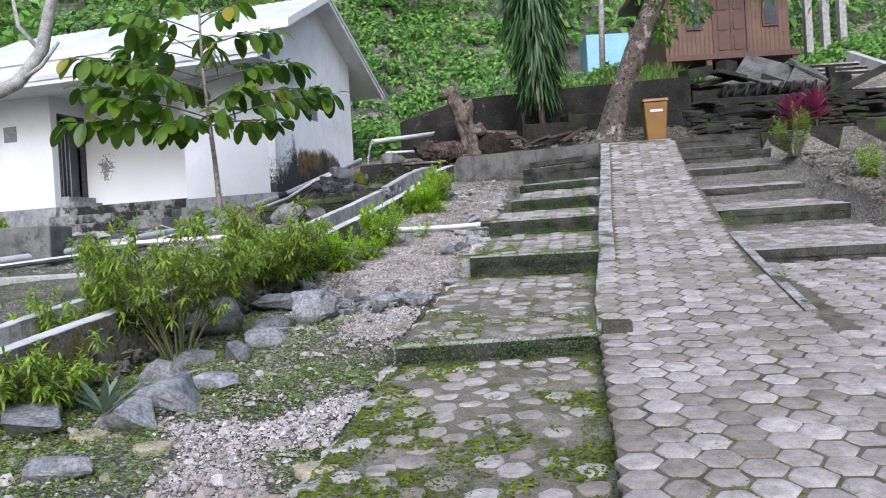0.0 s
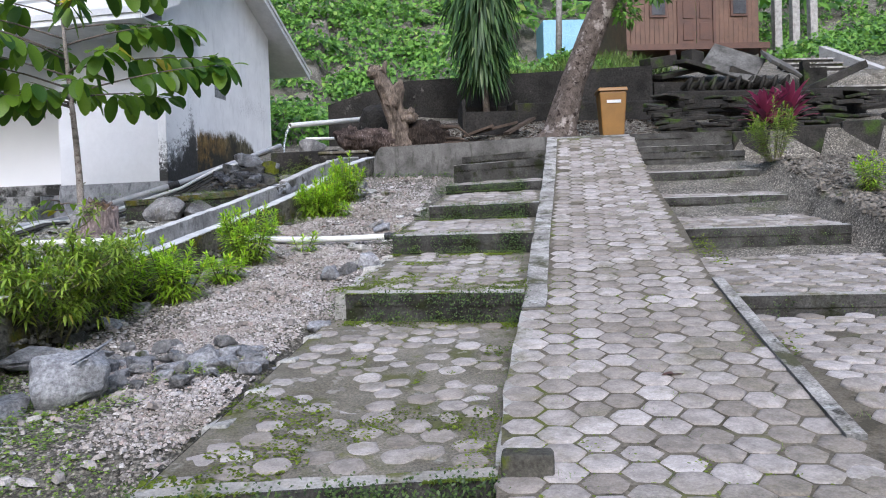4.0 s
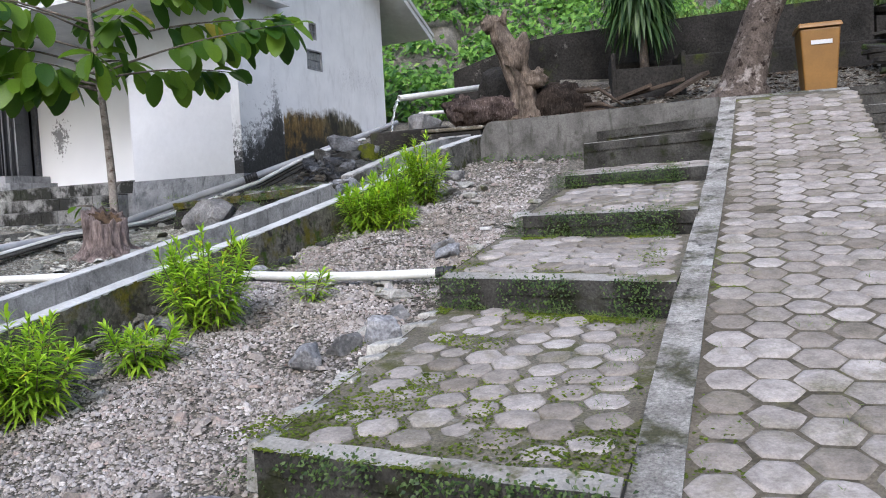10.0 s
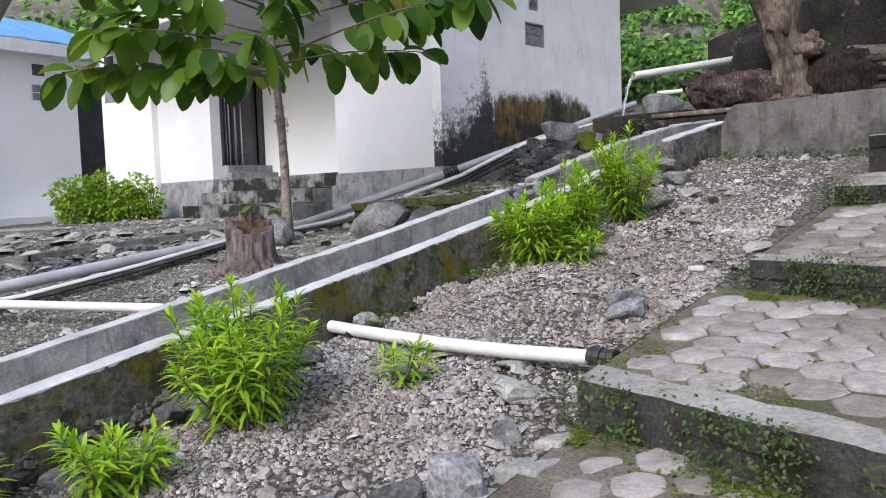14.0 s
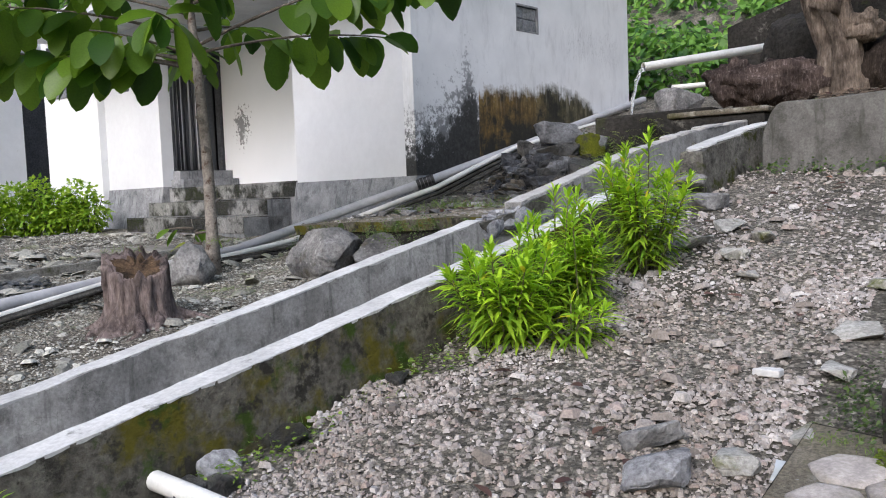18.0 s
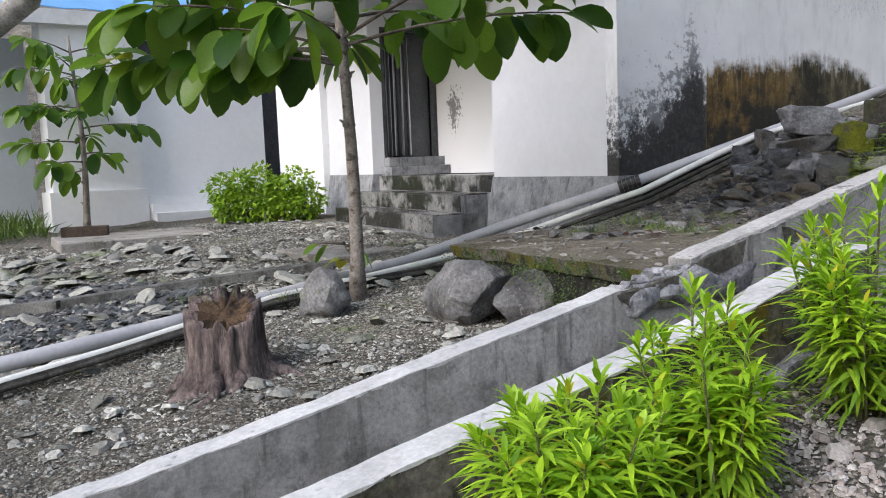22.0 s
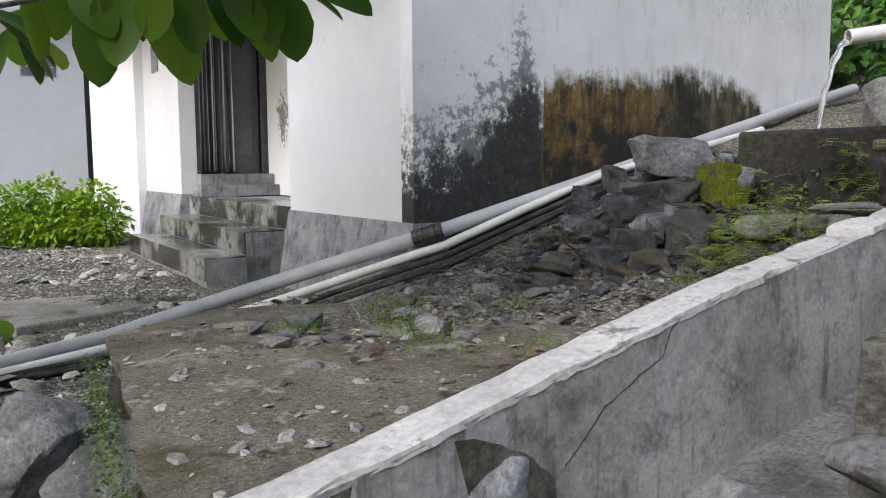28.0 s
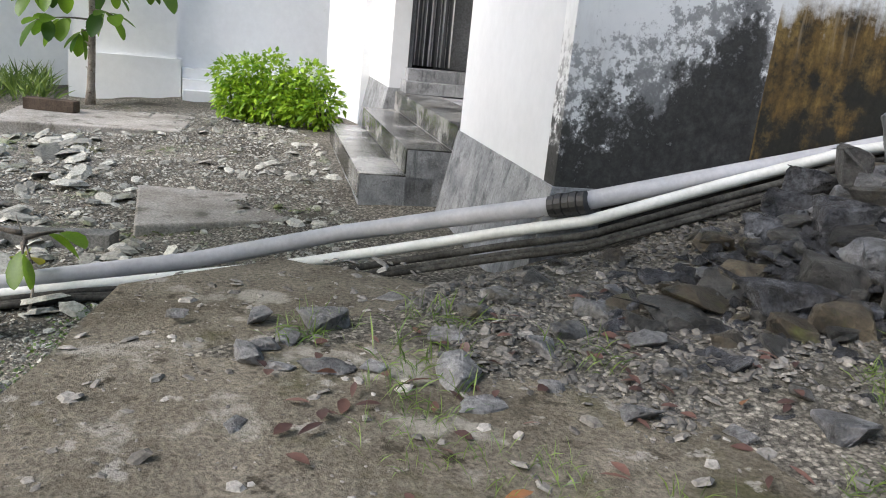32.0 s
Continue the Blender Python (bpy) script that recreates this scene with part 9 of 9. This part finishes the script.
def tuft(x, y, z, n, h, spread):
    for _ in range(n):
        a, r = g_.uniform(0, 6.28), spread * math.sqrt(g_.random())
        B.append((x + r * math.cos(a), y + r * math.sin(a), z)), D.append((g_.gauss(0, 0.6), g_.gauss(0, 0.6), 1)), N.append((g_.gauss(0, 1), g_.gauss(0, 1), 0.3))
        L.append(h * g_.uniform(0.5, 1.2)), W.append(max(0.003, h * g_.uniform(0.018, 0.04)))


for (x, y, h, n) in ((-2.3, 17.3, 0.16, 50), (-2.0, 17.15, 0.13, 45), (-2.6, 17.45, 0.22, 26), (-1.7, 17.35, 0.12, 50), (-1.3, 17.6, 0.14, 60), (-1.2, 18.2, 0.16, 70), (-1.66, 18.85, 0.12, 90), (-1.52, 18.75, 0.12, 90), (-1.2, 18.8, 0.11, 70), (-1.1, 18.6, 0.12, 60), (-1.75, 19.15, 0.12, 60), (-2.99, 17.16, 0.18, 40), (-2.9, 17.65, 0.2, 40), (-2.35, 18.0, 0.15, 30), (-3.3, 14.0, 0.1, 18), (-2.7, 14.3, 0.1, 20)):
    z = max(ground_z(x, y), slab_z(x, y) if y < 17.8 and x < -0.8 else -9)
    tuft(x, y, z, int(n * 1.8), h, 0.18)
for i in range(420):
    x, y = g_.uniform(-10, -3.2), g_.uniform(4.5, 11.6)
    if off_ch(x, y) < -0.2 and n3(x, y, 5, 0.6) > -0.1:
        tuft(x, y, ground_z(x, y), 16, g_.uniform(0.08, 0.25), 0.2)
for i in range(260):
    v = g_.uniform(-7.5, 6)
    u = -0.14 + abs(g_.gauss(0, 0.07)) * -1
    zz = None
    for (fr, fl, zf, zb), nx_ in zip(LEFT, LEFT[1:] + [(7.85, 8.1, 0, 0)]):
        if fr <= v < nx_[0]:
            zz = zf + (zb - zf) * (v - fr) / (nx_[0] - fr)
    if zz is None:
        continue
    p = RL(u, v)
    tuft(p.x, p.y, zz, 7, 0.05, 0.07)
for i, (fr, fl, zf, zb) in enumerate(LEFT[1:6]):
    low = LEFT[i][3]
    for k in range(70):
        t = g_.random()
        p = RL(-1.5 + 1.4 * t, fl + (fr - fl) * t - 0.05 - abs(g_.gauss(0, 0.04)))
        tuft(p.x, p.y, low, 6, 0.045, 0.06)
for i in range(160):
    y = g_.uniform(5, 15)
    p = chan(y, 0.80 + abs(g_.gauss(0, 0.1)), 0)
    tuft(p.x, p.y, ground_z(p.x, p.y), 8, 0.06, 0.08)
for i in range(110):
    v, u = g_.uniform(-6, 4), g_.uniform(0.1, 1.6)
    p = RL(u, v)
    tuft(p.x, p.y, ramp_z(v), 8, 0.06, 0.04)
# moss cushions in the joints
mp_, ms_ = [], []


def left_z(u, v):
    """Top of the broad steps at a place of the ramp's plan."""
    for k in range(len(LEFT) - 1):
        (fr, fl, zf, zb), nx_ = LEFT[k], LEFT[k + 1]
        t = min(1.0, max(0.0, (u - LEFT_U[k]) / (-0.05 - LEFT_U[k])))
        f, b_ = fl + (fr - fl) * t, nx_[1] + (nx_[0] - nx_[1]) * t
        if f + 0.08 <= v < b_:
            return zf + (zb - zf) * (v - f) / (b_ + 0.1 - f)
    return None


for i in range(34000):
    u, v = g_.uniform(-1.75, -0.05), g_.uniform(-6.5, 2.2)
    zz = left_z(u, v)
    edge = 0.3 if u > -0.35 else 0.08 if u < -1.15 else 0.0
    if zz is None or n3(u, v, 6, 2.1) + 0.35 * n3(u, v, 4, 7.0) + edge - 0.03 * (v + 3) < 0.20:
        continue
    p = RL(u, v)
    mp_.append((p.x, p.y, zz + 0.004)), ms_.append(g_.uniform(0.007, 0.018) + (0.012 * g_.random() if edge and g_.random() < 0.2 else 0))
for i in range(15000):
    u, v = g_.uniform(0.0, 1.7), g_.uniform(-6.5, 2.5)
    if n3(u, v, 16, 1.1) + 0.3 * n3(u, v, 6, 6.0) + (0.34 if u < 0.3 else 0.3 if u > 1.3 and v > -0.6 else 0) < 0.27:
        continue
    p = RL(u, v)
    mp_.append((p.x, p.y, ramp_z(v) + 0.003)), ms_.append(g_.uniform(0.010, 0.024))
for i in range(1500):
    x, y = g_.uniform(-3.2, -0.8), g_.uniform(3.2, 7.5)
    if on_gravel(x, y) and n3(x, y, 26, 1.0) > 0.2:
        mp_.append((x, y, ground_z(x, y))), ms_.append(g_.uniform(0.03, 0.07))
for i in range(9000):
    u, v = g_.uniform(-1.75, -0.1), g_.uniform(-7.5, -3.05)
    zz = left_z(u, v)
    rim = max(0.0, (-1.15 - u) * 1.1) + max(0.0, (u + 0.45) * 1.0) + max(0.0, (v + 3.5) * 0.7)
    if zz is not None and rim + 0.9 * n3(u, v, 9, 2.4) > 0.20:
        p = RL(u, v)
        mp_.append((p.x, p.y, zz + 0.004)), ms_.append(g_.uniform(0.014, 0.036))
for i in range(5000):
    t = g_.random()
    k = g_.randrange(1, 3)
    fr, fl, zf, zb = LEFT[k]
    u = LEFT_U[k] + (-0.08 - LEFT_U[k]) * t
    if n3(u, k * 5.0, 3, 2.2) + (0.4 if u < -1.2 else 0) > 0.0:
        p = RL(u, fl + (fr - fl) * t + abs(g_.gauss(0, 0.06)) - 0.01, zf + 0.006)
        mp_.append(tuple(p)), ms_.append(g_.uniform(0.010, 0.026))
for i in range(5200):
    k = g_.randrange(1, 5)
    t = g_.random()
    fr, fl = LEFT[k][0], LEFT[k][1]
    u, v = LEFT_U[k] + (-0.08 - LEFT_U[k]) * t, fl + (fr - fl) * t - 0.03 - abs(g_.gauss(0, 0.07))
    zz = left_z(u, v)
    if zz is not None and n3(u, k * 7.0, 5, 1.9) > -0.1:
        p = RL(u, v)
        mp_.append((p.x, p.y, zz + 0.004)), ms_.append(g_.uniform(0.010, 0.026))
for i in range(5600):
    u, v = g_.uniform(-1.6, -0.1), g_.uniform(-0.2, 3.4)
    zz = left_z(u, v)
    if zz is not None and n3(u, v, 13, 1.7) + 0.3 * n3(u, v, 5, 8.0) + max(0.0, (-1.25 - u)) + max(0.0, (u + 0.4) * 0.6) > 0.16:
        p = RL(u, v)
        mp_.append((p.x, p.y, zz + 0.004)), ms_.append(g_.uniform(0.008, 0.022))
tagged(part("moss", pebble_mesh("moss", mp_, ms_, m_moss, 44, 0.4, 5), None), "yellow-green moss cushions between the pavers", "moss", kind="stuff")
# red-brown fallen leaves
m_dry = leaf_material("dry_fallen_leaf", (0.06, 0.032, 0.028), (0.17, 0.09, 0.07), (0.30, 0.14, 0.06))
fb, fd, fn, fl_, fw = [], [], [], [], []
for i in range(520):
    if i < 110:
        x, y = g_.uniform(-2.9, -1.0), g_.uniform(16.8, 18.6)
        z = max(ground_z(x, y), slab_z(x, y) if y < 17.9 else -9) + 0.02
    elif i < 180:
        x, y = g_.uniform(-0.6, 1.4), g_.uniform(10.5, 17.0)
        if not on_gravel(x, y):
            continue
        z = ground_z(x, y) + 0.025
    else:
        x, y = g_.uniform(0.3, 4.8), g_.uniform(18.0, 22.0)
        z = ground_z(x, y) + 0.02
    a = g_.uniform(0, 6.28)
    fb.append((x, y, z)), fd.append((math.cos(a), math.sin(a), g_.uniform(0, 0.35))), fn.append((g_.gauss(0, 0.3), g_.gauss(0, 0.3), 1))
    fl_.append(g_.uniform(0.05, 0.11)), fw.append(g_.uniform(0.02, 0.045))
fb.append((2.25, 7.0, ramp_z(to_ramp(2.25, 7.0)[1]) + 0.02)), fd.append((0.9, 0.3, 0.1)), fn.append((0, 0, 1)), fl_.append(0.2), fw.append(0.075)
tagged(part("fallen_leaves", leaf_mesh("fallen_leaves", fb, fd, fn, fl_, fw, 0.2, m_dry, fine=True), None), "scattered red-brown fallen leaves", "leaves", kind="stuff")
# creeping weeds on the risers and mossy foot of the channel wall
CB, CDv, CNv, CL, CW = [], [], [], [], []


def creep(p, out, n, size, sx):
    for _ in range(n):
        d = Vector((g_.gauss(0, 1), g_.gauss(0, 1), g_.gauss(0, 0.7))) + out * 1.2
        q = p + Vector((g_.gauss(0, sx), g_.gauss(0, sx), g_.gauss(0, sx * 0.8))) + out * g_.uniform(0, 0.03)
        CB.append(q), CDv.append(d), CNv.append(out + Vector((g_.gauss(0, 0.5), g_.gauss(0, 0.5), 1.0)))
        CL.append(size * g_.uniform(0.6, 1.3)), CW.append(size * g_.uniform(0.5, 0.8))


out_l = -RV
VB, VD, VN, VL, VW = [], [], [], [], []
for i in range(26000):
    x, y = g_.uniform(-3.6, 1.2), g_.uniform(2.8, 15.5)
    if not on_gravel(x, y) or green_cover(x, y) < 0.05 + 0.2 * g_.random():
        continue
    for _ in range(6):
        px, py = x + g_.gauss(0, 0.04), y + g_.gauss(0, 0.04)
        VB.append((px, py, ground_z(x, y) + g_.uniform(0.008, 0.04))), VD.append((g_.gauss(0, 1), g_.gauss(0, 1), g_.uniform(0, 0.6))), VN.append((g_.gauss(0, 0.4), g_.gauss(0, 0.4), 1))
        VL.append(g_.uniform(0.016, 0.032)), VW.append(g_.uniform(0.011, 0.02))
tagged(part("clover", leaf_mesh("clover", VB, VD, VN, VL, VW, 0.2, m_clover), None), "bright green clover and ground weeds among the rocks", "weeds", kind="stuff")
for i, (fr, fl, zf, zb) in enumerate(LEFT[1:6]):
    low = LEFT[i][3]
    for k in range(300):
        t = g_.random()
        if n3(t * 6, i * 3.7, 1, 1.0) < -0.22:
            continue
        zz = low + (zf - low) * (1 - 0.22 * g_.random() ** 2 if g_.random() < 0.42 else 0.3 * g_.random() if g_.random() < 0.6 else g_.random())
        p = RL(LEFT_U[i + 1] + (-0.08 - LEFT_U[i + 1]) * t, fl + (fr - fl) * t - 0.02, zz)
        creep(p, out_l, 7, 0.021, 0.04)
    for k in range(46):
        p = RL(LEFT_U[i + 1] - 0.03 - abs(g_.gauss(0, 0.05)), fl + g_.uniform(-0.1, 0.5), low + (zf - low) * g_.random())
        creep(p, -RU, 11, 0.016, 0.04)
for i, (fl, fr, zf, zb, ue) in enumerate(RIGHT[:4]):
    for k in range(60):
        t = g_.random()
        p = RL(RAMP_W + 0.1 + (ue - RAMP_W - 0.2) * t, fl - 0.03, zf - 0.22 * g_.random())
        creep(p, out_l, 9, 0.018, 0.04)
for k in range(120):
    t = g_.random()
    p = A.lerp(B_wall, t)
    creep(Vector((p.x, p.y - 0.06, ground_z(p.x, p.y - 0.25) + 0.10 * g_.random())), Vector((0, -1, 0)), 7, 0.04, 0.05)
for k in range(160):
    t = g_.random()
    x_ = -1.2 - 2.7 * t
    p = Vector((x_, 15.47 - 0.4 * (x_ + 1.3) - 0.03, slab_z(x_, 15.6) - 0.28 * g_.random()))
    creep(p, Vector((-0.35, -0.93, 0)), 14, 0.018, 0.035)
for k in range(60):
    p = chan(g_.uniform(17.6, 19.2), -0.25 - abs(g_.gauss(0, 0.2)), 0)
    creep(Vector((p.x, p.y, ground_z(p.x, p.y) + 0.05)), Vector((0, -0.5, 0.8)), 12, 0.045, 0.08)
for k in range(30):
    creep(Vector((-1.65 + g_.gauss(0, 0.25), 20.1, 3.1 + g_.gauss(0, 0.15))), Vector((0, -1, 0)), 8, 0.04, 0.05)
tagged(part("creeping_weed", leaf_mesh("creeping_weed", CB, CDv, CNv, CL, CW, 0.2, m_creeper), None), "small creeping weeds clinging to damp risers", "weeds", kind="stuff")
tagged(part("weeds", leaf_mesh("weeds", B, D, N, L, W, 0.35, m_grass), None), "low moss, weeds and grass between stones", "weeds", kind="stuff")

m_fern = leaf_material("yellow_green_fern_leaf", (0.07, 0.12, 0.012), (0.25, 0.33, 0.03), (0.33, 0.36, 0.05))
FB, FD, FN, FL, FW = [], [], [], [], []
for x, y, z, n_, sx in ((-1.48, 19.2, 3.0, 90, 0.12), (-1.28, 19.05, 3.02, 90, 0.11), (-1.62, 19.0, 2.86, 60, 0.10), (-1.75, 19.35, 2.93, 40, 0.08), (-1.22, 20.02, 3.24, 46, 0.075), (-1.26, 20.0, 3.4, 22, 0.06), (-0.86, 19.3, 3.1, 30, 0.08)):
    for _ in range(n_):
        c = Vector((x + g_.gauss(0, sx), y + g_.gauss(0, sx), z + g_.gauss(0, 0.9 * sx)))
        d = Vector((g_.gauss(0, 1), g_.gauss(0, 1) - 0.4, g_.uniform(0.1, 0.9))).normalized()
        side = d.cross(Vector((0, 0, 1))).normalized()
        for q in range(7):
            o = c + d * (0.02 * q) - Vector((0, 0, 0.0011 * q * q))
            for k in (-1, 1):
                FB.append(o), FD.append(side * k + d * 0.5), FN.append(Vector((0, 0, 1)) + d * 0.2), FL.append(0.034 - 0.003 * q), FW.append(0.011)
tagged(part("fern_weeds", leaf_mesh("fern_weeds", FB, FD, FN, FL, FW, 0.2, m_fern), None), "yellow-green ferny weeds growing out of the rubble and low wall", "weeds", kind="stuff")

# ---- nearest pavers, one by one ----
for m, parent, kind_ in paver_jobs:
    ob = bpy.data.objects.new("paver", HEX_MESHES[kind_])
    scene.collection.objects.link(ob)
    ob.parent = parent
    ob.matrix_parent_inverse = parent.matrix_world.inverted()
    ob.matrix_world = m
